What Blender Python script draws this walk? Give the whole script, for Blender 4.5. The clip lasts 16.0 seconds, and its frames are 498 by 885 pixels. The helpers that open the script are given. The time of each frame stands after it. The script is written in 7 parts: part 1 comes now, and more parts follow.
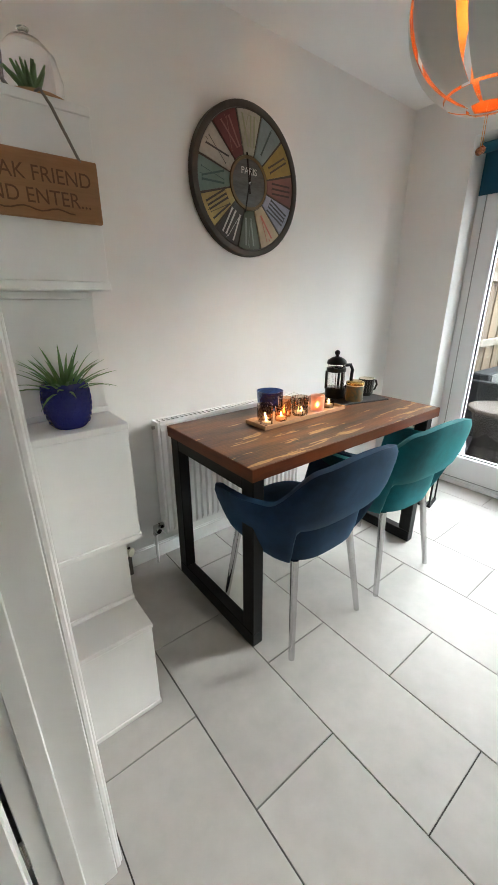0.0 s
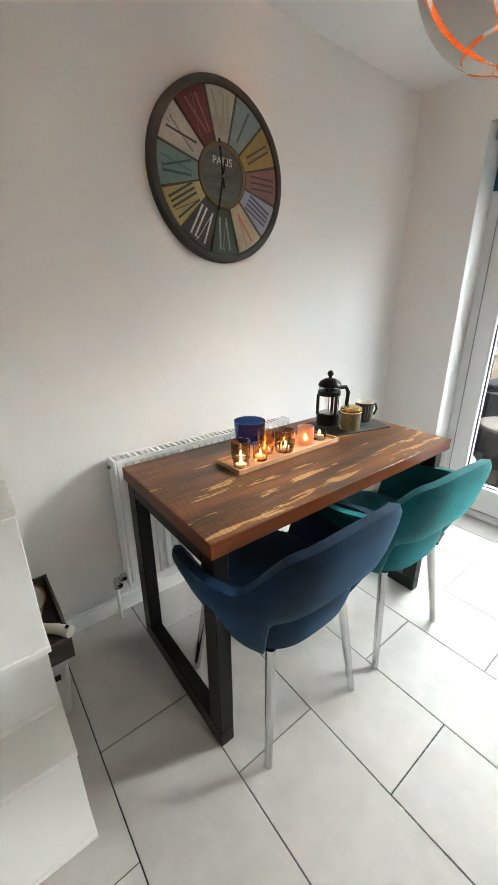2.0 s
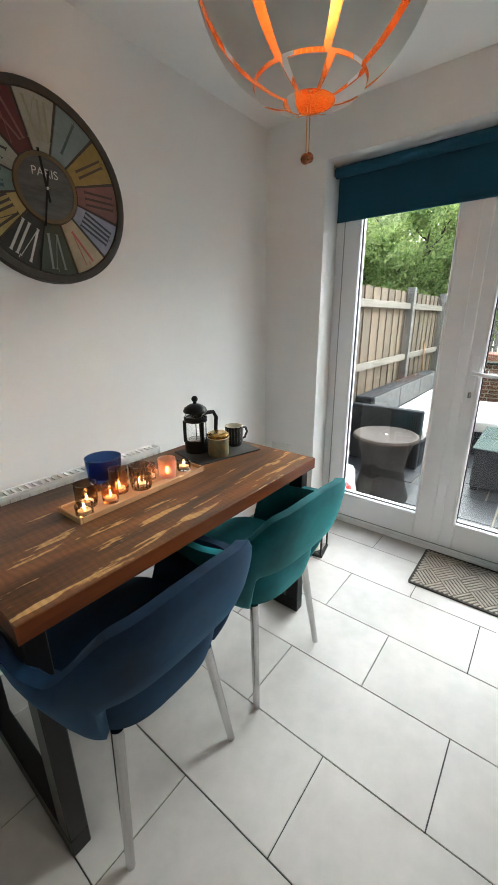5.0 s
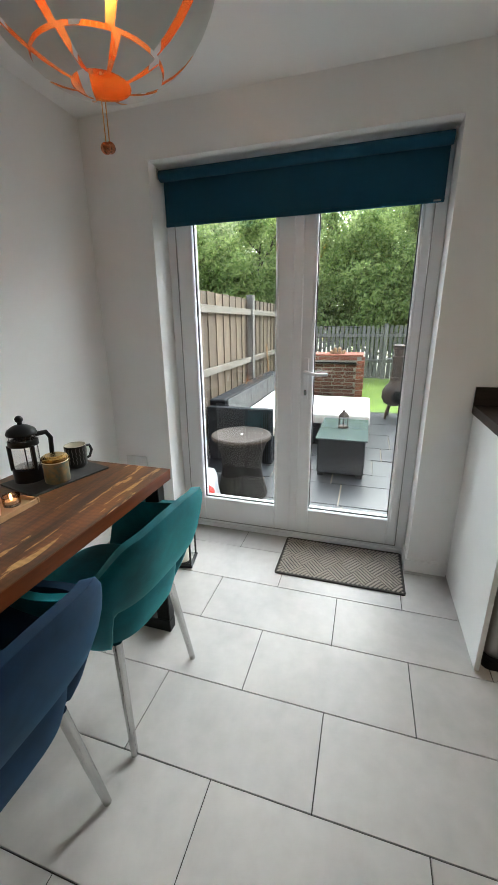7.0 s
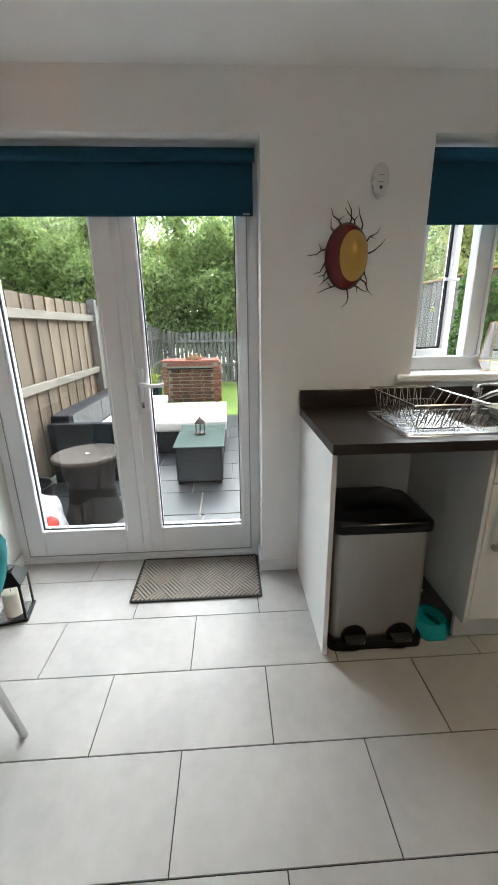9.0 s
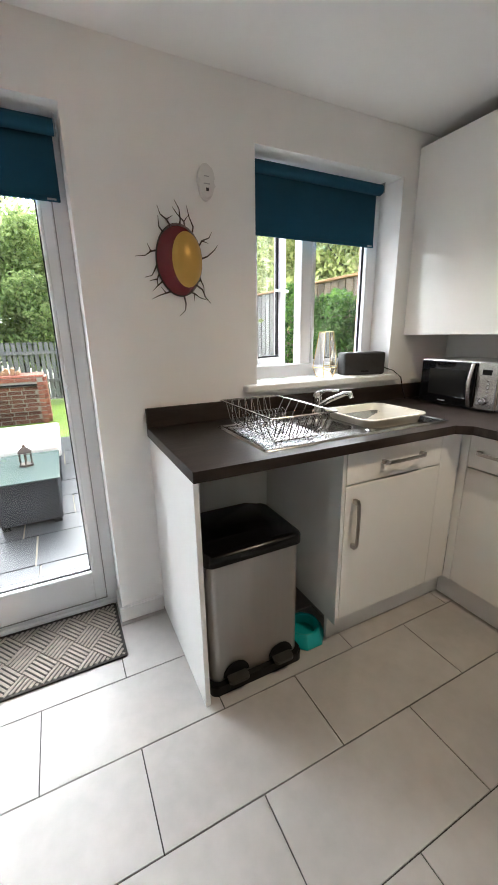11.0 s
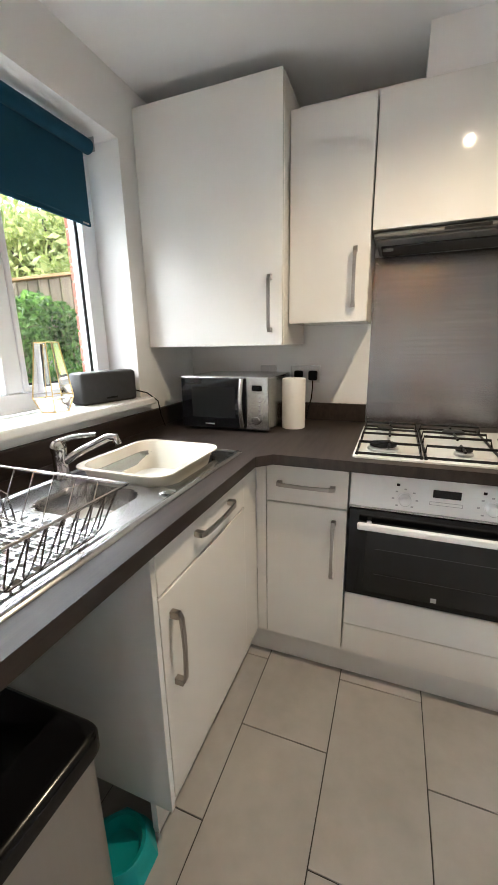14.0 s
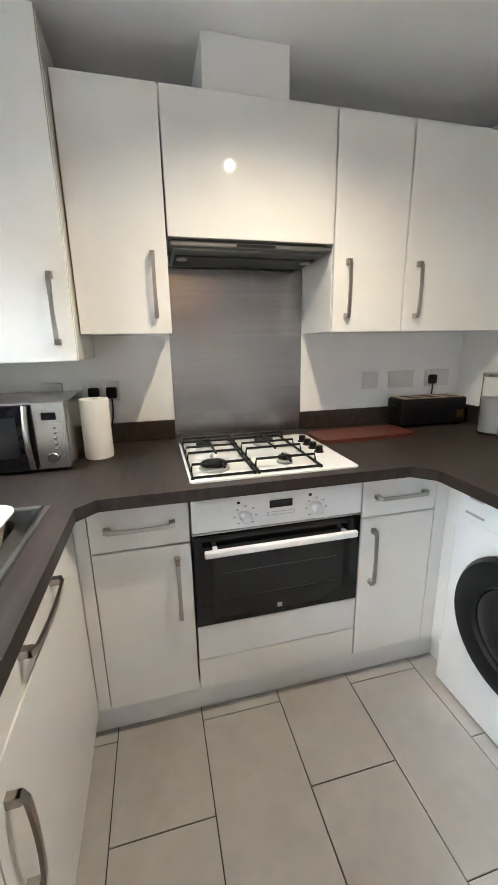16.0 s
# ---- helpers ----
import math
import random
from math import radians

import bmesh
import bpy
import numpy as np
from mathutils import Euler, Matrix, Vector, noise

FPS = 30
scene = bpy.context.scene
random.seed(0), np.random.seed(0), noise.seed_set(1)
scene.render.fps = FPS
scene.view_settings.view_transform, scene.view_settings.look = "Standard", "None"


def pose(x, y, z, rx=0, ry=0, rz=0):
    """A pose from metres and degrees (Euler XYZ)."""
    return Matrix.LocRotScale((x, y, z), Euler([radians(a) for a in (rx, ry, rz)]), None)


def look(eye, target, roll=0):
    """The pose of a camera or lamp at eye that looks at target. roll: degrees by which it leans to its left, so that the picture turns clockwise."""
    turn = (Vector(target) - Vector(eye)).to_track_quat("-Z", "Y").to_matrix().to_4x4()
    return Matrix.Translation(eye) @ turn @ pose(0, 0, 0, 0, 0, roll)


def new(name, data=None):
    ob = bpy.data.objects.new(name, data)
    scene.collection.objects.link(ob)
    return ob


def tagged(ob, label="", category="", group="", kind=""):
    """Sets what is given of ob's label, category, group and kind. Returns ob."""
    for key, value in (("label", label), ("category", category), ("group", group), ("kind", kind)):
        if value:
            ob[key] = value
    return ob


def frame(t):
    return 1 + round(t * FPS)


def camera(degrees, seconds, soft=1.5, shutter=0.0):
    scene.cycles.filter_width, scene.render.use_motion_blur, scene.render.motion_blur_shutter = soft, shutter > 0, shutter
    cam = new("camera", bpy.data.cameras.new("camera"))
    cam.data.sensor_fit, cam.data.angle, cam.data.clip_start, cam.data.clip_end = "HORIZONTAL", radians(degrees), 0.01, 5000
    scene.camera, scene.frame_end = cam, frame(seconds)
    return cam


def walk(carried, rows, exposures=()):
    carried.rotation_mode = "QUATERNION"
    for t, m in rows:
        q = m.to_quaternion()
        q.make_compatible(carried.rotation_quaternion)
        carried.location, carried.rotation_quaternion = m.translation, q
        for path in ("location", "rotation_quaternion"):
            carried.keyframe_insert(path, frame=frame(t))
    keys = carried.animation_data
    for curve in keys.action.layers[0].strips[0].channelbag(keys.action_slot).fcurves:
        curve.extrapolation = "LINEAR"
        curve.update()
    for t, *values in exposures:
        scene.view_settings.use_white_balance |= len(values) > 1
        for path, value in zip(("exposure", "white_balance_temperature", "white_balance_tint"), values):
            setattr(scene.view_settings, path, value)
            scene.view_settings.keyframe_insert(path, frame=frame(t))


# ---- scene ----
cam = camera(66.9, 16.0)
PATH = [
    (0, (-1.886, 1.067, 1.239), (-0.729, 2.54, 0.539), -0.2),
    (0.5, (-1.823, 1.123, 1.245), (-0.672, 2.602, 0.548), -0.4),
    (1, (-1.749, 1.182, 1.258), (-0.599, 2.664, 0.565), -0.4),
    (1.5, (-1.678, 1.227, 1.274), (-0.53, 2.71, 0.577), -0.4),
    (2, (-1.608, 1.246, 1.288), (-0.46, 2.729, 0.592), -0.4),
    (2.5, (-1.557, 1.244, 1.306), (-0.41, 2.729, 0.613), -0.4),
    (3, (-1.512, 1.24, 1.308), (-0.35, 2.719, 0.628), -0.2),
    (5.5, (-1.368, 1.175, 1.311), (0.222, 2.222, 0.699), -0.6),
    (6, (-1.344, 1.174, 1.312), (0.335, 2.074, 0.702), -0.7),
    (6.5, (-1.322, 1.165, 1.316), (0.434, 1.904, 0.707), -0.8),
    (7, (-1.313, 1.164, 1.31), (0.51, 1.726, 0.709), -0.7),
    (7.5, (-1.304, 1.136, 1.317), (0.56, 1.54, 0.714), -0.9),
    (8, (-1.285, 1.091, 1.32), (0.606, 1.344, 0.721), -1.0),
    (8.5, (-1.251, 1.062, 1.317), (0.657, 1.143, 0.726), -0.9),
    (9, (-1.201, 1.021, 1.324), (0.709, 0.927, 0.739), -0.9),
    (11.5, (-0.935, 0.965, 1.324), (0.681, -0.083, 0.786), -1.0),
    (12, (-0.857, 0.888, 1.333), (0.622, -0.353, 0.81), -1.1),
    (12.5, (-0.764, 0.838, 1.331), (0.538, -0.592, 0.822), -1.0),
    (13, (-0.622, 0.797, 1.325), (0.494, -0.785, 0.821), -0.8),
    (13.5, (-0.499, 0.753, 1.32), (0.401, -0.962, 0.822), -0.9),
    (14, (-0.419, 0.668, 1.309), (0.275, -1.14, 0.81), -1.0),
    (14.5, (-0.353, 0.582, 1.316), (0.076, -1.309, 0.825), -1.0),
    (15, (-0.294, 0.53, 1.331), (-0.147, -1.401, 0.831), -1.0),
    (15.5, (-0.227, 0.5, 1.338), (-0.394, -1.43, 0.839), -0.9),
    (16, (-0.223, 0.505, 1.35), (-0.687, -1.375, 0.847), -1.0),
]
walk(cam, [(t, look(eye, target, roll)) for t, eye, target, roll in PATH], exposures=((0, 3.3, 5950, 2), (3, 3.5, 5950, 1), (5.5, 2.75, 5950, 2), (7, 2.6, 5900, 2), (9, 2.75, 5900, 3), (11.5, 3.4, 5950, 7), (13, 3.6, 5950, 7), (14, 3.6, 5950, 6), (15.4, 3.8, 5850, 5), (16, 3.8, 5600, 4)))

# ---- daylight: overcast sky through the doors and the window ----
world = bpy.data.worlds.new("sky")
scene.world = world
world.use_nodes = True
wn = world.node_tree.nodes
sky = wn.new("ShaderNodeTexSky")
sky.sky_type, sky.sun_disc = "NISHITA", False
sky.sun_elevation, sky.sun_rotation = radians(16), radians(101)
sky.air_density, sky.dust_density, sky.ozone_density = 1.0, 6.0, 1.0
soft_sky = wn.new("ShaderNodeHueSaturation")
soft_sky.inputs["Saturation"].default_value = 0.35
world.node_tree.links.new(sky.outputs[0], soft_sky.inputs["Color"])
world.node_tree.links.new(soft_sky.outputs[0], wn["Background"].inputs["Color"])
wn["Background"].inputs["Strength"].default_value = 0.15


def lamp(name, kind, energy, color, place, target=None, **more):
    data = bpy.data.lights.new(name, kind)
    data.energy, data.color = energy, color
    for key, value in more.items():
        if key == "radius":
            data.shadow_soft_size = value
        elif key == "angle":
            data.angle = value
        elif key == "spot":
            data.spot_size, data.spot_blend = value
    ob = new(name, data)
    ob.matrix_world = look(place, target) if target else Matrix.Translation(place)
    return ob


lamp("sun", "SUN", 3.5, (1.0, 0.98, 0.96), (9, -0.8, 3.2), (0.0, 1.0, 0.5), angle=radians(115))
lamp("pendant_bulb_light", "POINT", 0.35, (1.0, 0.70, 0.42), (-0.56, 1.68, 2.02), radius=0.03)
lamp("kitchen_bulb_light", "SPOT", 4.5, (1.0, 0.76, 0.50), (-0.665, -0.27, 2.205), (-0.665, -0.2701, 0.0), radius=0.012, spot=(radians(156), 0.9))

# ---- materials ----
def material(name, color, rough=0.5, metal=0.0, vary=0.0, scale=8.0, bump=0.0, bump_scale=60.0, stretch=(1, 1, 1),
             second=None, spec=0.5, coat=0.0, sheen=0.0, per_object=0.0, rough_vary=0.0):
    """A surface with colour that varies at two scales, fine relief and, if wanted, a shade of its own for each piece."""
    m = bpy.data.materials.new(name)
    m.use_nodes = True
    n, l = m.node_tree.nodes, m.node_tree.links
    p = n["Principled BSDF"]
    p.inputs["Roughness"].default_value, p.inputs["Metallic"].default_value = rough, metal
    p.inputs["Specular IOR Level"].default_value = spec
    p.inputs["Coat Weight"].default_value = coat
    p.inputs["Coat Roughness"].default_value = 0.08
    p.inputs["Sheen Weight"].default_value = sheen
    p.inputs["Sheen Roughness"].default_value = 0.4
    p.inputs["Base Color"].default_value = (*color, 1)
    where = n.new("ShaderNodeTexCoord")
    turn = n.new("ShaderNodeMapping")
    turn.inputs["Scale"].default_value = stretch
    place = n.new("ShaderNodeNewGeometry").outputs["Position"] if per_object else where.outputs["Object"]
    l.new(place, turn.inputs["Vector"])
    last = None
    if vary or second:
        coarse, fine = n.new("ShaderNodeTexNoise"), n.new("ShaderNodeTexNoise")
        coarse.inputs["Scale"].default_value, fine.inputs["Scale"].default_value = scale, scale * 7.3
        coarse.inputs["Detail"].default_value = fine.inputs["Detail"].default_value = 5
        l.new(turn.outputs[0], coarse.inputs["Vector"]), l.new(turn.outputs[0], fine.inputs["Vector"])
        both = n.new("ShaderNodeMath")
        both.operation = "MULTIPLY_ADD"
        both.inputs[1].default_value = 0.35
        l.new(fine.outputs["Fac"], both.inputs[0]), l.new(coarse.outputs["Fac"], both.inputs[2])
        ramp = n.new("ShaderNodeValToRGB")
        ramp.color_ramp.elements[0].position, ramp.color_ramp.elements[1].position = 0.45, 0.9
        dark = [c * (1 - vary) for c in color] if second is None else second
        ramp.color_ramp.elements[0].color, ramp.color_ramp.elements[1].color = (*dark, 1), (*color, 1)
        l.new(both.outputs[0], ramp.inputs["Fac"])
        last = ramp.outputs["Color"]
        if rough_vary:
            r = n.new("ShaderNodeMapRange")
            r.inputs["From Min"].default_value, r.inputs["From Max"].default_value = 0.4, 0.95
            r.inputs["To Min"].default_value, r.inputs["To Max"].default_value = rough - rough_vary, rough + rough_vary
            l.new(both.outputs[0], r.inputs["Value"]), l.new(r.outputs[0], p.inputs["Roughness"])
    if per_object:
        info, hsv, mr = n.new("ShaderNodeObjectInfo"), n.new("ShaderNodeHueSaturation"), n.new("ShaderNodeMapRange")
        mr.inputs["To Min"].default_value, mr.inputs["To Max"].default_value = 1 - per_object, 1 + per_object
        l.new(info.outputs["Random"], mr.inputs["Value"]), l.new(mr.outputs[0], hsv.inputs["Value"])
        hsv.inputs["Color"].default_value = (*color, 1)
        if last:
            l.new(last, hsv.inputs["Color"])
        last = hsv.outputs["Color"]
    if last:
        l.new(last, p.inputs["Base Color"])
    if bump:
        grain, relief = n.new("ShaderNodeTexNoise"), n.new("ShaderNodeBump")
        grain.inputs["Scale"].default_value, grain.inputs["Detail"].default_value = bump_scale, 4
        relief.inputs["Strength"].default_value, relief.inputs["Distance"].default_value = bump, 0.002
        l.new(turn.outputs[0], grain.inputs["Vector"])
        l.new(grain.outputs["Fac"], relief.inputs["Height"]), l.new(relief.outputs[0], p.inputs["Normal"])
    return m


def glass(name, color=(1, 1, 1), rough=0.0, ior=1.45):
    m = material(name, color, rough)
    p = m.node_tree.nodes["Principled BSDF"]
    p.inputs["Transmission Weight"].default_value, p.inputs["IOR"].default_value = 1.0, ior
    return m


def glow(name, color, strength):
    m = material(name, color, 0.5)
    p = m.node_tree.nodes["Principled BSDF"]
    p.inputs["Emission Color"].default_value, p.inputs["Emission Strength"].default_value = (*color, 1), strength
    return m


def weave(name, color, size):
    """Woven strips: two crossing waves raise the surface."""
    m = material(name, color, 0.6, vary=0.35, scale=14, spec=0.1)
    n, l = m.node_tree.nodes, m.node_tree.links
    where, relief = n.new("ShaderNodeTexCoord"), n.new("ShaderNodeBump")
    relief.inputs["Strength"].default_value, relief.inputs["Distance"].default_value = 0.9, 0.008
    check = n.new("ShaderNodeTexBrick")
    check.inputs["Scale"].default_value = size
    check.inputs["Mortar Size"].default_value = 0.06
    check.inputs["Color1"].default_value, check.inputs["Color2"].default_value = (1, 1, 1, 1), (0.6, 0.6, 0.6, 1)
    check.inputs["Mortar"].default_value = (0, 0, 0, 1)
    turn = n.new("ShaderNodeMapping")
    turn.inputs["Rotation"].default_value = (radians(90), 0, radians(40))
    l.new(where.outputs["Object"], turn.inputs["Vector"]), l.new(turn.outputs[0], check.inputs["Vector"])
    l.new(check.outputs["Color"], relief.inputs["Height"])
    l.new(relief.outputs[0], n["Principled BSDF"].inputs["Normal"])
    return m


WALL = material("wall_paint", (0.87, 0.865, 0.855), 0.75, vary=0.035, scale=1.3, bump=0.12, bump_scale=160)
CEILING = material("ceiling_paint", (0.89, 0.89, 0.885), 0.85, vary=0.03, scale=1.1, bump=0.1, bump_scale=140)
GLOSS_WHITE = material("white_gloss_paint", (0.86, 0.86, 0.855), 0.35, vary=0.03, scale=5, bump=0.04, bump_scale=40)
UPVC = material("white_upvc", (0.86, 0.87, 0.89), 0.3, vary=0.025, scale=4)
SEAL = material("black_rubber_seal", (0.015, 0.015, 0.016), 0.6)
PANE = glass("clear_glass")
TILE = material("floor_tile", (0.52, 0.50, 0.48), 0.40, vary=0.24, scale=2.6, bump=0.05, bump_scale=22, per_object=0.03, rough_vary=0.06, spec=0.4)
GROUT = material("dark_grout", (0.05, 0.047, 0.044), 0.9, vary=0.3, scale=30)
CABINET = material("cream_gloss_lacquer", (0.84, 0.825, 0.79), 0.07, vary=0.02, scale=1.5)
PLINTH = material("white_plinth_board", (0.78, 0.775, 0.76), 0.4, vary=0.04, scale=6)
CARCASS = material("white_carcass_board", (0.76, 0.76, 0.75), 0.45, vary=0.03, scale=6)
WORKTOP = material("dark_laminate_worktop", (0.040, 0.029, 0.024), 0.45, spec=0.3, second=(0.018, 0.013, 0.011), scale=3.0, stretch=(16, 1.2, 8), bump=0.07, bump_scale=70)
STEEL = material("brushed_steel", (0.58, 0.57, 0.55), 0.26, metal=1.0, vary=0.15, scale=4, stretch=(1, 1, 30), bump=0.03, bump_scale=50)
BIN_STEEL = material("brushed_bin_steel", (0.43, 0.42, 0.41), 0.38, metal=1.0, vary=0.05, scale=3, stretch=(1, 14, 1), bump=0.015, bump_scale=60)
SPLASH = material("brushed_splashback_steel", (0.43, 0.43, 0.44), 0.27, metal=1.0, vary=0.2, scale=2, stretch=(0.6, 1, 40), bump=0.016, bump_scale=30)
SINK = material("sink_steel", (0.42, 0.42, 0.42), 0.24, metal=1.0, vary=0.12, scale=9, bump=0.015, bump_scale=60)
RACK_WIRE = material("dull_rack_wire", (0.50, 0.49, 0.48), 0.22, metal=1.0)
CHROME = material("chrome", (0.56, 0.56, 0.56), 0.12, metal=1.0)
NICKEL = material("satin_nickel", (0.44, 0.41, 0.38), 0.32, metal=1.0, vary=0.06, scale=20)
BLACK = material("black_plastic", (0.007, 0.007, 0.008), 0.34, vary=0.2, scale=10, spec=0.2)
BLACK_METAL = material("black_powder_coat", (0.008, 0.008, 0.009), 0.42, vary=0.25, scale=8, spec=0.25, bump=0.05, bump_scale=200)
BLACK_GLASS = material("black_oven_glass", (0.004, 0.004, 0.005), 0.06, spec=0.35)
WINDOW_DARK = material("dark_inner_glass", (0.014, 0.014, 0.014), 0.09, spec=0.4)
ENAMEL = material("white_enamel", (0.82, 0.82, 0.81), 0.15, vary=0.02, scale=6)
GREY_PLASTIC = material("grey_plastic", (0.38, 0.38, 0.38), 0.4)
DARK_GREY = material("dark_grey_fabric", (0.045, 0.045, 0.047), 0.7, vary=0.2, scale=40, bump=0.2, bump_scale=500)
TEAL_BLIND = material("teal_blind_fabric", (0.001, 0.060, 0.112), 0.85, vary=0.12, scale=12, bump=0.1, bump_scale=600)
TEAL_PLASTIC = material("teal_plastic", (0.01, 0.33, 0.34), 0.35, vary=0.05)
NAVY = material("navy_velvet", (0.004, 0.024, 0.066), 0.75, second=(0.002, 0.010, 0.030), scale=5, bump=0.12, bump_scale=300, sheen=0.32, spec=0.25)
TEAL = material("teal_velvet", (0.001, 0.125, 0.160), 0.72, second=(0.001, 0.060, 0.080), scale=5, bump=0.12, bump_scale=300, sheen=0.4, spec=0.3)
for velvet, tint in ((NAVY, (0.05, 0.20, 0.38, 1)), (TEAL, (0.10, 0.55, 0.55, 1))):
    velvet.node_tree.nodes["Principled BSDF"].inputs["Sheen Tint"].default_value = tint
COPPER = material("copper", (0.90, 0.50, 0.22), 0.24, metal=1.0)
DULL_COPPER = material("dull_copper", (0.48, 0.19, 0.10), 0.22, metal=1.0, vary=0.2, scale=60)
SHADE_WHITE = material("white_shade_plastic", (0.60, 0.585, 0.56), 0.4)
ROPE = material("grey_rope", (0.22, 0.20, 0.18), 0.9, bump=0.4, bump_scale=500)
SIGN_WOOD = material("sign_wood", (0.36, 0.18, 0.075), 0.55, second=(0.26, 0.12, 0.045), scale=4, stretch=(1, 1, 9), bump=0.08, bump_scale=60)
SIGN_INK = material("burnt_lettering", (0.13, 0.055, 0.02), 0.7)
COBALT = material("cobalt_ceramic", (0.018, 0.026, 0.24), 0.25, vary=0.3, scale=10)
SUCCULENT = material("plant_green", (0.15, 0.30, 0.09), 0.45, vary=0.4, scale=25)
PALE_WOOD = material("pale_wood", (0.48, 0.29, 0.15), 0.5, second=(0.38, 0.21, 0.10), scale=5, stretch=(1, 10, 10), bump=0.06, bump_scale=50)
SLATE = material("slate", (0.035, 0.037, 0.04), 0.6, vary=0.3, scale=14, bump=0.3, bump_scale=60)
GOLD = material("gold_lid", (0.62, 0.42, 0.14), 0.25, metal=1.0)
BRASS = material("brass_edge", (0.66, 0.49, 0.22), 0.3, metal=1.0)
WAX = material("white_wax", (0.80, 0.74, 0.62), 0.5)
FLAME = glow("candle_flame", (1.0, 0.52, 0.16), 4.5)
BULB = glow("warm_bulb", (1.0, 0.52, 0.20), 3.0)
SPOT_GLOW = glow("ceiling_spot_glow", (1.0, 0.85, 0.66), 6.0)
SMOKE_GLASS = glass("smoked_glass", (0.58, 0.46, 0.38), 0.05)
AMBER_GLASS = glass("amber_glass", (0.85, 0.50, 0.30), 0.08)
PINK_GLASS = glass("frosted_pink_glass", (0.90, 0.42, 0.30), 0.35)
BLUE_GLASS = glass("blue_glass", (0.04, 0.09, 0.27), 0.03)
MUG = material("black_pattern_mug", (0.02, 0.018, 0.018), 0.3)
CREAM = material("cream_plastic", (0.72, 0.69, 0.61), 0.35, vary=0.03)
PAPER = material("kitchen_paper", (0.86, 0.84, 0.80), 0.9, bump=0.4, bump_scale=150)
MAT_BROWN = material("ribbed_mat", (0.38, 0.335, 0.285), 0.9, vary=0.25, scale=40, bump=0.3, bump_scale=300)
MAT_DARK = material("dark_mat_base", (0.05, 0.045, 0.04), 0.9, vary=0.2, scale=40)
BOARD_RED = material("red_brown_board", (0.12, 0.03, 0.017), 0.35, second=(0.08, 0.022, 0.014), scale=3, stretch=(1, 8, 1))
CRIMSON = material("dark_red_shell", (0.12, 0.007, 0.011), 0.25, vary=0.1, scale=9)
GOLD_PAINT = material("gold_paint", (0.52, 0.31, 0.07), 0.3, metal=0.6, vary=0.1, scale=9)
CRACK = material("dark_crack", (0.05, 0.035, 0.028), 0.8)
SOCKET = material("socket_plastic", (0.70, 0.69, 0.68), 0.35)
# outdoors
FENCE = material("weathered_fence_board", (0.24, 0.18, 0.12), 0.85, second=(0.12, 0.092, 0.066), scale=5, stretch=(9, 9, 0.6), bump=0.25, bump_scale=50, per_object=0.3)
FENCE_GREY = material("grey_fence_paint", (0.27, 0.25, 0.225), 0.85, second=(0.18, 0.165, 0.15), scale=5, stretch=(9, 9, 0.7), bump=0.25, bump_scale=50, per_object=0.15)
CAP_WOOD = material("orange_brown_timber", (0.42, 0.24, 0.10), 0.8, vary=0.25, scale=5, stretch=(0.6, 9, 9))
RAIL = material("grey_brown_rail", (0.30, 0.265, 0.22), 0.85, vary=0.35, scale=6, stretch=(0.6, 9, 9), bump=0.25, bump_scale=50)
RATTAN = weave("dark_rattan", (0.036, 0.039, 0.045), 26)
RATTAN_PALE = weave("pale_grey_rattan", (0.22, 0.22, 0.22), 30)
RATTAN_GREY = weave("grey_rattan", (0.022, 0.019, 0.018), 32)
CUSHION = material("white_cushion", (0.80, 0.78, 0.73), 0.9, vary=0.06, scale=8, bump=0.2, bump_scale=200)
FROST_TOP = material("pale_glass_top", (0.10, 0.13, 0.125), 0.12, vary=0.1, scale=6)
PAVING = material("slate_paving", (0.060, 0.063, 0.069), 0.42, spec=0.35, second=(0.018, 0.020, 0.023), scale=2.6, bump=0.35, bump_scale=14, per_object=0.25)
JOINT = material("sand_joint", (0.33, 0.28, 0.21), 0.95, vary=0.2, scale=20)
GRASS = material("grass", (0.28, 0.40, 0.045), 0.85, second=(0.13, 0.23, 0.035), scale=4, bump=0.8, bump_scale=60)
EARTH = material("far_ground", (0.07, 0.085, 0.04), 0.95, vary=0.4, scale=0.6)
BRICK = material("red_brick", (0.43, 0.16, 0.105), 0.85, second=(0.30, 0.10, 0.068), scale=14, bump=0.4, bump_scale=70, per_object=0.25)
MORTAR = material("mortar", (0.42, 0.39, 0.34), 0.95, vary=0.2, scale=30)
CAST = material("rusty_cast_iron", (0.055, 0.046, 0.042), 0.7, second=(0.095, 0.055, 0.035), scale=7, bump=0.4, bump_scale=60)
BARK = material("bark", (0.10, 0.08, 0.06), 0.95, vary=0.4, scale=9, stretch=(4, 4, 1), bump=0.6, bump_scale=30)


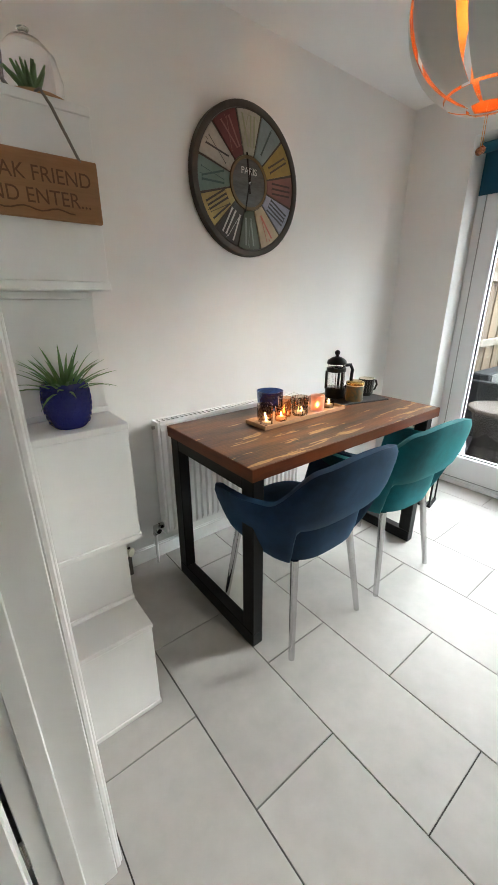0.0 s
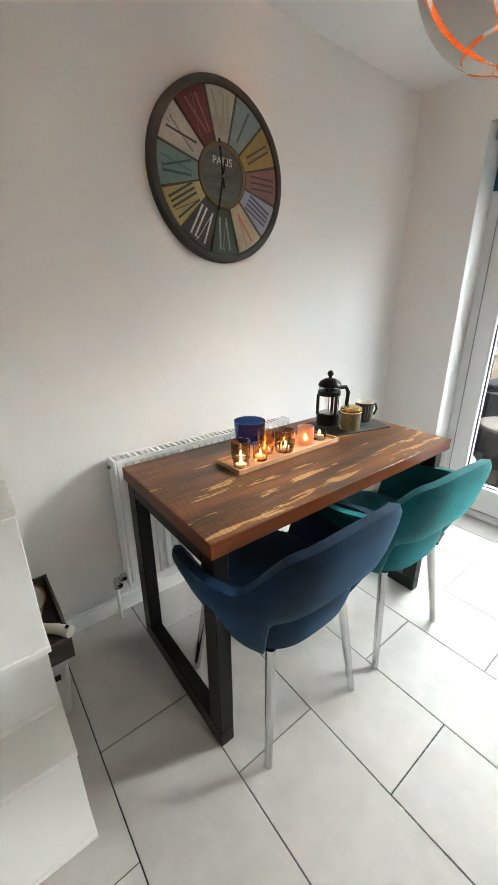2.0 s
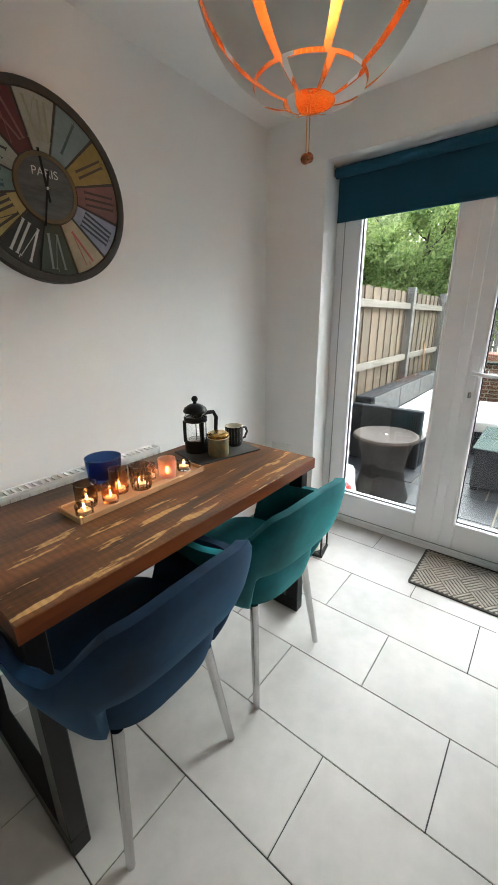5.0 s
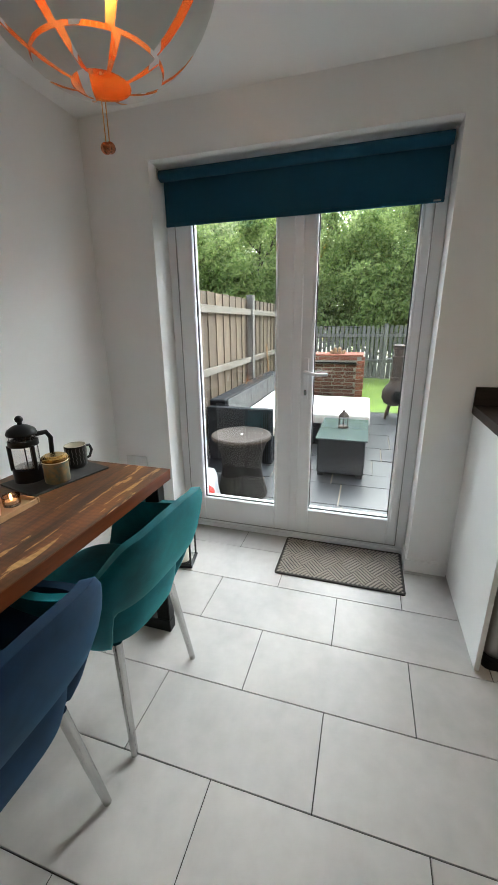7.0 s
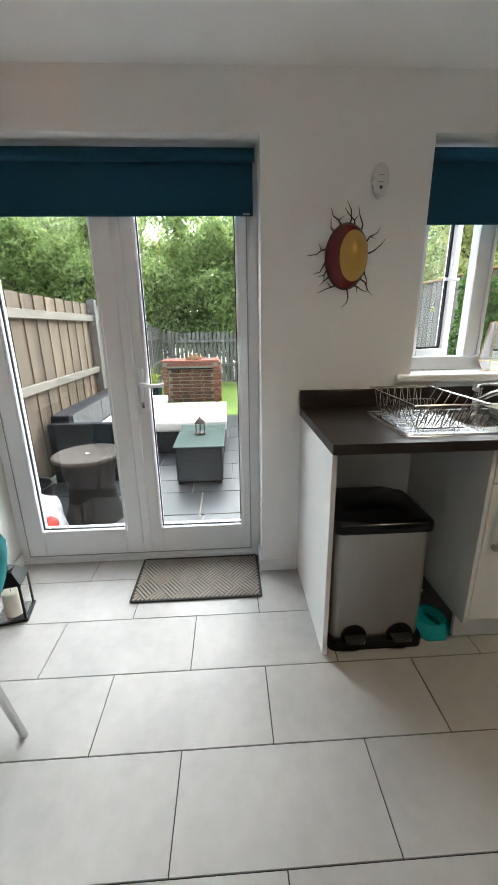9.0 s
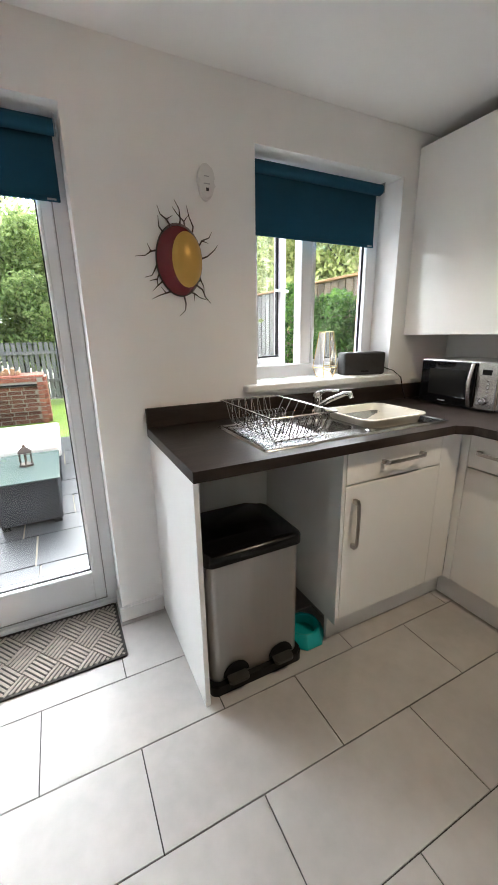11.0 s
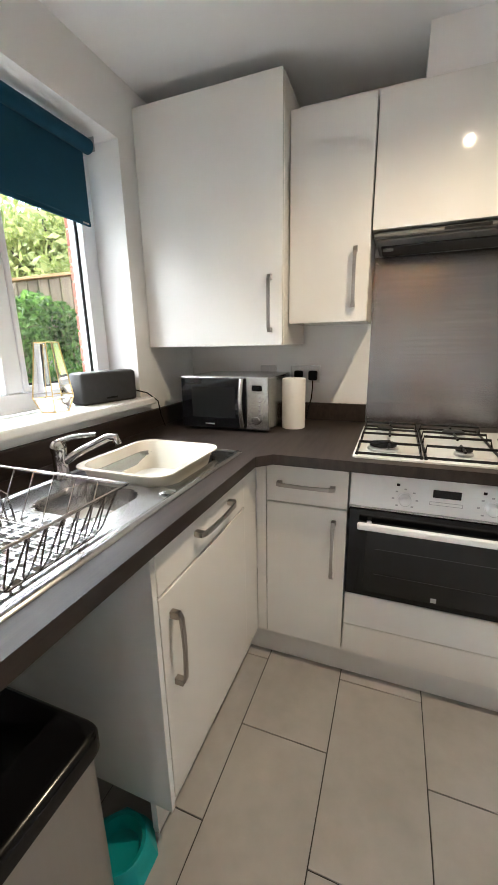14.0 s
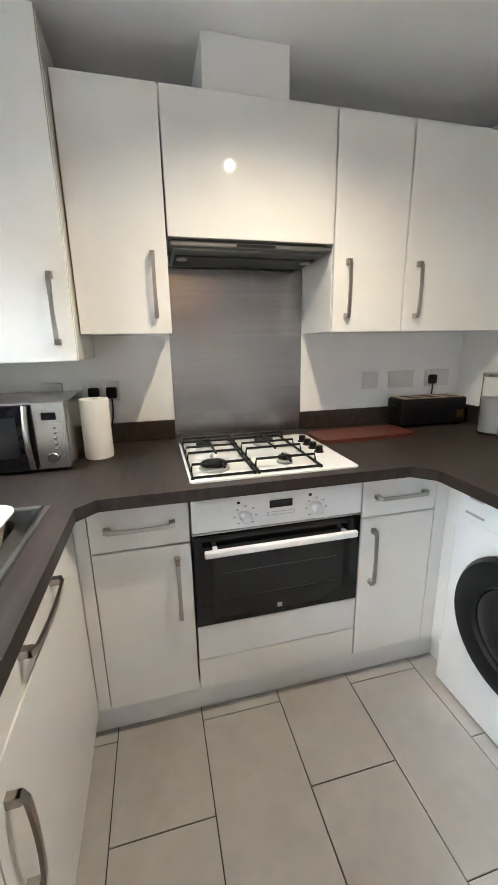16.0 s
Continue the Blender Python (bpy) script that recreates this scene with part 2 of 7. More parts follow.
def leaves(name, a, b):
    """Foliage whose colour changes from leaf to leaf and lets some light through."""
    m = material(name, a, 0.55)
    n, l = m.node_tree.nodes, m.node_tree.links
    geo, ramp = n.new("ShaderNodeNewGeometry"), n.new("ShaderNodeValToRGB")
    ramp.color_ramp.elements[0].color, ramp.color_ramp.elements[1].color = (*a, 1), (*b, 1)
    l.new(geo.outputs["Random Per Island"], ramp.inputs["Fac"])
    l.new(ramp.outputs["Color"], n["Principled BSDF"].inputs["Base Color"])
    through_leaf, mix = n.new("ShaderNodeBsdfTranslucent"), n.new("ShaderNodeMixShader")
    l.new(ramp.outputs["Color"], through_leaf.inputs["Color"])
    mix.inputs["Fac"].default_value = 0.5
    l.new(n["Principled BSDF"].outputs[0], mix.inputs[1]), l.new(through_leaf.outputs[0], mix.inputs[2])
    l.new(mix.outputs[0], n["Material Output"].inputs["Surface"])
    return m


TREE_LEAF = leaves("tree_leaves", (0.14, 0.22, 0.05), (0.52, 0.60, 0.24))
IVY_LEAF = leaves("ivy_leaves", (0.03, 0.085, 0.018), (0.17, 0.31, 0.06))
BACK_LEAF = leaves("back_row_leaves", (0.24, 0.30, 0.12), (0.58, 0.62, 0.34))
PALE_LEAF = leaves("yellow_green_leaves", (0.20, 0.25, 0.06), (0.48, 0.50, 0.20))


def reclaimed_wood():
    """Dark stained, saw-marked planks with worn pale patches."""
    m = material("reclaimed_wood", (0.20, 0.072, 0.020), 0.36, second=(0.022, 0.011, 0.007), scale=2.4, stretch=(0.9, 8, 6), bump=0.15, bump_scale=40, coat=0.08, spec=0.35)
    n, l = m.node_tree.nodes, m.node_tree.links
    p = n["Principled BSDF"]
    was = p.inputs["Base Color"].links[0].from_socket
    where, turn = n.new("ShaderNodeTexCoord"), n.new("ShaderNodeMapping")
    turn.inputs["Scale"].default_value = (2.2, 15, 3)
    worn, ramp, mix = n.new("ShaderNodeTexNoise"), n.new("ShaderNodeValToRGB"), n.new("ShaderNodeMix")
    worn.inputs["Scale"].default_value, worn.inputs["Detail"].default_value, worn.inputs["Roughness"].default_value = 1.7, 7, 0.62
    ramp.color_ramp.elements[0].position, ramp.color_ramp.elements[1].position = 0.625, 0.65
    mix.data_type = "RGBA"
    mix.inputs["B"].default_value = (0.46, 0.28, 0.11, 1)
    l.new(where.outputs["Object"], turn.inputs["Vector"]), l.new(turn.outputs[0], worn.inputs["Vector"])
    axes, more = n.new("ShaderNodeSeparateXYZ"), n.new("ShaderNodeMath")
    more.operation = "MULTIPLY_ADD"
    more.inputs[1].default_value = -0.22
    l.new(where.outputs["Object"], axes.inputs[0]), l.new(axes.outputs["Y"], more.inputs[0]), l.new(worn.outputs["Fac"], more.inputs[2])
    l.new(more.outputs[0], ramp.inputs["Fac"]), l.new(ramp.outputs["Color"], mix.inputs["Factor"])
    l.new(was, mix.inputs["A"])
    saw, marks, dim = n.new("ShaderNodeTexWave"), n.new("ShaderNodeMapRange"), n.new("ShaderNodeMix")
    saw.bands_direction = "X"
    saw.inputs["Scale"].default_value, saw.inputs["Distortion"].default_value, saw.inputs["Detail"].default_value = 17, 6.0, 5
    marks.inputs["To Min"].default_value, marks.inputs["To Max"].default_value = 0.35, 1.1
    dim.data_type, dim.blend_type = "RGBA", "MULTIPLY"
    dim.inputs["Factor"].default_value = 0.3
    l.new(where.outputs["Object"], saw.inputs["Vector"]), l.new(saw.outputs["Fac"], marks.inputs["Value"])
    l.new(mix.outputs["Result"], dim.inputs["A"]), l.new(marks.outputs[0], dim.inputs["B"])
    l.new(dim.outputs["Result"], p.inputs["Base Color"])
    return m


TABLE_WOOD = reclaimed_wood()
TABLE_EDGE = material("table_edge_wood", (0.18, 0.050, 0.016), 0.32, second=(0.09, 0.026, 0.010), scale=4, stretch=(0.8, 0.8, 8), bump=0.1, bump_scale=40, coat=0.03, spec=0.3)

# ---- shaping helpers ----
ORIGIN = {}


def thing(name, label, category, base=(0, 0, 0), group="", kind=""):
    ob = tagged(new(name), label, category, group, kind)
    ob.location = base
    ob.empty_display_size = 0.1
    ORIGIN[ob] = Vector(base)
    return ob


def part(name, bm, mat, parent=None, label="", smooth=False):
    """Links bm, given in world places, as one mesh object, under a thing or a part if there is one."""
    base = ORIGIN[parent] if parent else Vector((0, 0, 0))
    bmesh.ops.recalc_face_normals(bm, faces=bm.faces)
    bmesh.ops.translate(bm, verts=bm.verts, vec=-base)
    mesh = bpy.data.meshes.new(name)
    bm.to_mesh(mesh)
    bm.free()
    mesh.materials.append(mat)
    if smooth:
        mesh.shade_smooth()
        mesh.set_sharp_from_angle(angle=radians(40))
    ob = tagged(new(name, mesh), label)
    ORIGIN[ob] = base
    if parent:
        ob.parent = parent
    return ob


def box(x0, x1, y0, y1, z0, z1, bevel=0.0, bm=None, seg=1):
    bm2 = bmesh.new()
    m = Matrix.LocRotScale(((x0 + x1) / 2, (y0 + y1) / 2, (z0 + z1) / 2), None, (abs(x1 - x0), abs(y1 - y0), abs(z1 - z0)))
    bmesh.ops.create_cube(bm2, size=1.0, matrix=m)
    if bevel:
        bmesh.ops.bevel(bm2, geom=list(bm2.edges), offset=bevel, segments=seg, affect="EDGES", profile=0.5)
    return merge(bm, bm2) if bm else bm2


def merge(bm, other):
    other.verts.index_update()
    at = [bm.verts.new(v.co) for v in other.verts]
    for f in other.faces:
        bm.faces.new([at[v.index] for v in f.verts])
    other.free()
    return bm


def lathe(profile, place=(0, 0, 0), seg=32, bm=None, scale=(1, 1)):
    """Turns a list of (radius, height) round the upright axis."""
    bm = bm or bmesh.new()
    rings = []
    for r, z in profile:
        rings.append([bm.verts.new((place[0] + scale[0] * r * math.cos(a), place[1] + scale[1] * r * math.sin(a), place[2] + z))
                      for a in (2 * math.pi * k / seg for k in range(seg))] if r > 1e-6 else [bm.verts.new((place[0], place[1], place[2] + z))])
    for a, b in zip(rings, rings[1:]):
        for k in range(seg):
            k2 = (k + 1) % seg
            if len(a) == 1 and len(b) > 1:
                bm.faces.new((a[0], b[k], b[k2]))
            elif len(b) == 1 and len(a) > 1:
                bm.faces.new((a[k], b[0], a[k2]))
            elif len(a) > 1:
                bm.faces.new((a[k], b[k], b[k2], a[k2]))
    return bm


def tube(points, r, seg=8, bm=None, close=False, r_end=None):
    """A round bar along points."""
    bm = bm or bmesh.new()
    pts = [Vector(p) for p in points]
    rings, up = [], None
    for i, p in enumerate(pts):
        if close:
            d = pts[(i + 1) % len(pts)] - pts[i - 1]
        else:
            d = pts[min(i + 1, len(pts) - 1)] - pts[max(i - 1, 0)]
        d.normalize()
        if up is None:
            up = d.orthogonal().normalized()
        up = (up - d * up.dot(d)).normalized()
        side = d.cross(up)
        rr = r if r_end is None else r + (r_end - r) * i / (len(pts) - 1)
        rings.append([bm.verts.new(p + rr * (math.cos(a) * up + math.sin(a) * side)) for a in (2 * math.pi * k / seg for k in range(seg))])
    pairs = list(zip(rings, rings[1:])) + ([(rings[-1], rings[0])] if close else [])
    for a, b in pairs:
        for k in range(seg):
            bm.faces.new((a[k], a[(k + 1) % seg], b[(k + 1) % seg], b[k]))
    if not close:
        bm.faces.new(rings[0]), bm.faces.new(rings[-1][::-1])
    return bm


def plate(outline, z0, z1, bm=None):
    """A flat outline of (x, y), raised from z0 to z1."""
    bm = bm or bmesh.new()
    low, high = [bm.verts.new((x, y, z0)) for x, y in outline], [bm.verts.new((x, y, z1)) for x, y in outline]
    bm.faces.new(low[::-1]), bm.faces.new(high)
    for k in range(len(low)):
        k2 = (k + 1) % len(low)
        bm.faces.new((low[k], low[k2], high[k2], high[k]))
    return bm


def rounded(x0, x1, y0, y1, r, n=6):
    """The outline of a rectangle with round corners."""
    out = []
    for cx, cy, a0 in ((x1 - r, y1 - r, 0), (x0 + r, y1 - r, 90), (x0 + r, y0 + r, 180), (x1 - r, y0 + r, 270)):
        out += [(cx + r * math.cos(radians(a0 + 90 * k / n)), cy + r * math.sin(radians(a0 + 90 * k / n))) for k in range(n + 1)]
    return out


def turned(bm, m):
    bmesh.ops.transform(bm, matrix=m, verts=bm.verts)
    return bm


def letters(text, size, m, depth=0.001):
    """Words as a mesh, standing at the pose m (x along the line, y up the letters)."""
    curve = bpy.data.curves.new("letters", "FONT")
    curve.body, curve.size, curve.extrude = text, size, depth
    curve.align_x, curve.align_y = "CENTER", "CENTER"
    ob = bpy.data.objects.new("letters", curve)
    scene.collection.objects.link(ob)
    mesh = bpy.data.meshes.new_from_object(ob.evaluated_get(bpy.context.evaluated_depsgraph_get()))
    bpy.data.objects.remove(ob)
    bpy.data.curves.remove(curve)
    bm = bmesh.new()
    bm.from_mesh(mesh)
    bpy.data.meshes.remove(mesh)
    bmesh.ops.transform(bm, matrix=m, verts=bm.verts)
    return bm


def setting(name, bm, mat, label, smooth=False):
    return tagged(part(name, bm, mat, None, label, smooth), kind="structure")

# ---- the room ----
E_IN, E_OUT = 0.645, 0.945      # wall with the doors and the window
N_IN, N_OUT = 2.655, 2.955      # wall with the clock
S_IN, S_OUT = -1.24, -1.54      # wall with the cooker
W_IN, W_OUT = -1.84, -1.96      # wall with the doorway
TOP = 2.308
FX = 0.80                       # face of the door and window frames
DOOR_Y = (0.865, 2.275)
DOOR_Z = 2.085
WIN_Y = (-0.748, 0.122)
WIN_Z = (1.090, 2.092)
HALL_Y = (0.86, 1.625)

setting("wall_north", box(W_OUT, E_OUT, N_IN, N_OUT, -0.2, 2.6), WALL, "warm white painted plaster wall behind the table")
setting("wall_south", box(W_OUT, E_OUT, S_OUT, S_IN, -0.2, 2.6), WALL, "warm white painted plaster wall behind the cooker")
bm = box(E_IN, E_OUT, DOOR_Y[1], N_IN, -0.2, 2.6)
box(E_IN, E_OUT, DOOR_Y[0], DOOR_Y[1], DOOR_Z, 2.6, bm=bm)
box(E_IN, E_OUT, WIN_Y[1], DOOR_Y[0], -0.2, 2.6, bm=bm)
box(E_IN, E_OUT, WIN_Y[0], WIN_Y[1], WIN_Z[1], 2.6, bm=bm)
box(E_IN, E_OUT, WIN_Y[0], WIN_Y[1], -0.2, WIN_Z[0] - 0.02, bm=bm)
box(E_IN, E_OUT, S_IN, WIN_Y[0], -0.2, 2.6, bm=bm)
setting("wall_east", bm, WALL, "warm white painted wall with french doors and a window")
bm = box(W_OUT, W_IN, HALL_Y[1] + 0.028, N_IN, -0.2, 2.6)
box(W_OUT, W_IN, HALL_Y[0] - 0.028, HALL_Y[1] + 0.028, 2.03, 2.6, bm=bm)
box(W_OUT, W_IN, S_IN, HALL_Y[0] - 0.028, -0.2, 2.6, bm=bm)
setting("wall_west", bm, WALL, "warm white painted wall with a doorway to the hall")
setting("ceiling", box(W_OUT, E_OUT, S_OUT, N_OUT, TOP, TOP + 0.2), CEILING, "smooth white painted ceiling")
setting("floor", box(W_OUT - 1.1, E_OUT - 0.02, S_IN, N_IN, -0.2, -0.0045), GROUT, "dark grey grout under pale floor tiles")
# plain hall behind the doorway
bm = box(-3.1, -3.0, 0.2, 2.4, -0.2, 2.6)
box(-3.0, W_OUT, 0.2, 0.3, -0.2, 2.6, bm=bm), box(-3.0, W_OUT, 2.3, 2.4, -0.2, 2.6, bm=bm)
setting("wall_hall", bm, WALL, "plain painted hall walls")
setting("ceiling_hall", box(-3.1, W_OUT - 0.003, 0.2, 2.4, TOP, TOP + 0.2), CEILING, "plain white hall ceiling")

# skirting
SK = 0.016
def skirting(name, x0, x1, y0, y1):
    bm = box(x0, x1, y0, y1, 0, 0.078)
    bmesh.ops.bevel(bm, geom=[e for e in bm.edges if all(v.co.z > 0.07 for v in e.verts)], offset=0.006, segments=2, affect="EDGES")
    setting(name, bm, GLOSS_WHITE, "white painted timber skirting board")
skirting("baseboard_north", -1.838, E_IN - SK - 0.002, N_IN - SK, N_IN)
skirting("baseboard_east", E_IN - SK, E_IN, DOOR_Y[1] + 0.001, N_IN)
skirting("baseboard_east_pier", E_IN - SK, E_IN, 0.672, DOOR_Y[0] + 0.0)
skirting("baseboard_reveal", E_IN - SK, FX - 0.002, DOOR_Y[0], DOOR_Y[0] + 0.012)
skirting("baseboard_reveal_far", E_IN - SK, FX - 0.002, DOOR_Y[1] - 0.012, DOOR_Y[1])
skirting("baseboard_west", W_IN, W_IN + SK, 1.70, N_IN - SK - 0.002)

# door lining, stop and architrave of the hall doorway
door_1 = thing("door_1", "white painted timber door lining with moulded architrave", "doorway", (W_IN, 1.24, 0), kind="structure")
for y0, y1 in ((HALL_Y[1], HALL_Y[1] + 0.028), (HALL_Y[0] - 0.028, HALL_Y[0])):
    part("lining", box(W_OUT - 0.012, W_IN + 0.002, y0, y1, 0, 2.03, 0.002), GLOSS_WHITE, door_1)
part("lining", box(W_OUT - 0.012, W_IN + 0.002, HALL_Y[0] - 0.028, HALL_Y[1] + 0.028, 2.031, 2.058, 0.002), GLOSS_WHITE, door_1)
for y0, y1 in ((HALL_Y[1] - 0.013, HALL_Y[1] - 0.001), (HALL_Y[0] + 0.001, HALL_Y[0] + 0.013)):
    part("door_stop", box(-1.935, -1.90, y0, y1, 0, 2.03, 0.002), GLOSS_WHITE, door_1)
def architrave(y_in, out):
    """Stepped moulding that stands proud of the wall."""
    bm = box(W_IN + 0.002, W_IN + 0.014, y_in + out * 0.008, y_in + out * 0.064, 0, 2.08, 0.003)
    box(W_IN + 0.002, W_IN + 0.019, y_in + out * 0.014, y_in + out * 0.022, 0, 2.08, 0.003, bm=bm, seg=2)
    box(W_IN + 0.002, W_IN + 0.022, y_in + out * 0.040, y_in + out * 0.064, 0, 2.08, 0.005, bm=bm, seg=2)
    return bm
part("architrave", architrave(HALL_Y[1], 1), GLOSS_WHITE, door_1)
part("architrave", architrave(HALL_Y[0], -1), GLOSS_WHITE, door_1)
part("architrave", box(W_IN + 0.002, W_IN + 0.018, HALL_Y[0] - 0.064, HALL_Y[1] + 0.064, 2.081, 2.14, 0.004), GLOSS_WHITE, door_1)

hall_door = thing("door_3", "white panelled hall door standing open", "door", (-1.98, 1.60, 0), kind="structure")
part("leaf", box(-2.74, -1.978, 1.584, 1.622, 0.006, 2.02, 0.003), GLOSS_WHITE, hall_door)
for z in (0.25, 1.0, 1.75):
    part("hinge", tube([(-1.975, 1.6235, z), (-1.975, 1.6235, z + 0.075)], 0.004, 8), STEEL, hall_door, "small steel butt hinge")

# ---- french doors ----
def ring(x0, x1, y0, y1, z0, z1, w, wb=None, bevel=0.004):
    """A rectangular frame in the plane of the wall."""
    wb = wb or w
    bm = box(x0, x1, y0, y0 + w, z0, z1, bevel)
    box(x0, x1, y1 - w, y1, z0, z1, bevel, bm=bm)
    box(x0, x1, y0 + w - 0.001, y1 - w + 0.001, z1 - w, z1, bevel, bm=bm)
    box(x0, x1, y0 + w - 0.001, y1 - w + 0.001, z0, z0 + wb, bevel, bm=bm)
    return bm


window_1 = thing("door_2", "closed white upvc french doors with clear glass", "french doors", (FX, 1.57, 0), kind="structure")
part("door_frame", ring(FX, FX + 0.07, DOOR_Y[0], DOOR_Y[1], 0, DOOR_Z, 0.055, 0.05), UPVC, window_1)
part("threshold", box(FX - 0.014, FX - 0.001, DOOR_Y[0] + 0.013, DOOR_Y[1] - 0.013, 0, 0.028, 0.004), UPVC, window_1, "low white door threshold")
GLASS_Z = (0.215, 1.96)
for y0, y1, g0, g1 in ((0.922, 1.518, 0.975, 1.437), (1.522, 2.218, 1.652, 2.120)):
    leaf = bmesh.new()
    for b in ((y0, g0, 0.052, 2.028), (g1, y1, 0.052, 2.028), (g0 - 0.001, g1 + 0.001, 0.052, GLASS_Z[0]), (g0 - 0.001, g1 + 0.001, GLASS_Z[1], 2.028)):
        box(FX - 0.012, FX + 0.055, b[0], b[1], b[2], b[3], 0.004, bm=leaf)
    leaf = part("door_leaf", leaf, UPVC, window_1)
    bead = ring(FX - 0.017, FX + 0.0, g0 - 0.016, g1 + 0.016, GLASS_Z[0] - 0.016, GLASS_Z[1] + 0.016, 0.016, bevel=0.004)
    part("glazing_bead", bead, UPVC, leaf)
    part("seal", ring(FX + 0.004, FX + 0.02, g0 - 0.001, g1 + 0.001, GLASS_Z[0] - 0.001, GLASS_Z[1] + 0.001, 0.006, bevel=0), SEAL, leaf, "black rubber glazing seal")
    # grey strip paints in the shadow gap between leaf and frame
    part("gasket", ring(FX - 0.0125, FX - 0.0035, y0 - 0.004, y1 + 0.004, 0.048, 2.032, 0.0042, bevel=0), GREY_PLASTIC, leaf, "thin grey strip standing for the shadow gap round the leaf")
    pane = part("pane", box(FX + 0.006, FX + 0.012, g0, g1, GLASS_Z[0], GLASS_Z[1]), PANE, leaf)
    pane.visible_shadow = False
part("meeting_stile", box(FX - 0.024, FX - 0.0125, 1.505, 1.555, 0.06, 2.02, 0.004), UPVC, window_1)
handle = part("handle_plate", box(FX - 0.024, FX - 0.0125, 1.462, 1.492, 0.90, 1.13, 0.005, seg=2), UPVC, window_1, "white lever handle plate")
part("lever", tube([(FX - 0.02, 1.477, 1.055), (FX - 0.055, 1.477, 1.055), (FX - 0.062, 1.465, 1.053), (FX - 0.062, 1.41, 1.045), (FX - 0.06, 1.355, 1.047)], 0.0095, 10), UPVC, handle, smooth=True)
part("keyhole", box(FX - 0.027, FX - 0.0245, 1.470, 1.484, 0.925, 0.955, 0.002), STEEL, handle)

# ---- kitchen window, its left casement ajar ----
window_2 = thing("window_1", "white upvc window with one casement ajar", "window", (FX, -0.31, WIN_Z[0]), kind="structure")
part("window_frame", ring(FX, FX + 0.07, WIN_Y[0], WIN_Y[1], WIN_Z[0], WIN_Z[1], 0.062, 0.07), UPVC, window_2)
part("mullion", box(FX - 0.006, FX + 0.066, -0.295, -0.228, WIN_Z[0] + 0.071, WIN_Z[1] - 0.063, 0.004), UPVC, window_2)
part("glazing_bead", ring(FX - 0.008, FX + 0.02, -0.684, -0.297, WIN_Z[0] + 0.072, WIN_Z[1] - 0.064, 0.02, bevel=0.003), UPVC, window_2)
part("seal", ring(FX + 0.021, FX + 0.03, -0.668, -0.313, WIN_Z[0] + 0.088, WIN_Z[1] - 0.08, 0.012, bevel=0), SEAL, window_2)
pane = part("pane", box(FX + 0.022, FX + 0.028, -0.66, -0.32, WIN_Z[0] + 0.09, WIN_Z[1] - 0.085), PANE, window_2)
pane.visible_shadow = False
hinge = Matrix.Translation((FX + 0.06, 0.062, 0)) @ pose(0, 0, 0, 0, 0, 22) @ Matrix.Translation((-FX - 0.06, -0.062, 0))
sash = part("casement", turned(ring(FX + 0.03, FX + 0.085, -0.235, 0.056, WIN_Z[0] + 0.06, WIN_Z[1] - 0.055, 0.045), hinge), UPVC, window_2)
part("seal", turned(ring(FX + 0.05, FX + 0.066, -0.192, 0.013, WIN_Z[0] + 0.103, WIN_Z[1] - 0.098, 0.012, bevel=0), hinge), SEAL, sash)
pane = part("pane", turned(box(FX + 0.055, FX + 0.061, -0.19, 0.01, WIN_Z[0] + 0.105, WIN_Z[1] - 0.1), hinge), PANE, sash)
pane.visible_shadow = False
part("window_handle", turned(tube([(FX + 0.028, -0.212, 1.55), (FX + 0.002, -0.212, 1.55), (FX - 0.004, -0.205, 1.55), (FX - 0.004, -0.10, 1.548)], 0.008, 8), hinge), UPVC, sash, smooth=True)
part("window_sill", box(0.598, FX + 0.0, WIN_Y[0] - 0.055, WIN_Y[1] + 0.075, WIN_Z[0] - 0.035, WIN_Z[0] - 0.001, 0.008, seg=2), GLOSS_WHITE, window_2, "white painted window board")

# ---- roller blinds ----
def roller_blind(name, y0, y1, z_top, z_low, label):
    ob = thing(name, label, "blind", (0.72, (y0 + y1) / 2, z_top))
    m = Matrix.Translation((0.727, 0, z_top - 0.027)) @ pose(0, 0, 0, 90, 0, 0)
    roll = turned(lathe([(0, -y1), (0.026, -y1), (0.026, -y0), (0, -y0)], seg=24), m)
    part("roller", roll, TEAL_BLIND, ob, smooth=True)
    cloth = box(0.7495, 0.751, y0 + 0.006, y1 - 0.006, z_low - 0.008, z_top - 0.022)
    box(0.7455, 0.755, y0 + 0.006, y1 - 0.006, z_low - 0.02, z_low - 0.002, 0.002, bm=cloth)
    part("fabric", cloth, TEAL_BLIND, ob)
    for y in (y0 - 0.006, y1 + 0.002):
        part("bracket", box(0.70, 0.75, y, y + 0.004, z_top - 0.045, z_top + 0.004, 0.001), GREY_PLASTIC, ob)
    part("tab", box(0.743, 0.7452, y0 + 0.02, y0 + 0.05, z_low - 0.016, z_low - 0.010), GREY_PLASTIC, ob, "small pale maker's tab")
    return ob


roller_blind("roller_blind", 0.885, 2.256, 2.066, 1.83, "teal roller blind half rolled above the french doors")
roller_blind("roller_blind", -0.672, 0.108, 2.073, 1.793, "teal roller blind part lowered over the kitchen window")

# ---- kitchen ----
CT, CB = 0.935, 0.897           # worktop top and underside
EX, SY, WX = 0.010, -0.555, -1.118   # worktop edges
FE, FS = 0.046, -0.618          # faces of the east and south fronts
PL = 0.128                      # plinth height
SINK_Y, SINK_X = (-0.55, 0.395), (0.075, 0.50)


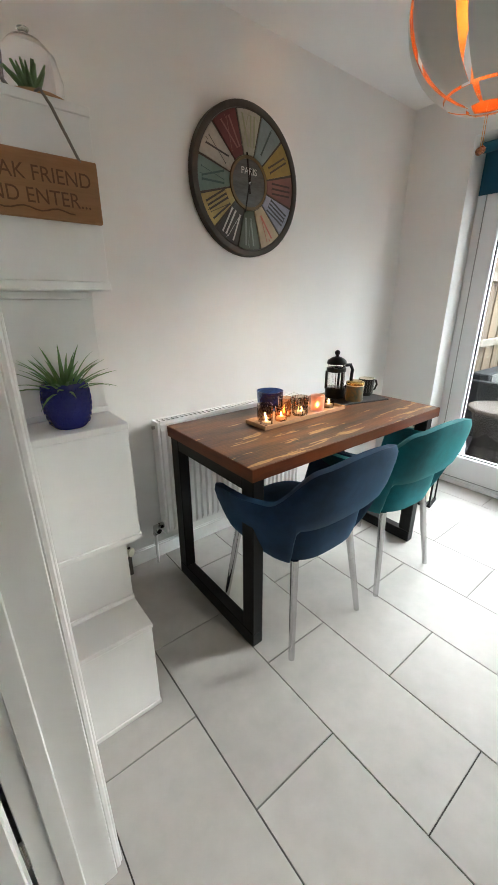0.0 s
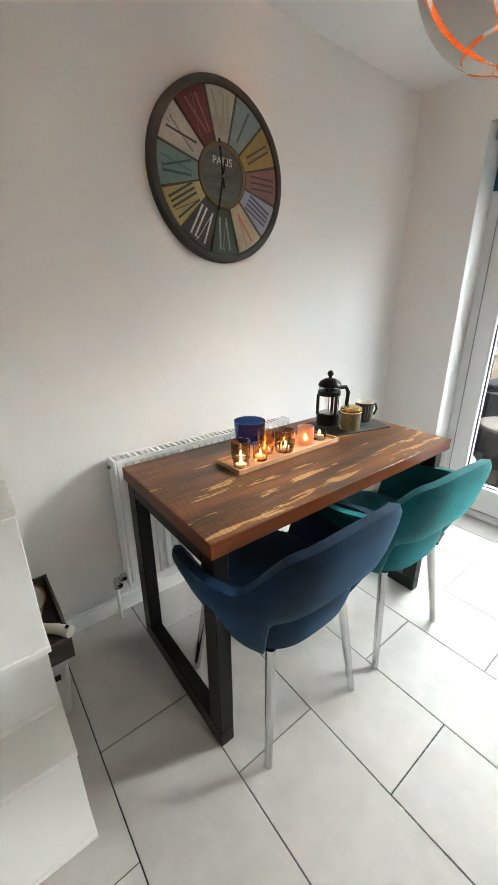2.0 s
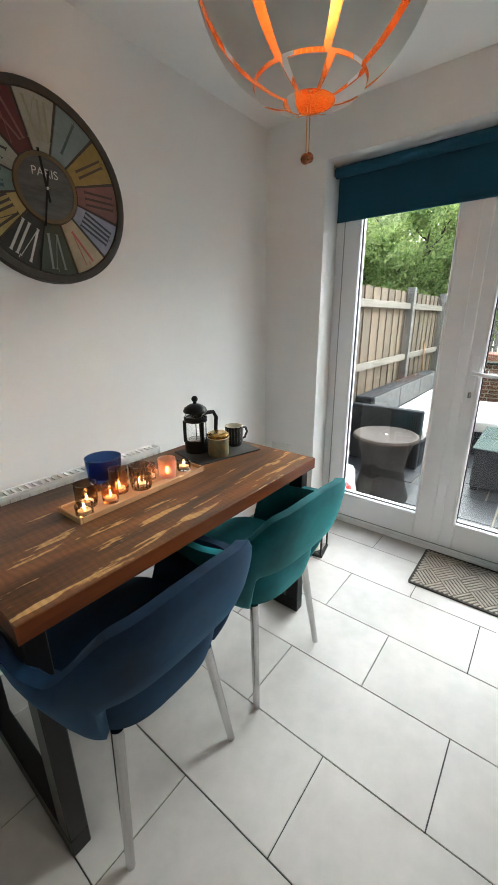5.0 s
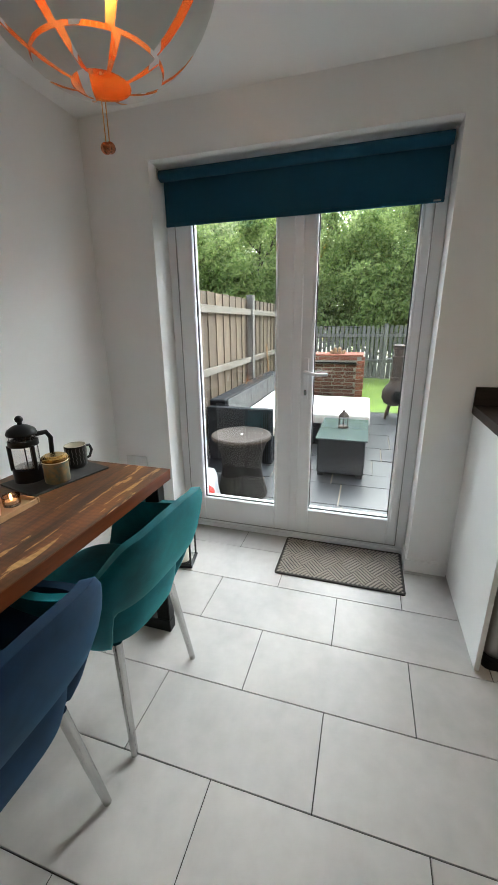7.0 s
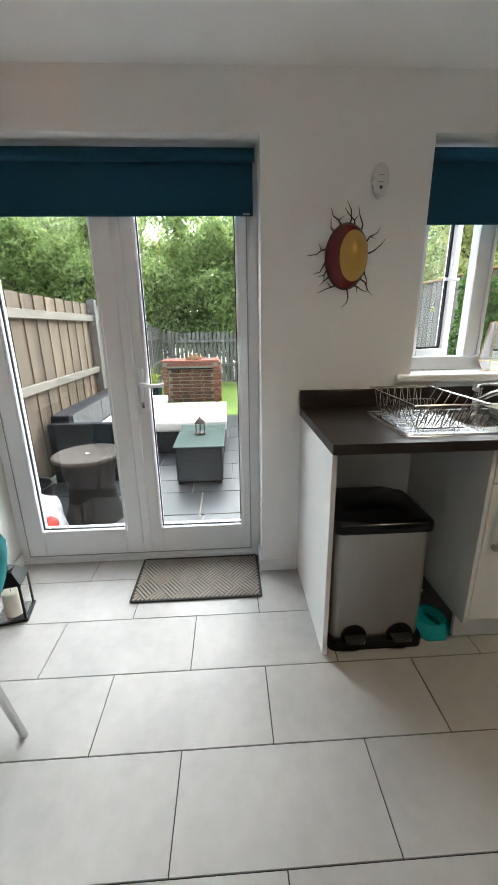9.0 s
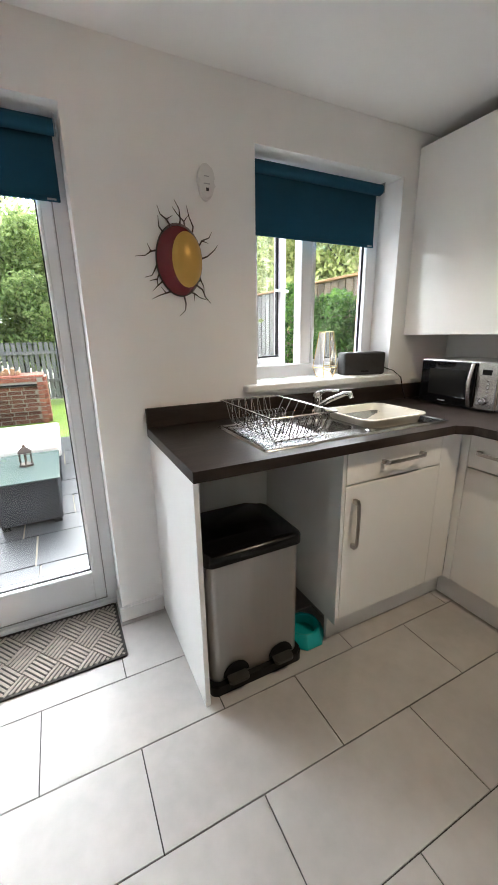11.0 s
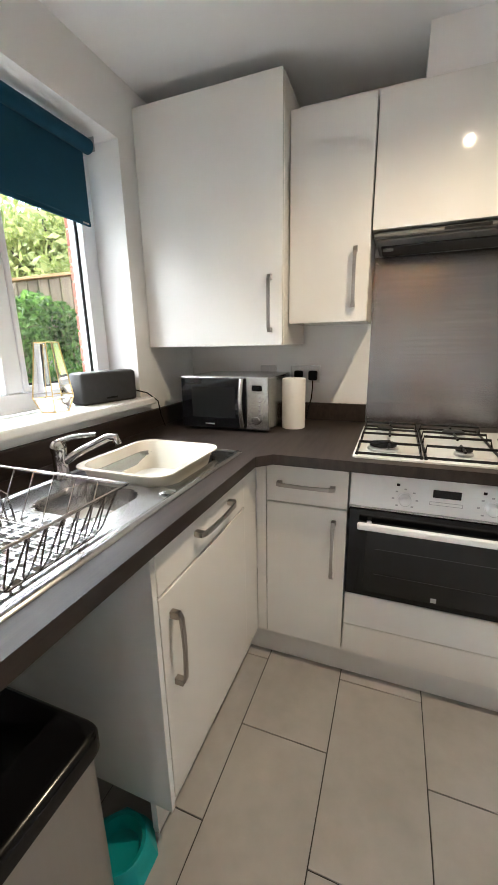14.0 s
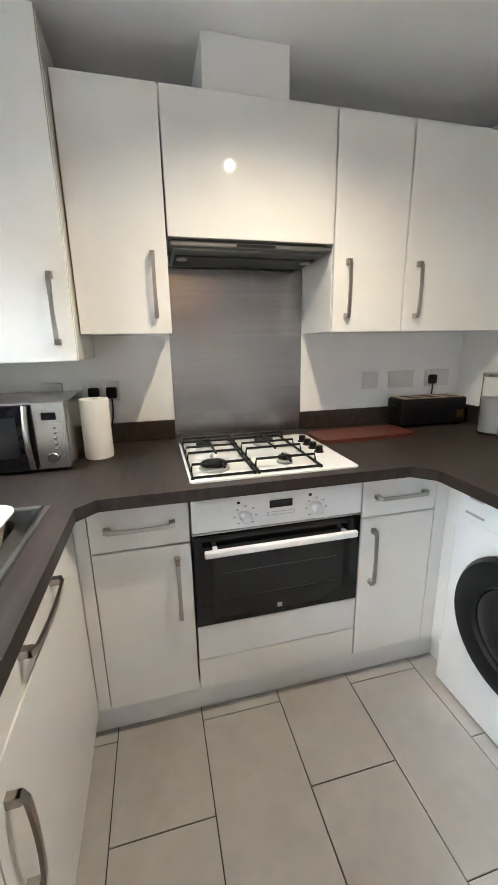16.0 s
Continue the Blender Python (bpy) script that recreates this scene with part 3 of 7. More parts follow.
def bow_handle(a, b, out, parent):
    """A flat bowed bar between the points a and b, standing off along out."""
    a, b, out = Vector(a), Vector(b), Vector(out)
    along = (b - a).normalized()
    side = along.cross(out)
    bm, rows = bmesh.new(), []
    n = 12
    for k in range(n + 1):
        u = k / n
        p = a.lerp(b, u)
        far = 0.024 + 0.005 * math.sin(math.pi * u)
        if u in (0.0, 1.0):
            far = 0.016
        w = 0.0075 - 0.0015 * math.sin(math.pi * u)
        rows.append([bm.verts.new(p + out * (far + d) + side * s * w) for d, s in ((0, -1), (0, 1), (0.007, 1), (0.007, -1))])
    for r, q in zip(rows, rows[1:]):
        for k in range(4):
            bm.faces.new((r[k], r[(k + 1) % 4], q[(k + 1) % 4], q[k]))
    bm.faces.new(rows[0]), bm.faces.new(rows[-1][::-1])
    for p in (a + along * 0.009, b - along * 0.009):
        foot = bmesh.new()
        bmesh.ops.create_cube(foot, size=1, matrix=Matrix.Translation(p + out * 0.011) @ Matrix((along, side, out)).transposed().to_4x4() @ Matrix.Diagonal((0.018, 0.015, 0.022, 1)))
        merge(bm, foot)
    return part("handle", bm, NICKEL, parent, "bowed satin nickel bar handle")


def front(name, x0, x1, y0, y1, z0, z1, parent, label=""):
    g = 0.0021
    dx, dy = x1 - x0, y1 - y0
    if dx > dy:
        return part(name, box(x0 + g, x1 - g, y0, y1, z0 + g, z1 - g, 0.002, seg=2), CABINET, parent, label)
    return part(name, box(x0, x1, y0 + g, y1 - g, z0 + g, z1 - g, 0.002, seg=2), CABINET, parent, label)


# sink unit on the window side
unit = thing("sink_cabinet", "cream gloss sink base cabinet with drawer front and door", "cabinet", (0.34, -0.26, 0))
part("body", box(FE + 0.021, E_IN - 0.002, -0.60, 0.052, PL, 0.875), CARCASS, unit)
part("side_panel", box(FE + 0.001, E_IN - 0.002, 0.0525, 0.07, PL - 0.02, CB - 0.001, 0.001), CARCASS, unit, "pale grey side panel")
d = front("drawer_front", FE, FE + 0.019, -0.485, 0.052, 0.752, 0.888, unit)
bow_handle((FE, -0.125, 0.826), (FE, -0.36, 0.826), (-1, 0, 0), d)
d = front("door", FE, FE + 0.019, -0.485, 0.052, PL + 0.004, 0.749, unit)
bow_handle((FE, 0.005, 0.69), (FE, 0.005, 0.475), (-1, 0, 0), d)
part("filler", box(FE + 0.002, FE + 0.02, -0.617, -0.4865, PL + 0.004, 0.888, 0.001), CABINET, unit)
plinth = setting("plinth_east", box(0.098, 0.116, -0.659, 0.07, 0, PL - 0.001), PLINTH, "white kitchen plinth board")
setting("plinth_south", box(-1.327, 0.0975, -0.678, -0.660, 0, PL - 0.001), PLINTH, "white kitchen plinth board")
panel = thing("end_panel", "white worktop end panel beside the bin", "panel", (0.34, 0.66, 0))
part("board", box(0.038, E_IN - 0.001, 0.648, 0.666, 0, CB - 0.001, 0.001), CARCASS, panel)
part("edging", box(0.036, 0.0378, 0.648, 0.666, 0, CB - 0.001, 0.0005), PLINTH, panel, "white edging strip")

# base cabinets on the cooker side
def base_cabinet(x0, x1, handle_x, label):
    ob = thing("base_cabinet", label, "cabinet", ((x0 + x1) / 2, -0.93, 0), "cooker wall base cabinets")
    part("body", box(x0 + 0.003, x1 - 0.003, S_IN + 0.002, FS - 0.021, PL, 0.89), CARCASS, ob)
    d = front("drawer_front", x0, x1, FS - 0.019, FS, 0.731, 0.888, ob)
    mid = (x0 + x1) / 2
    bow_handle((mid - 0.107, FS, 0.81), (mid + 0.107, FS, 0.81), (0, 1, 0), d)
    d = front("door", x0, x1, FS - 0.019, FS, PL + 0.004, 0.729, ob)
    bow_handle((handle_x, FS, 0.685), (handle_x, FS, 0.455), (0, 1, 0), d)
    return ob


base_cabinet(-0.3, 0.008, -0.252, "cream gloss base cabinet with one drawer beside the oven")
base_cabinet(-1.228, -0.915, -0.967, "cream gloss base cabinet with one drawer between oven and washing machine")
setting("corner_filler", box(-1.30, -1.2285, FS - 0.019, FS - 0.001, PL + 0.004, 0.888, 0.001), CABINET, "cream gloss corner filler strip")
setting("corner_filler_return", box(-1.30, -1.282, -0.6165, -0.552, PL + 0.004, 0.888, 0.001), CABINET, "cream gloss corner filler strip")
setting("corner_post", box(0.009, FE + 0.0015, FS - 0.019, FS - 0.001, PL + 0.004, 0.888, 0.001), CABINET, "cream gloss corner post between cabinets")
setting("plinth_west", box(-1.345, -1.3275, -0.678, -0.552, 0, PL - 0.001), PLINTH, "white kitchen plinth board")

# oven
oven = thing("oven", "white built-in electric oven with black glass door", "oven", (-0.607, -0.9, PL), )
part("body", box(-0.905, -0.308, S_IN + 0.05, FS - 0.022, 0.262, 0.885), CARCASS, oven)
cp = part("control_panel", box(-0.911, -0.304, FS - 0.02, FS + 0.004, 0.757, 0.888, 0.003, seg=2), ENAMEL, oven)
for x in (-0.483, -0.735):
    knob = turned(lathe([(0, 0.028), (0.015, 0.028), (0.0185, 0.024), (0.0195, 0.006), (0.023, 0.003), (0.023, 0)], seg=28), Matrix.Translation((x, FS + 0.004, 0.802)) @ pose(0, 0, 0, -90))
    knob = part("knob", knob, ENAMEL, cp, "round white oven knob", True)
    for k in range(7):
        a = radians(-50 + 280 * k / 6)
        cx, cz = x + 0.037 * math.cos(a), 0.802 + 0.034 * math.sin(a)
        part("dial_mark", box(cx - 0.004, cx + 0.004, FS + 0.004, FS + 0.0045, cz - 0.0025, cz + 0.0025), GREY_PLASTIC, cp)
    part("pilot_mark", box(x + 0.018, x + 0.028, FS + 0.004, FS + 0.0047, 0.845, 0.854), BLACK, cp)
part("display", box(-0.648, -0.566, FS + 0.004, FS + 0.0055, 0.818, 0.845, 0.001), BLACK_GLASS, cp, "black oven clock display")
b = ring(0, 0.001, -0.655, -0.558, 0.792, 0.804, 0.0015, bevel=0)
part("button_strip", turned(b, Matrix.Translation((0, FS + 0.0045, 0)) @ Matrix(((0, 1, 0, 0), (1, 0, 0, 0), (0, 0, 1, 0), (0, 0, 0, 1)))), GREY_PLASTIC, cp)
part("trim", box(-0.911, -0.304, FS - 0.018, FS + 0.0065, 0.7515, 0.7565), STEEL, oven, "brushed metal vent trim")
od = part("oven_door", box(-0.911, -0.304, FS - 0.02, FS + 0.006, 0.402, 0.747, 0.003, seg=2), BLACK_GLASS, oven)
part("inner_window", box(-0.848, -0.367, FS + 0.0062, FS + 0.0072, 0.425, 0.69, 0.0004), WINDOW_DARK, od)
for z in (0.50, 0.60):
    part("rack_line", box(-0.82, -0.40, FS + 0.0073, FS + 0.0078, z, z + 0.0015), DARK_GREY, od)
part("maker_mark", box(-0.612, -0.594, FS + 0.0075, FS + 0.008, 0.43, 0.447), GREY_PLASTIC, od)
part("oven_handle", box(-0.878, -0.337, FS + 0.034, FS + 0.052, 0.687, 0.712, 0.006, seg=3), ENAMEL, od, "white bar oven handle")
for x in (-0.84, -0.375):
    part("handle_post", box(x - 0.008, x + 0.008, FS + 0.006, FS + 0.036, 0.692, 0.707, 0.002), ENAMEL, od)
part("lower_panel", box(-0.911, -0.304, FS - 0.02, FS + 0.002, 0.262, 0.399, 0.002), ENAMEL, oven)
dp = thing("drawer_panel", "cream gloss panel below the oven", "panel", (-0.607, FS, PL))
part("panel", box(-0.912, -0.303, FS - 0.019, FS, PL + 0.004, 0.2595, 0.002), CABINET, dp)

# worktop: one continuous top with chamfered inner corners and a sink hole
wt = thing("worktop", "dark brown wood-effect laminate worktop in a u shape", "worktop", (0.3, -0.9, CB))
hx0, hx1, hy0, hy1 = SINK_X[0] + 0.02, SINK_X[1] - 0.02, SINK_Y[0] + 0.02, SINK_Y[1] - 0.02
# one outline round the u, entered at the sink hole by a slit
ring_out = [(E_IN - 0.001, 0.672), (EX + 0.004, 0.672), (EX, 0.668), (EX, SY + 0.05), (EX - 0.05, SY), (WX + 0.06, SY), (WX, SY + 0.06), (WX, 0.10),
            (W_IN + 0.001, 0.10), (W_IN + 0.001, S_IN + 0.001), (E_IN - 0.001, S_IN + 0.001), (E_IN - 0.001, hy0)]
ring_hole = [(hx1, hy0), (hx0, hy0), (hx0, hy1), (hx1, hy1), (hx1, hy0 + 0.0004), (E_IN - 0.001, hy0 + 0.0004)]
bm = plate(ring_out + ring_hole, CB, CT)
part("top", bm, WORKTOP, wt)
part("upstand", box(E_IN - 0.019, E_IN - 0.0005, S_IN + 0.02, 0.672, CT + 0.0005, 1.022, 0.002), WORKTOP, wt)
part("upstand", box(-0.302, E_IN - 0.0195, S_IN + 0.0005, S_IN + 0.019, CT + 0.0005, 1.022, 0.002), WORKTOP, wt)
part("upstand", box(W_IN + 0.02, -0.918, S_IN + 0.0005, S_IN + 0.019, CT + 0.0005, 1.022, 0.002), WORKTOP, wt)
part("upstand", box(W_IN + 0.0005, W_IN + 0.0195, S_IN + 0.0005, 0.10, CT + 0.0005, 1.022, 0.002), WORKTOP, wt)
setting("end_support", box(W_IN + 0.001, -1.19, 0.082, 0.10, 0, CB - 0.001), CARCASS, "white worktop end panel beside the washing machine")

# washing machine
wm = thing("washing_machine", "white front-loading washing machine with black porthole door", "washing machine", (-1.52, -0.24, 0))
WF = -1.258
part("body", box(W_IN + 0.02, WF, -0.545, 0.055, 0.012, 0.865, 0.006, seg=2), ENAMEL, wm)
WQ = Matrix.Translation((WF, -0.245, 0.46)) @ pose(0, 0, 0, 0, 90, 0)
part("door_ring", turned(lathe([(0.14, 0.0), (0.235, 0.0), (0.24, 0.010), (0.228, 0.030), (0.19, 0.038), (0.15, 0.032), (0.14, 0.02)], seg=48), WQ), BLACK, wm, "glossy black round door ring", True)
part("door_glass", turned(lathe([(0.145, 0.02), (0.13, 0.03), (0.08, 0.042), (0, 0.046)], seg=40), WQ), BLACK_GLASS, wm, "", True)
part("door_trim", turned(lathe([(0.236, 0.001), (0.243, 0.001), (0.243, 0.010), (0.236, 0.010)], seg=48), WQ), STEEL, wm, "", True)
part("detergent_drawer", box(WF, WF + 0.004, -0.525, -0.32, 0.745, 0.845, 0.002), ENAMEL, wm)
part("drawer_grip", box(WF + 0.004, WF + 0.006, -0.50, -0.42, 0.765, 0.775, 0.001), GREY_PLASTIC, wm)
part("brand_plate", box(WF + 0.004, WF + 0.006, -0.49, -0.43, 0.822, 0.832, 0.001), GREY_PLASTIC, wm, "small grey maker's plate")
for y in (-0.5, 0.01):
    part("foot", lathe([(0.02, 0), (0.02, 0.014), (0, 0.014)], (WF - 0.05, y, 0), 12), BLACK, wm)

# wall cabinets
def wall_cabinet(name, x0, x1, yf, z0, z1, doors, label, end=None):
    ob = thing(name, label, "cabinet", ((x0 + x1) / 2, (yf + S_IN) / 2, z0), "wall cabinets")
    part("body", box(x0 + 0.001, x1 - 0.001, S_IN + 0.002, yf - 0.021, z0, z1, 0.001), CABINET, ob)
    w = (x1 - x0) / len(doors)
    for k, hx in enumerate(doors):
        d = front("door", x0 + k * w, x0 + (k + 1) * w, yf - 0.019, yf, z0 - 0.004, z1 + 0.004, ob)
        if hx is not None:
            bow_handle((hx, yf, z0 + 0.265), (hx, yf, z0 + 0.05), (0, 1, 0), d)
    return ob


WY = -0.928
wall_cabinet("boiler_cabinet", 0.010, E_IN - 0.002, -0.845, 1.309, 2.232, [0.060], "tall cream gloss corner wall cabinet beside the window")
wall_cabinet("wall_cabinet", -0.302, 0.0085, WY, 1.395, 2.14, [-0.250], "cream gloss wall cabinet between corner cabinet and hood")
hoodc = wall_cabinet("hood_cabinet", -0.920, -0.304, WY, 1.712, 2.14, [None], "cream gloss cabinet housing the cooker hood")
wall_cabinet("wall_cabinet", -1.233, -0.922, WY, 1.395, 2.14, [-0.979], "cream gloss wall cabinet over the chopping board")
wall_cabinet("wall_cabinet", W_IN + 0.002, -1.235, WY, 1.395, 2.14, [-1.292], "cream gloss corner wall cabinet over the toaster")
HOOD_GREY = material("dark_silver_hood", (0.20, 0.20, 0.20), 0.35, metal=0.7, vary=0.1, scale=8)
hood = thing("cooker_hood", "grey integrated cooker hood under its cabinet", "cooker hood", (-0.61, -1.0, 1.66))
part("body", box(-0.905, -0.32, S_IN + 0.01, WY - 0.025, 1.676, 1.707, 0.003), HOOD_GREY, hood)
part("visor", box(-0.912, -0.312, WY - 0.10, WY - 0.004, 1.683, 1.699, 0.004), HOOD_GREY, hood)
part("filter", box(-0.89, -0.335, S_IN + 0.03, WY - 0.11, 1.670, 1.6755), DARK_GREY, hood)
part("switch_panel", box(-0.69, -0.545, WY - 0.004, WY - 0.002, 1.686, 1.696), BLACK, hood)
for x in (-0.86, -0.36):
    part("lamp_lens", lathe([(0, 0), (0.02, 0), (0.02, 0.006), (0, 0.006)], (x, WY - 0.14, 1.664), 16), GREY_PLASTIC, hood)
duct = setting("duct_boxing", box(-0.745, -0.448, S_IN + 0.001, WY - 0.022, 2.1405, TOP - 0.001), WALL, "cream painted duct boxing above the hood cabinet")
setting("wall_bulkhead", box(W_IN + 0.001, -0.7455, S_IN + 0.0005, S_IN + 0.02, 2.2, TOP - 0.001), WALL, "plastered bulkhead strip above the cabinets")
splash = thing("splashback", "brushed stainless steel splashback behind the hob", "splashback", (-0.61, S_IN, CT))
part("sheet", box(-0.917, -0.303, S_IN + 0.0005, S_IN + 0.004, CT + 0.0005, 1.674), SPLASH, splash)
for x in (-0.905, -0.315):
    for z in (0.955, 1.65):
        part("screw_cap", turned(lathe([(0.006, 0), (0.006, 0.002), (0, 0.0035)], seg=12), Matrix.Translation((x, S_IN + 0.004, z)) @ pose(0, 0, 0, -90)), CHROME, splash)

# gas hob
hob = thing("gas_hob", "white enamel gas hob with black pan supports", "hob", (-0.6, -0.84, CT))
HZ = CT + 0.006
part("plate", plate(rounded(-0.886, -0.306, -1.105, -0.60, 0.012), CT + 0.0003, HZ), ENAMEL, hob)
for x, y, r in ((-0.40, -0.715, 0.046), (-0.40, -0.985, 0.032), (-0.655, -0.715, 0.026), (-0.655, -0.985, 0.04)):
    bn = part("burner", lathe([(r * 1.15, 0), (r * 1.15, 0.008), (r * 0.95, 0.012), (r * 0.95, 0.016)], (x, y, HZ), 28), GREY_PLASTIC, hob, "grey burner base", True)
    part("burner_cap", lathe([(r, 0.016), (r, 0.022), (r * 0.9, 0.025), (0, 0.026)], (x, y, HZ), 28), BLACK, bn, "", True)
for x0, x1 in ((-0.522, -0.318), (-0.755, -0.535)):
    g, z = bmesh.new(), HZ + 0.034
    y0, y1, ym = -1.085, -0.625, -0.855
    tube([(x0, y0, HZ + 0.006), (x1, y0, HZ + 0.006), (x1, y1, HZ + 0.006), (x0, y1, HZ + 0.006)], 0.0048, 6, g, close=True)
    for yy in (y0 + 0.05, ym - 0.04, ym + 0.04, y1 - 0.05):
        tube([(x0, yy, HZ + 0.006), (x0 + 0.004, yy, z), (x1 - 0.004, yy, z), (x1, yy, HZ + 0.006)], 0.0045, 6, g)
    xm = (x0 + x1) / 2
    for a, b in ((y0, y0 + 0.09), (ym - 0.06, ym + 0.06), (y1 - 0.09, y1)):
        tube([(xm, a, z - 0.002), (xm, b, z - 0.002)], 0.0045, 6, g)
    for cx in (x0, x1):
        for cy in (y0, y1):
            tube([(cx, cy, HZ), (cx, cy, HZ + 0.006)], 0.006, 6, g)
    part("pan_support", g, BLACK_METAL, hob, "black wire pan support", True)
for k in range(4):
    part("control_knob", lathe([(0.019, 0), (0.019, 0.004), (0.015, 0.006), (0.014, 0.024), (0.012, 0.026), (0, 0.026)], (-0.825, -0.955 + 0.058 * k - 0.02, HZ), 20), BLACK, hob, "black hob knob", True)

# sink with drainer, bowl and half bowl
sink = thing("sink", "stainless steel inset sink with ribbed drainer", "sink", (0.28, -0.08, CT))
SZ = CT + 0.004
def grid_sheet():
    """The pressed steel sheet: flat rim, ribs on the drainer, two sunken bowls."""
    bm = bmesh.new()
    nx, ny = 120, 96
    x0, x1, y0, y1 = SINK_X[0], SINK_X[1], SINK_Y[0], SINK_Y[1]

    def sunken(x, y, bx0, bx1, by0, by1, r, deep):
        dx, dy = max(bx0 + r - x, x - bx1 + r, 0), max(by0 + r - y, y - by1 + r, 0)
        inside = r - math.hypot(dx, dy)
        e = min(max(inside / 0.02, 0), 1)
        return -deep * e * e * (3 - 2 * e)

    rows = []
    for i in range(nx + 1):
        row = []
        for j in range(ny + 1):
            x, y = x0 + (x1 - x0) * i / nx, y0 + (y1 - y0) * j / ny
            z = SZ
            edge = min(x - x0, x1 - x, y - y0, y1 - y)
            z += 0.004 * math.exp(-((edge - 0.012) / 0.007) ** 2)
            if edge < 0.002:
                z = CT
            z += sunken(x, y, 0.125, 0.43, -0.48, -0.14, 0.07, 0.15)
            z += sunken(x, y, 0.17, 0.40, -0.105, 0.075, 0.06, 0.10)
            if 0.10 < y < 0.365 and 0.11 < x < 0.455:
                z += -0.003 + 0.005 * max(0, math.sin(2 * math.pi * x / 0.034))
            row.append(bm.verts.new((x, y, z)))
        rows.append(row)
    for a, b in zip(rows, rows[1:]):
        for j in range(ny):
            bm.faces.new((a[j], b[j], b[j + 1], a[j + 1]))
    return bm
part("basin", grid_sheet(), SINK, sink, "", True)
for y, x, z in ((-0.31, 0.28, CT - 0.145), (-0.015, 0.285, CT - 0.095)):
    part("strainer", lathe([(0.035, 0), (0.035, 0.003), (0.028, 0.002), (0, 0.001)], (x, y, z + 0.001), 24), CHROME, sink, "", True)
part("plug_knob", lathe([(0.022, 0), (0.022, 0.004), (0.012, 0.007), (0, 0.008)], (0.115, -0.12, SZ), 20), CHROME, sink, "round chrome waste control", True)
# tap
tap = thing("mixer_tap", "chrome single-lever kitchen mixer tap", "tap", (0.475, -0.12, SZ))
part("body", lathe([(0.026, 0), (0.026, 0.006), (0.021, 0.012), (0.02, 0.075), (0.023, 0.085), (0.022, 0.10), (0.014, 0.112), (0, 0.115)], (0.475, -0.12, SZ), 24), CHROME, tap, "", True)
part("spout", tube([(0.465, -0.125, SZ + 0.05), (0.41, -0.15, SZ + 0.085), (0.345, -0.178, SZ + 0.118), (0.325, -0.187, SZ + 0.119), (0.318, -0.19, SZ + 0.098)], 0.0125, 14), CHROME, tap, "", True)
part("lever", tube([(0.475, -0.12, SZ + 0.108), (0.44, -0.142, SZ + 0.122), (0.385, -0.176, SZ + 0.126)], 0.010, 10, r_end=0.006), CHROME, tap, "", True)

# dish rack
rack = thing("dish_rack", "empty chrome wire dish rack on the drainer", "dish rack", (0.27, 0.24, SZ))
RX0, RX1, RY0, RY1, RB, RT = 0.075, 0.46, 0.145, 0.362, SZ + 0.022, SZ + 0.116
part("rim", tube([(RX0 - 0.03, RY0 - 0.03, RT), (RX1 + 0.02, RY0 - 0.03, RT), (RX1 + 0.02, RY1 + 0.02, RT), (RX0 - 0.03, RY1 + 0.02, RT)], 0.0035, 6, close=True), RACK_WIRE, rack)
part("base_rim", tube([(RX0 + 0.02, RY0 + 0.02, RB), (RX1 - 0.02, RY0 + 0.02, RB), (RX1 - 0.02, RY1 - 0.02, RB), (RX0 + 0.02, RY1 - 0.02, RB)], 0.003, 6, close=True), RACK_WIRE, rack)
for k in range(9):
    y = RY0 + 0.03 + (RY1 - RY0 - 0.06) * k / 8
    part("base_wire", tube([(RX0 + 0.02, y, RB), (RX1 - 0.02, y, RB)], 0.0018, 5), RACK_WIRE, rack)
for k in range(7):
    y = RY0 + 0.01 + (RY1 - RY0 - 0.03) * k / 6
    part("side_wire", tube([(RX0 - 0.03, y - 0.01, RT), (RX0 + 0.005, y, RB + 0.02), (RX0 + 0.02, y + 0.004, RB), (RX0 + 0.005, y + 0.013, RB + 0.02), (RX0 - 0.03, y + 0.018, RT)], 0.0018, 5), RACK_WIRE, rack)
    part("side_wire", tube([(RX1 + 0.02, y - 0.01, RT), (RX1 - 0.01, y, RB + 0.02), (RX1 - 0.02, y + 0.004, RB), (RX1 - 0.01, y + 0.013, RB + 0.02), (RX1 + 0.02, y + 0.018, RT)], 0.0018, 5), RACK_WIRE, rack)
for k in range(6):
    x = RX0 + 0.04 + 0.058 * k
    for y, dy in ((RY1 + 0.02, -0.04), (RY0 - 0.03, 0.05)):
        part("end_wire", tube([(x, y, RT), (x, y + dy, RB)], 0.0018, 5), RACK_WIRE, rack)
for k in range(12):
    y = RY0 + 0.022 + 0.015 * k
    part("plate_hoop", tube([(0.30, y, RB), (0.305, y + 0.004, RB + 0.062), (0.32, y + 0.006, RB + 0.068), (0.335, y + 0.008, RB + 0.062), (0.34, y + 0.012, RB)], 0.0019, 5), RACK_WIRE, rack)
for x in (RX0 + 0.03, RX1 - 0.03):
    for y in (RY0 + 0.04, RY1 - 0.04):
        part("foot", tube([(x, y - 0.012, RB), (x, y - 0.008, SZ + 0.006), (x, y + 0.008, SZ + 0.006), (x, y + 0.012, RB)], 0.003, 6), RACK_WIRE, rack)

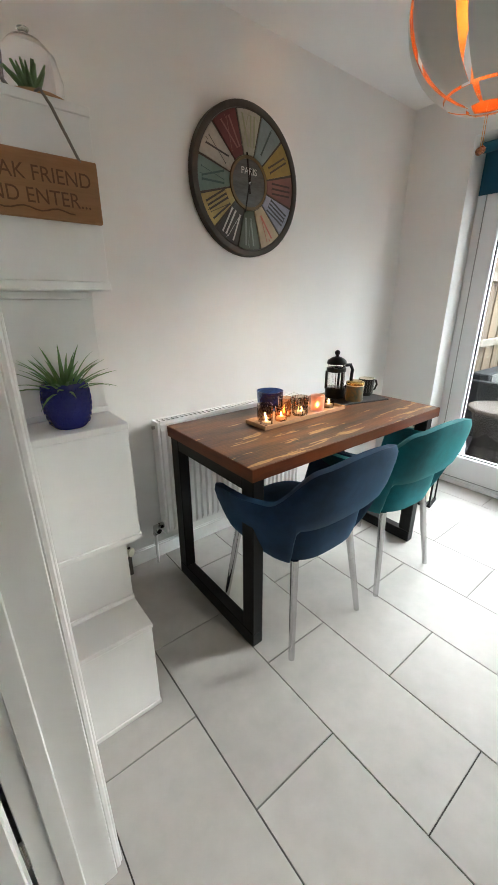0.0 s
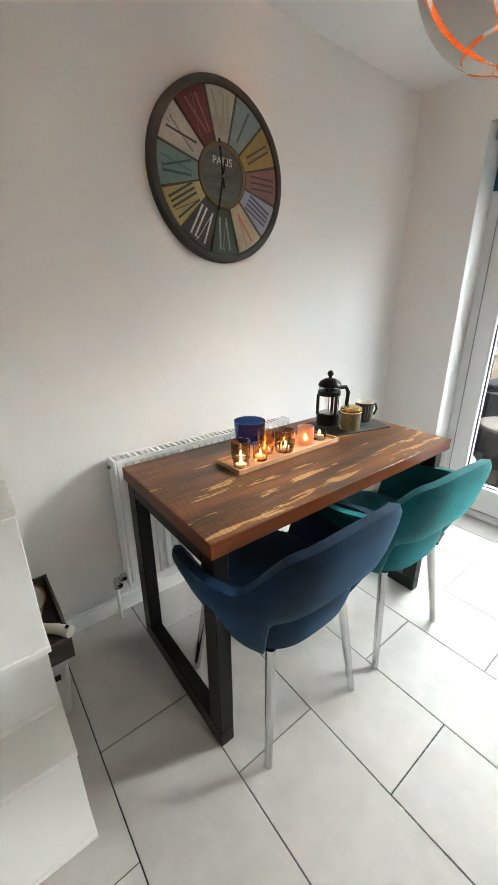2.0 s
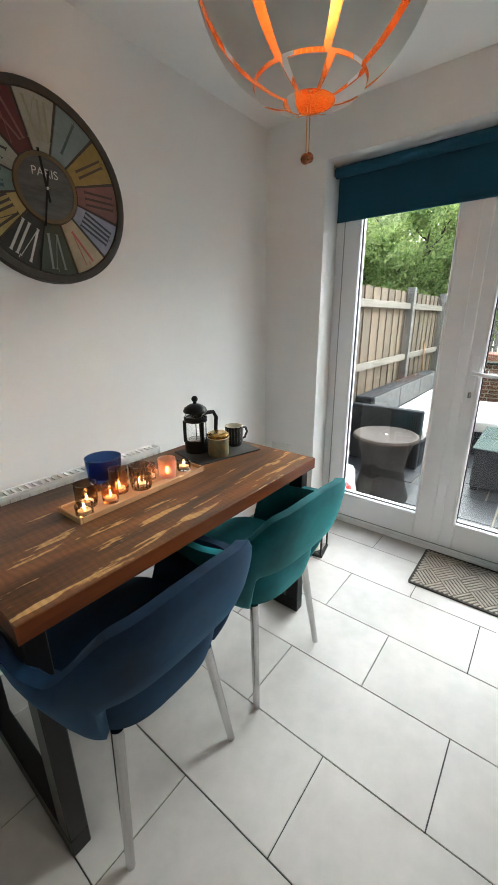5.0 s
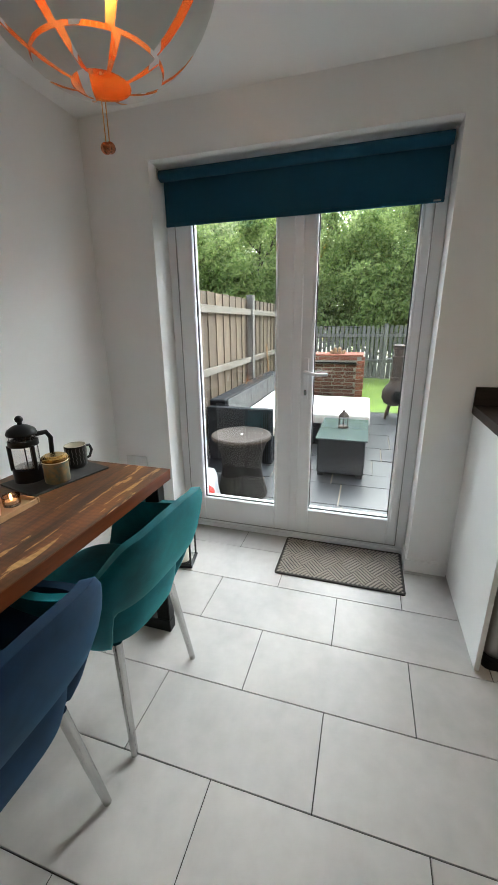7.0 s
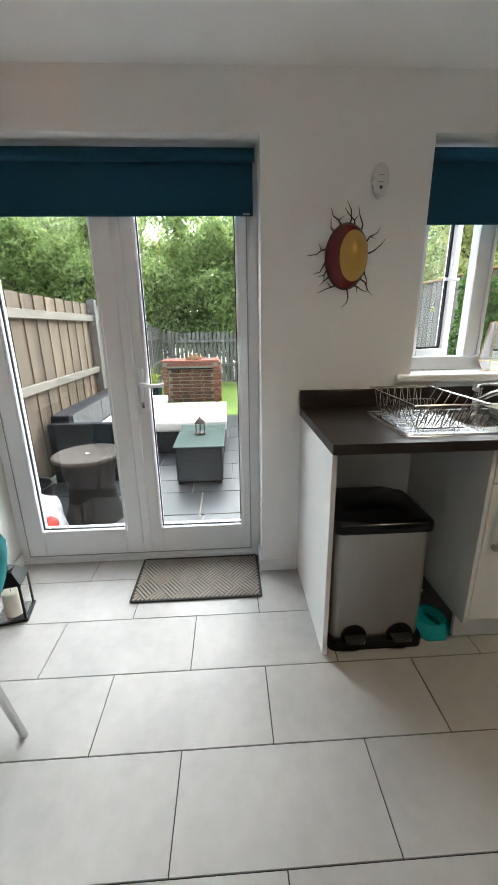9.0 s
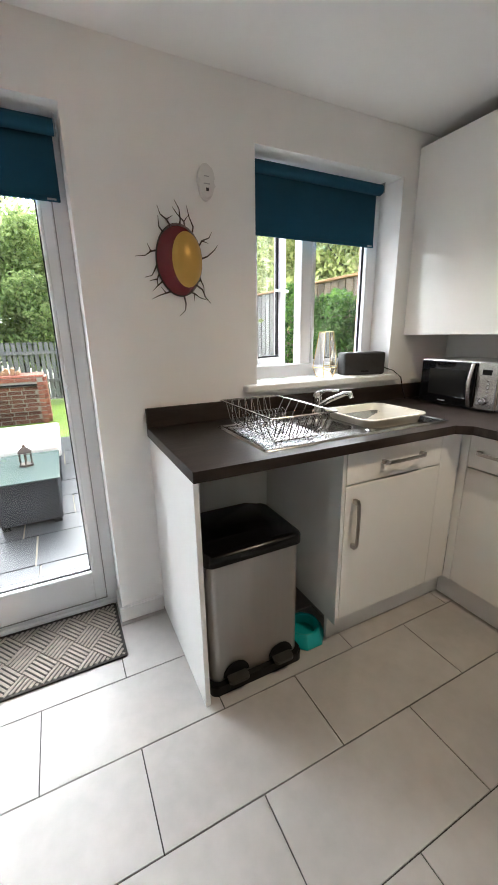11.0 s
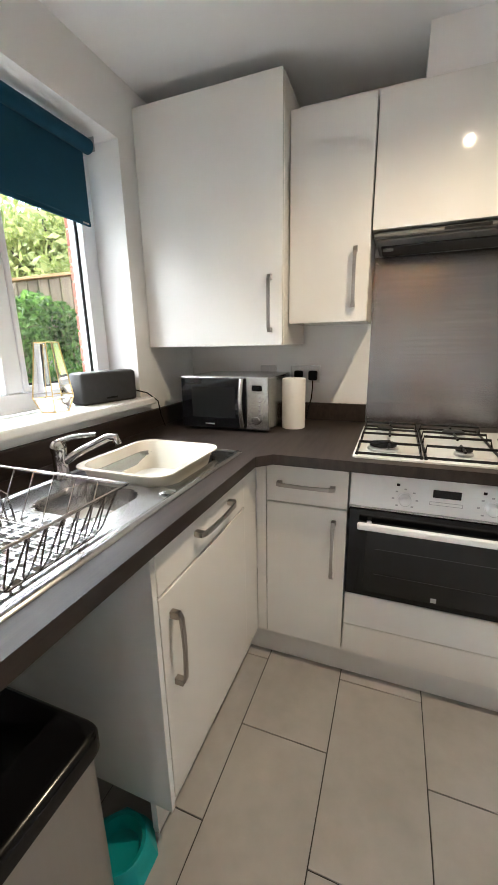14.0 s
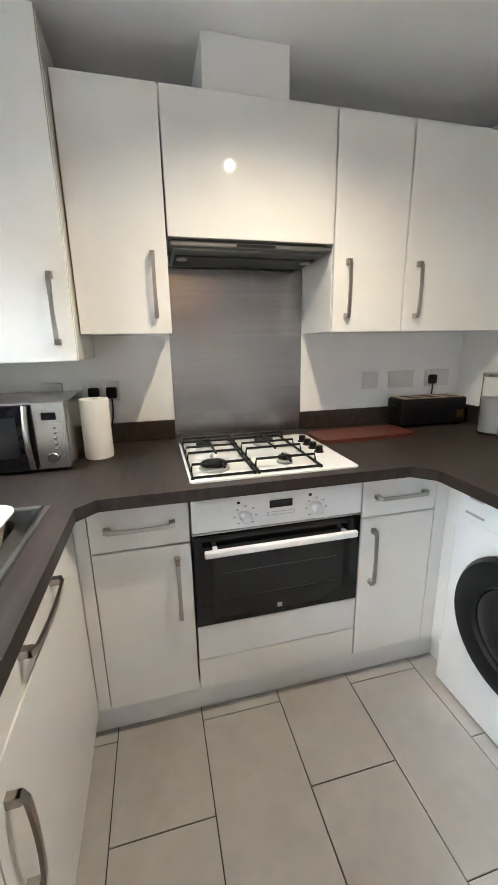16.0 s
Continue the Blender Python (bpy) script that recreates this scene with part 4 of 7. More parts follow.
# washing-up bowl
bowl = thing("washing_up_bowl", "cream plastic washing-up bowl in the sink", "bowl", (0.27, -0.31, CT - 0.05))
def tub(x0, x1, y0, y1, z0, z1, taper, r):
    bm, rings = bmesh.new(), []
    for inset, z in ((taper, z0), (0.0, z1), (-0.012, z1), (-0.012, z1 + 0.004), (0.004, z1 + 0.004), (taper + 0.004, z0 + 0.004)):
        rings.append([bm.verts.new((x, y, z)) for x, y in rounded(x0 + inset, x1 - inset, y0 + inset, y1 - inset, r)])
    for a, b in zip(rings, rings[1:]):
        for k in range(len(a)):
            bm.faces.new((a[k], a[(k + 1) % len(a)], b[(k + 1) % len(b)], b[k]))
    bm.faces.new(rings[0]), bm.faces.new(rings[-1])
    return bm
part("tub", tub(0.140, 0.445, -0.485, -0.135, CT - 0.09, CT + 0.033, 0.03, 0.06), CREAM, bowl, "", True)

# microwave
mw = thing("microwave", "silver microwave oven with black glass door", "microwave", (0.29, -1.02, CT))
MX0, MX1, MY, MZ0, MZ1 = 0.076, 0.50, -0.862, CT + 0.010, CT + 0.242
part("case", box(MX0, MX1, -1.215, MY - 0.022, MZ0, MZ1, 0.004), STEEL, mw)
fr = part("front_panel", box(MX0, MX1, MY - 0.021, MY, MZ0, MZ1, 0.004, seg=2), STEEL, mw)
dr = part("door", box(MX0 + 0.102, MX1 - 0.006, MY + 0.0002, MY + 0.010, MZ0 + 0.006, MZ1 - 0.006, 0.003), BLACK_GLASS, mw)
part("door_window", box(MX0 + 0.15, MX1 - 0.06, MY + 0.0102, MY + 0.0112, MZ0 + 0.05, MZ1 - 0.045), WINDOW_DARK, dr)
part("maker_mark", box(0.33, 0.375, MY + 0.0104, MY + 0.0112, MZ0 + 0.018, MZ0 + 0.024), GREY_PLASTIC, dr)
pts = [(MX0 + 0.118, MY + 0.012 + 0.024 * math.sin(math.pi * k / 10), MZ0 + 0.012 + 0.21 * k / 10) for k in range(11)]
part("door_handle", tube(pts, 0.010, 10), STEEL, dr, "curved silver door handle", True)
part("display", box(MX0 + 0.03, MX0 + 0.075, MY + 0.0002, MY + 0.002, MZ1 - 0.06, MZ1 - 0.035), BLACK_GLASS, fr)
for k in range(5):
    part("button", turned(lathe([(0.0055, 0), (0.0055, 0.003), (0, 0.004)], seg=12), Matrix.Translation((MX0 + 0.04, MY, MZ1 - 0.085 - 0.019 * k)) @ pose(0, 0, 0, -90)), CHROME, fr)
part("dial", turned(lathe([(0.019, 0), (0.018, 0.014), (0.015, 0.017), (0, 0.017)], seg=24), Matrix.Translation((MX0 + 0.052, MY, MZ0 + 0.045)) @ pose(0, 0, 0, -90)), CHROME, fr, "", True)
for x in (MX0 + 0.04, MX1 - 0.04):
    for y in (-1.18, -0.94):
        part("foot", lathe([(0.014, 0), (0.014, 0.012), (0, 0.012)], (x, y, CT), 10), BLACK, mw)
# kitchen roll
kr = thing("kitchen_roll", "white kitchen paper roll standing on the worktop", "kitchen roll", (0.005, -1.02, CT))
part("roll", lathe([(0.019, 0.0), (0.052, 0.0), (0.053, 0.004), (0.053, 0.223), (0.052, 0.227), (0.019, 0.227), (0.019, 0.0)], (0.005, -1.02, CT), 36), PAPER, kr, "", True)
part("core", lathe([(0.0186, 0.002), (0.0186, 0.224), (0.017, 0.224), (0.017, 0.002), (0.0186, 0.002)], (0.005, -1.02, CT), 24), material("card_tube", (0.35, 0.25, 0.16), 0.9), kr, "", True)
# chopping board
cb = thing("chopping_board", "red-brown wooden chopping board on the worktop", "chopping board", (-1.1, -0.99, CT))
part("board", turned(plate(rounded(-0.235, 0.235, -0.095, 0.095, 0.035), 0, 0.016), Matrix.Translation((-1.13, -1.015, CT + 0.0005)) @ pose(0, 0, 0, 0, 0, 2)), BOARD_RED, cb)
# toaster
ts = thing("toaster", "black long-slot toaster with brushed top", "toaster", (-1.56, -1.12, CT))
part("body", box(-1.76, -1.385, -1.205, -1.075, CT + 0.01, CT + 0.142, 0.012, seg=3), BLACK, ts, "", True)
part("top_plate", box(-1.745, -1.40, -1.195, -1.085, CT + 0.1425, CT + 0.146, 0.001), BRASS, ts, "warm brushed metal top")
for y in (-1.168, -1.12):
    part("slot", box(-1.72, -1.43, y, y + 0.022, CT + 0.1462, CT + 0.147), SEAL, ts)
part("label_plate", box(-1.74, -1.70, -1.0745, -1.0735, CT + 0.04, CT + 0.08), BRASS, ts)
part("lever", box(-1.385, -1.372, -1.15, -1.12, CT + 0.09, CT + 0.105, 0.003), BLACK, ts)
for x in (-1.73, -1.41):
    part("foot", box(x - 0.012, x + 0.012, -1.19, -1.09, CT, CT + 0.011), BLACK, ts)
# stacked glass jars at the corner
jar = thing("glass_canister", "tall clear glass canister beside the toaster", "canister", (-1.72, -0.86, CT))
part("glass", lathe([(0, 0.004), (0.055, 0.004), (0.058, 0.01), (0.058, 0.26), (0.055, 0.26), (0.055, 0.014), (0, 0.012)], (-1.70, -0.86, CT), 28), PANE, jar, "", True)
part("contents", lathe([(0, 0.015), (0.053, 0.015), (0.053, 0.17), (0, 0.17)], (-1.70, -0.86, CT), 24), GREY_PLASTIC, jar, "grey dry goods inside", True)
part("lid", lathe([(0, 0.261), (0.06, 0.261), (0.06, 0.275), (0, 0.28)], (-1.70, -0.86, CT), 28), STEEL, jar, "", True)
jr = thing("glass_jar", "small clear glass jar by the canister", "jar", (-1.66, -0.74, CT))
part("glass", lathe([(0, 0.002), (0.035, 0.002), (0.037, 0.01), (0.037, 0.07), (0.034, 0.07), (0.034, 0.012), (0, 0.01)], (-1.66, -0.74, CT), 24), PANE, jr, "", True)

# sockets and plugs
def wall_socket(x, w, z, plugs, label):
    ob = thing("wall_socket", label, "socket", (x, S_IN, z), "worktop sockets")
    part("plate", box(x - w / 2, x + w / 2, S_IN + 0.0005, S_IN + 0.009, z - 0.043, z + 0.043, 0.003, seg=2), SOCKET, ob)
    for k in (-1, 1) if w > 0.1 else (0,):
        part("rocker", box(x + k * w * 0.22 - 0.006, x + k * w * 0.22 + 0.006, S_IN + 0.009, S_IN + 0.012, z + 0.016, z + 0.034, 0.001), SOCKET, ob)
    for px in plugs:
        plug = thing("plug", "black mains plug in a wall socket", "plug", (px, S_IN + 0.0125, z - 0.005), "mains plugs")
        part("body", box(px - 0.022, px + 0.022, S_IN + 0.0125, S_IN + 0.038, z - 0.03, z + 0.018, 0.008, seg=3), BLACK, plug, "", True)
        part("cable", tube([(px, S_IN + 0.028, z - 0.028), (px, S_IN + 0.03, z - 0.07), (px + 0.005, S_IN + 0.026, z - 0.12), (px + 0.02, S_IN + 0.025, z - 0.17), (px + 0.03, S_IN + 0.025, CT + 0.009)], 0.0035, 6), BLACK, plug, "", True)


wall_socket(0.0, 0.148, 1.165, (0.03, -0.042), "white double wall socket with two plugs")
wall_socket(0.195, 0.086, 1.165, (), "white fused wall switch")
wall_socket(-1.298, 0.086, 1.163, (), "white single cooker switch plate")
wall_socket(-1.476, 0.148, 1.163, (), "white double switch plate")
wall_socket(-1.695, 0.148, 1.163, (-1.655,), "white double wall socket with a black plug")

# things on the window board
SB = WIN_Z[0] - 0.001
tr = thing("glass_terrarium", "empty brass-edged geometric glass terrarium", "terrarium", (0.715, -0.345, SB))
def facet(r0, r1, z0, z1):
    a = [(0.715 + r0 * math.cos(radians(60 * k + 15)), -0.345 + r0 * math.sin(radians(60 * k + 15)), SB + z0) for k in range(6)]
    b = [(0.715 + r1 * math.cos(radians(60 * k + 15)), -0.345 + r1 * math.sin(radians(60 * k + 15)), SB + z1) for k in range(6)]
    return a, b
sides = bmesh.new()
for r0, r1, z0, z1 in ((0.05, 0.074, 0.004, 0.055), (0.074, 0.043, 0.055, 0.242)):
    a, b = facet(r0, r1, z0, z1)
    for k in range(6):
        k2 = (k + 1) % 6
        part("edge", tube([a[k], b[k]], 0.0017, 5), BRASS, tr)
        part("edge", tube([b[k], b[k2]], 0.0017, 5), BRASS, tr)
        if z0 < 0.01:
            part("edge", tube([a[k], a[k2]], 0.0017, 5), BRASS, tr)
        sides.faces.new([sides.verts.new(p) for p in (a[k], a[k2], b[k2], b[k])])
part("glass", sides, PANE, tr)
sp = thing("speaker", "dark grey fabric shelf speaker", "speaker", (0.70, -0.60, SB))
SQ = Matrix.Translation((0.71, -0.60, SB)) @ pose(0, 0, 0, 0, 0, -14)
part("body", turned(box(-0.045, 0.045, -0.13, 0.13, 0.0005, 0.128, 0.014, seg=3), SQ), DARK_GREY, sp, "", True)
part("badge", turned(box(-0.0465, -0.0452, -0.025, 0.025, 0.018, 0.026), SQ), BLACK, sp)
part("cable", tube([(0.70, -0.70, SB + 0.03), (0.66, -0.735, SB + 0.035), (0.62, -0.765, SB + 0.02), (0.59, -0.80, SB - 0.02), (0.605, -0.84, CT + 0.06), (0.6, -0.86, CT + 0.006)], 0.003, 6), BLACK, sp, "", True)

# pedal bin
pb = thing("pedal_bin", "brushed steel twin-pedal bin with black lid", "bin", (0.24, 0.425, 0))
BX0, BX1, BY0, BY1 = 0.075, 0.375, 0.238, 0.622
def rbox(x0, x1, y0, y1, z0, z1, r, bevel=0.0):
    bm = plate(rounded(x0, x1, y0, y1, r), z0, z1)
    if bevel:
        bmesh.ops.bevel(bm, geom=[e for e in bm.edges if all(abs(v.co.z - z1) < 1e-6 for v in e.verts)], offset=bevel, segments=3, affect="EDGES")
    return bm
part("base", rbox(BX0 - 0.022, BX1, BY0 - 0.012, BY1 + 0.012, 0.0, 0.042, 0.03, 0.006), BLACK, pb, "black plastic base", True)
part("body", rbox(BX0, BX1, BY0, BY1, 0.0425, 0.548, 0.035), BIN_STEEL, pb, "", True)
lid = bmesh.new()
ring_rows = []
for inset, z in ((0.0, 0.549), (-0.012, 0.550), (-0.012, 0.580), (-0.008, 0.588), (0.004, 0.594), (0.012, 0.593), (0.09, 0.606)):
    ring_rows.append([lid.verts.new((x + max(0, inset) * 0.5, y, z)) for x, y in rounded(BX0 + inset, BX1 - inset * 0.4, BY0 + inset * 0.7, BY1 - inset * 0.7, 0.035)])
for a, b in zip(ring_rows, ring_rows[1:]):
    for k in range(len(a)):
        lid.faces.new((a[k], a[(k + 1) % len(a)], b[(k + 1) % len(a)], b[k]))
lid.faces.new(ring_rows[0]), lid.faces.new(ring_rows[-1])
part("lid", lid, material("gloss_black_plastic", (0.006, 0.006, 0.007), 0.18, vary=0.2, scale=10, spec=0.3), pb, "black domed plastic lid", True)
DARK_PEDAL = material("dark_grey_pedal", (0.07, 0.068, 0.066), 0.35, metal=0.5, vary=0.2, scale=30)
for y in (0.325, 0.525):
    arch_pts = [(y + 0.055 * math.cos(radians(a)), 0.055 + 0.055 * math.sin(radians(a))) for a in range(0, 181, 15)]
    rec = turned(plate(arch_pts, 0, 0.004), Matrix.Translation((BX0 - 0.0003, 0, 0)) @ Matrix(((0, 0, -1, 0), (1, 0, 0, 0), (0, 1, 0, 0), (0, 0, 0, 1))))
    part("pedal_recess", rec, BLACK, pb)
    part("pedal", turned(plate(rounded(-0.034, 0.02, -0.042, 0.042, 0.018), 0.05, 0.062), Matrix.Translation((BX0 - 0.012, y, 0)) @ pose(0, 0, 0, 0, 0, 0)), DARK_PEDAL, pb, "dark grey foot pedal", True)
# pet bowl
pet = thing("pet_bowl", "teal plastic pet bowl on the floor", "pet bowl", (0.16, 0.145, 0))
pet_bm = lathe([(0.095, 0.0), (0.098, 0.006), (0.078, 0.056), (0.070, 0.060), (0.060, 0.057), (0.050, 0.022), (0, 0.018)], (0.165, 0.148, 0), 32)
for v in pet_bm.verts:
    d = Vector((v.co.x - 0.165, v.co.y - 0.148, 0))
    if d.length > 0.074:
        a = math.remainder(math.atan2(d.y, d.x), radians(45))
        v.co += d * (0.94 / math.cos(a) - 1)
part("bowl", pet_bm, TEAL_PLASTIC, pet, "", True)
wb = thing("water_bottle", "dark bottle standing behind the pet bowl", "bottle", (0.30, 0.155, 0))
part("body", lathe([(0, 0), (0.032, 0), (0.034, 0.006), (0.034, 0.17), (0.015, 0.20), (0.015, 0.225), (0, 0.225)], (0.30, 0.15, 0), 20), DARK_GREY, wb, "", True)
part("band", lathe([(0.0345, 0.10), (0.0345, 0.115)], (0.30, 0.15, 0), 20), SOCKET, wb)

# spotlight on a short stem above the kitchen floor
KL = (-0.665, -0.27, 0.0)
cl = thing("ceiling_light", "small ceiling spotlight on a stem with a warm bulb", "ceiling light", (KL[0], KL[1], TOP))
part("ceiling_plate", lathe([(0.048, TOP - 0.001), (0.048, TOP - 0.012), (0.03, TOP - 0.018), (0, TOP - 0.018)], KL, 28), STEEL, cl, "", True)
part("stem", tube([(KL[0], KL[1], TOP - 0.017), (KL[0], KL[1], 2.262)], 0.006, 10), STEEL, cl, "", True)
part("shade", lathe([(0, 2.264), (0.018, 2.262), (0.032, 2.235), (0.036, 2.208), (0.034, 2.208), (0.030, 2.234), (0.016, 2.258), (0, 2.26)], KL, 28), STEEL, cl, "brushed metal spot shade", True)
part("bulb", lathe([(0, 2.212), (0.011, 2.212), (0.013, 2.222), (0.010, 2.24), (0, 2.245)], KL, 20), SPOT_GLOW, cl, "", True)

# wall ornament and sensor between doors and window
orn = thing("wall_ornament", "smooth dark red and gold oval wall ornament", "wall ornament", (E_IN, 0.48, 1.62))
OQ = Matrix.Translation((E_IN, 0.478, 1.62))
def dome_half(w, h, d, y0, y1, z0, z1, lift):
    """A patch of an oval dome that stands out from the wall."""
    bm, rows, n = bmesh.new(), [], 18
    for i in range(n + 1):
        row = []
        for j in range(n + 1):
            u, v = y0 + (y1 - y0) * i / n, z0 + (z1 - z0) * j / n
            r2 = min(1.0, u * u + v * v)
            s = 1.0 if u * u + v * v <= 1 else 1 / math.sqrt(u * u + v * v)
            row.append(bm.verts.new((-d * math.sqrt(max(0.0, 1 - r2 * 0.98)) - lift, u * s * w, v * s * h)))
        rows.append(row)
    for a, b in zip(rows, rows[1:]):
        for j in range(n):
            bm.faces.new((a[j], b[j], b[j + 1], a[j + 1]))
    return bm
part("shell", turned(dome_half(0.095, 0.135, 0.085, -1, 1, -1, 1, 0.001), OQ), CRIMSON, orn, "glossy dark red shell", True)


def dome_oval(w, h, d, cu, cv, ru, rv, lift):
    """An oval patch of the same dome, standing a little proud of it."""
    bm = bmesh.new()
    rows = []
    for i in range(1, 9):
        row = []
        for k in range(40):
            a = 2 * math.pi * k / 40
            u, v = cu + ru * i / 8 * math.cos(a), cv + rv * i / 8 * math.sin(a)
            e = max(1.0, math.hypot(u, v) / 0.97)
            u, v = u / e, v / e
            row.append(bm.verts.new((-d * math.sqrt(1 - 0.98 * (u * u + v * v)) - lift, u * w, v * h)))
        rows.append(row)
    bm.faces.new(rows[0])
    for a, b in zip(rows, rows[1:]):
        for k in range(40):
            bm.faces.new((a[k], a[(k + 1) % 40], b[(k + 1) % 40], b[k]))
    return bm


part("face_plate", turned(dome_oval(0.095, 0.135, 0.085, -0.16, -0.04, 0.70, 0.76, 0.005), OQ), GOLD_PAINT, orn, "plain gold front plate", True)
rng = random.Random(4)
for k in range(16):
    a = radians(360 * k / 16 + rng.uniform(-8, 8))
    w0, h0 = 0.088 * math.cos(a), 0.127 * math.sin(a)
    p = [Vector((-0.0015, w0, h0))]
    heading = a + rng.uniform(-0.5, 0.5)
    for s in range(rng.choice((2, 3, 3))):
        step = rng.uniform(0.026, 0.042)
        heading += rng.uniform(-0.75, 0.75)
        p.append(p[-1] + Vector((0, math.cos(heading) * step, math.sin(heading) * step)))
    part("crack", turned(tube(p, 0.0042, 5, r_end=0.001), OQ), CRACK, orn, "thin dark crack-shaped wall sticker")
    if k % 2:
        q = [p[1], p[1] + Vector((0, math.cos(heading + 1.3) * 0.03, math.sin(heading + 1.3) * 0.03))]
        part("crack", turned(tube(q, 0.0026, 5, r_end=0.0008), OQ), CRACK, orn)
part("backing", turned(lathe([(0.0, 0.0), (0.098, 0.0), (0.098, 0.003), (0, 0.003)], seg=40, scale=(1.42, 1)), OQ @ pose(0, 0, 0, 0, -90, 0)), CRACK, orn)
sn = thing("wall_sensor", "white oval wall-mounted sensor with small print", "sensor", (E_IN, 0.352, 1.915))
sens = plate([(0.036 * math.cos(radians(10 * k)) * (0.9 if math.sin(radians(10 * k)) < 0 else 1), 0.066 * math.sin(radians(10 * k))) for k in range(36)], 0, 0.022)
bmesh.ops.bevel(sens, geom=[e for e in sens.edges if all(v.co.z > 0.02 for v in e.verts)], offset=0.008, segments=3, affect="EDGES")
SM = Matrix.Translation((E_IN - 0.0005, 0.352, 1.915)) @ Matrix(((0, 0, -1, 0), (1, 0, 0, 0), (0, 1, 0, 0), (0, 0, 0, 1)))
part("case", turned(sens, SM), SOCKET, sn, "", True)
for z, w in ((0.018, 0.011), (-0.008, 0.013)):
    part("print_bar", turned(box(-w, w, z - 0.002, z + 0.002, 0.0222, 0.0226), SM), GREY_PLASTIC, sn)
part("button", turned(box(-0.008, 0.004, -0.034, -0.022, 0.0222, 0.0235, 0.001), SM), DARK_GREY, sn)

# ---- dining end ----
# table
tb = thing("dining_table", "reclaimed wood dining table on black steel frames", "table", (-0.62, 2.19, 0))
TX0, TX1, TY0, TY1, TZ = -1.218, -0.034, 1.900, 2.478, 0.748
part("tabletop", box(TX0 + 0.001, TX1 - 0.001, TY0 + 0.001, TY1 - 0.001, TZ - 0.046, TZ, 0.001), TABLE_WOOD, tb, "saw-marked dark wood top with pale worn patches")
for b in ((TX0 - 0.001, TX1 + 0.001, TY0 - 0.001, TY0 + 0.0005), (TX0 - 0.001, TX1 + 0.001, TY1 - 0.0005, TY1 + 0.001)):
    part("edge_band", box(*b, TZ - 0.045, TZ - 0.0008), TABLE_EDGE, tb, "reddish sawn table edge")
for b in ((TX0 - 0.001, TX0 + 0.0005), (TX1 - 0.0005, TX1 + 0.001)):
    part("edge_band", box(*b, TY0 + 0.001, TY1 - 0.001, TZ - 0.045, TZ - 0.0008), TABLE_EDGE, tb, "reddish sawn table edge")
for x in (-1.188, -0.105):
    for y in (1.905, 2.405):
        part("leg", box(x - 0.024, x + 0.024, y, y + 0.062, 0.062, TZ - 0.047, 0.003), BLACK_METAL, tb)
    part("foot_bar", box(x - 0.024, x + 0.024, 1.905, 2.467, 0.0, 0.061, 0.003), BLACK_METAL, tb)
    part("top_bar", box(x - 0.0235, x + 0.0235, 1.9675, 2.4045, TZ - 0.095, TZ - 0.047, 0.002), BLACK_METAL, tb)

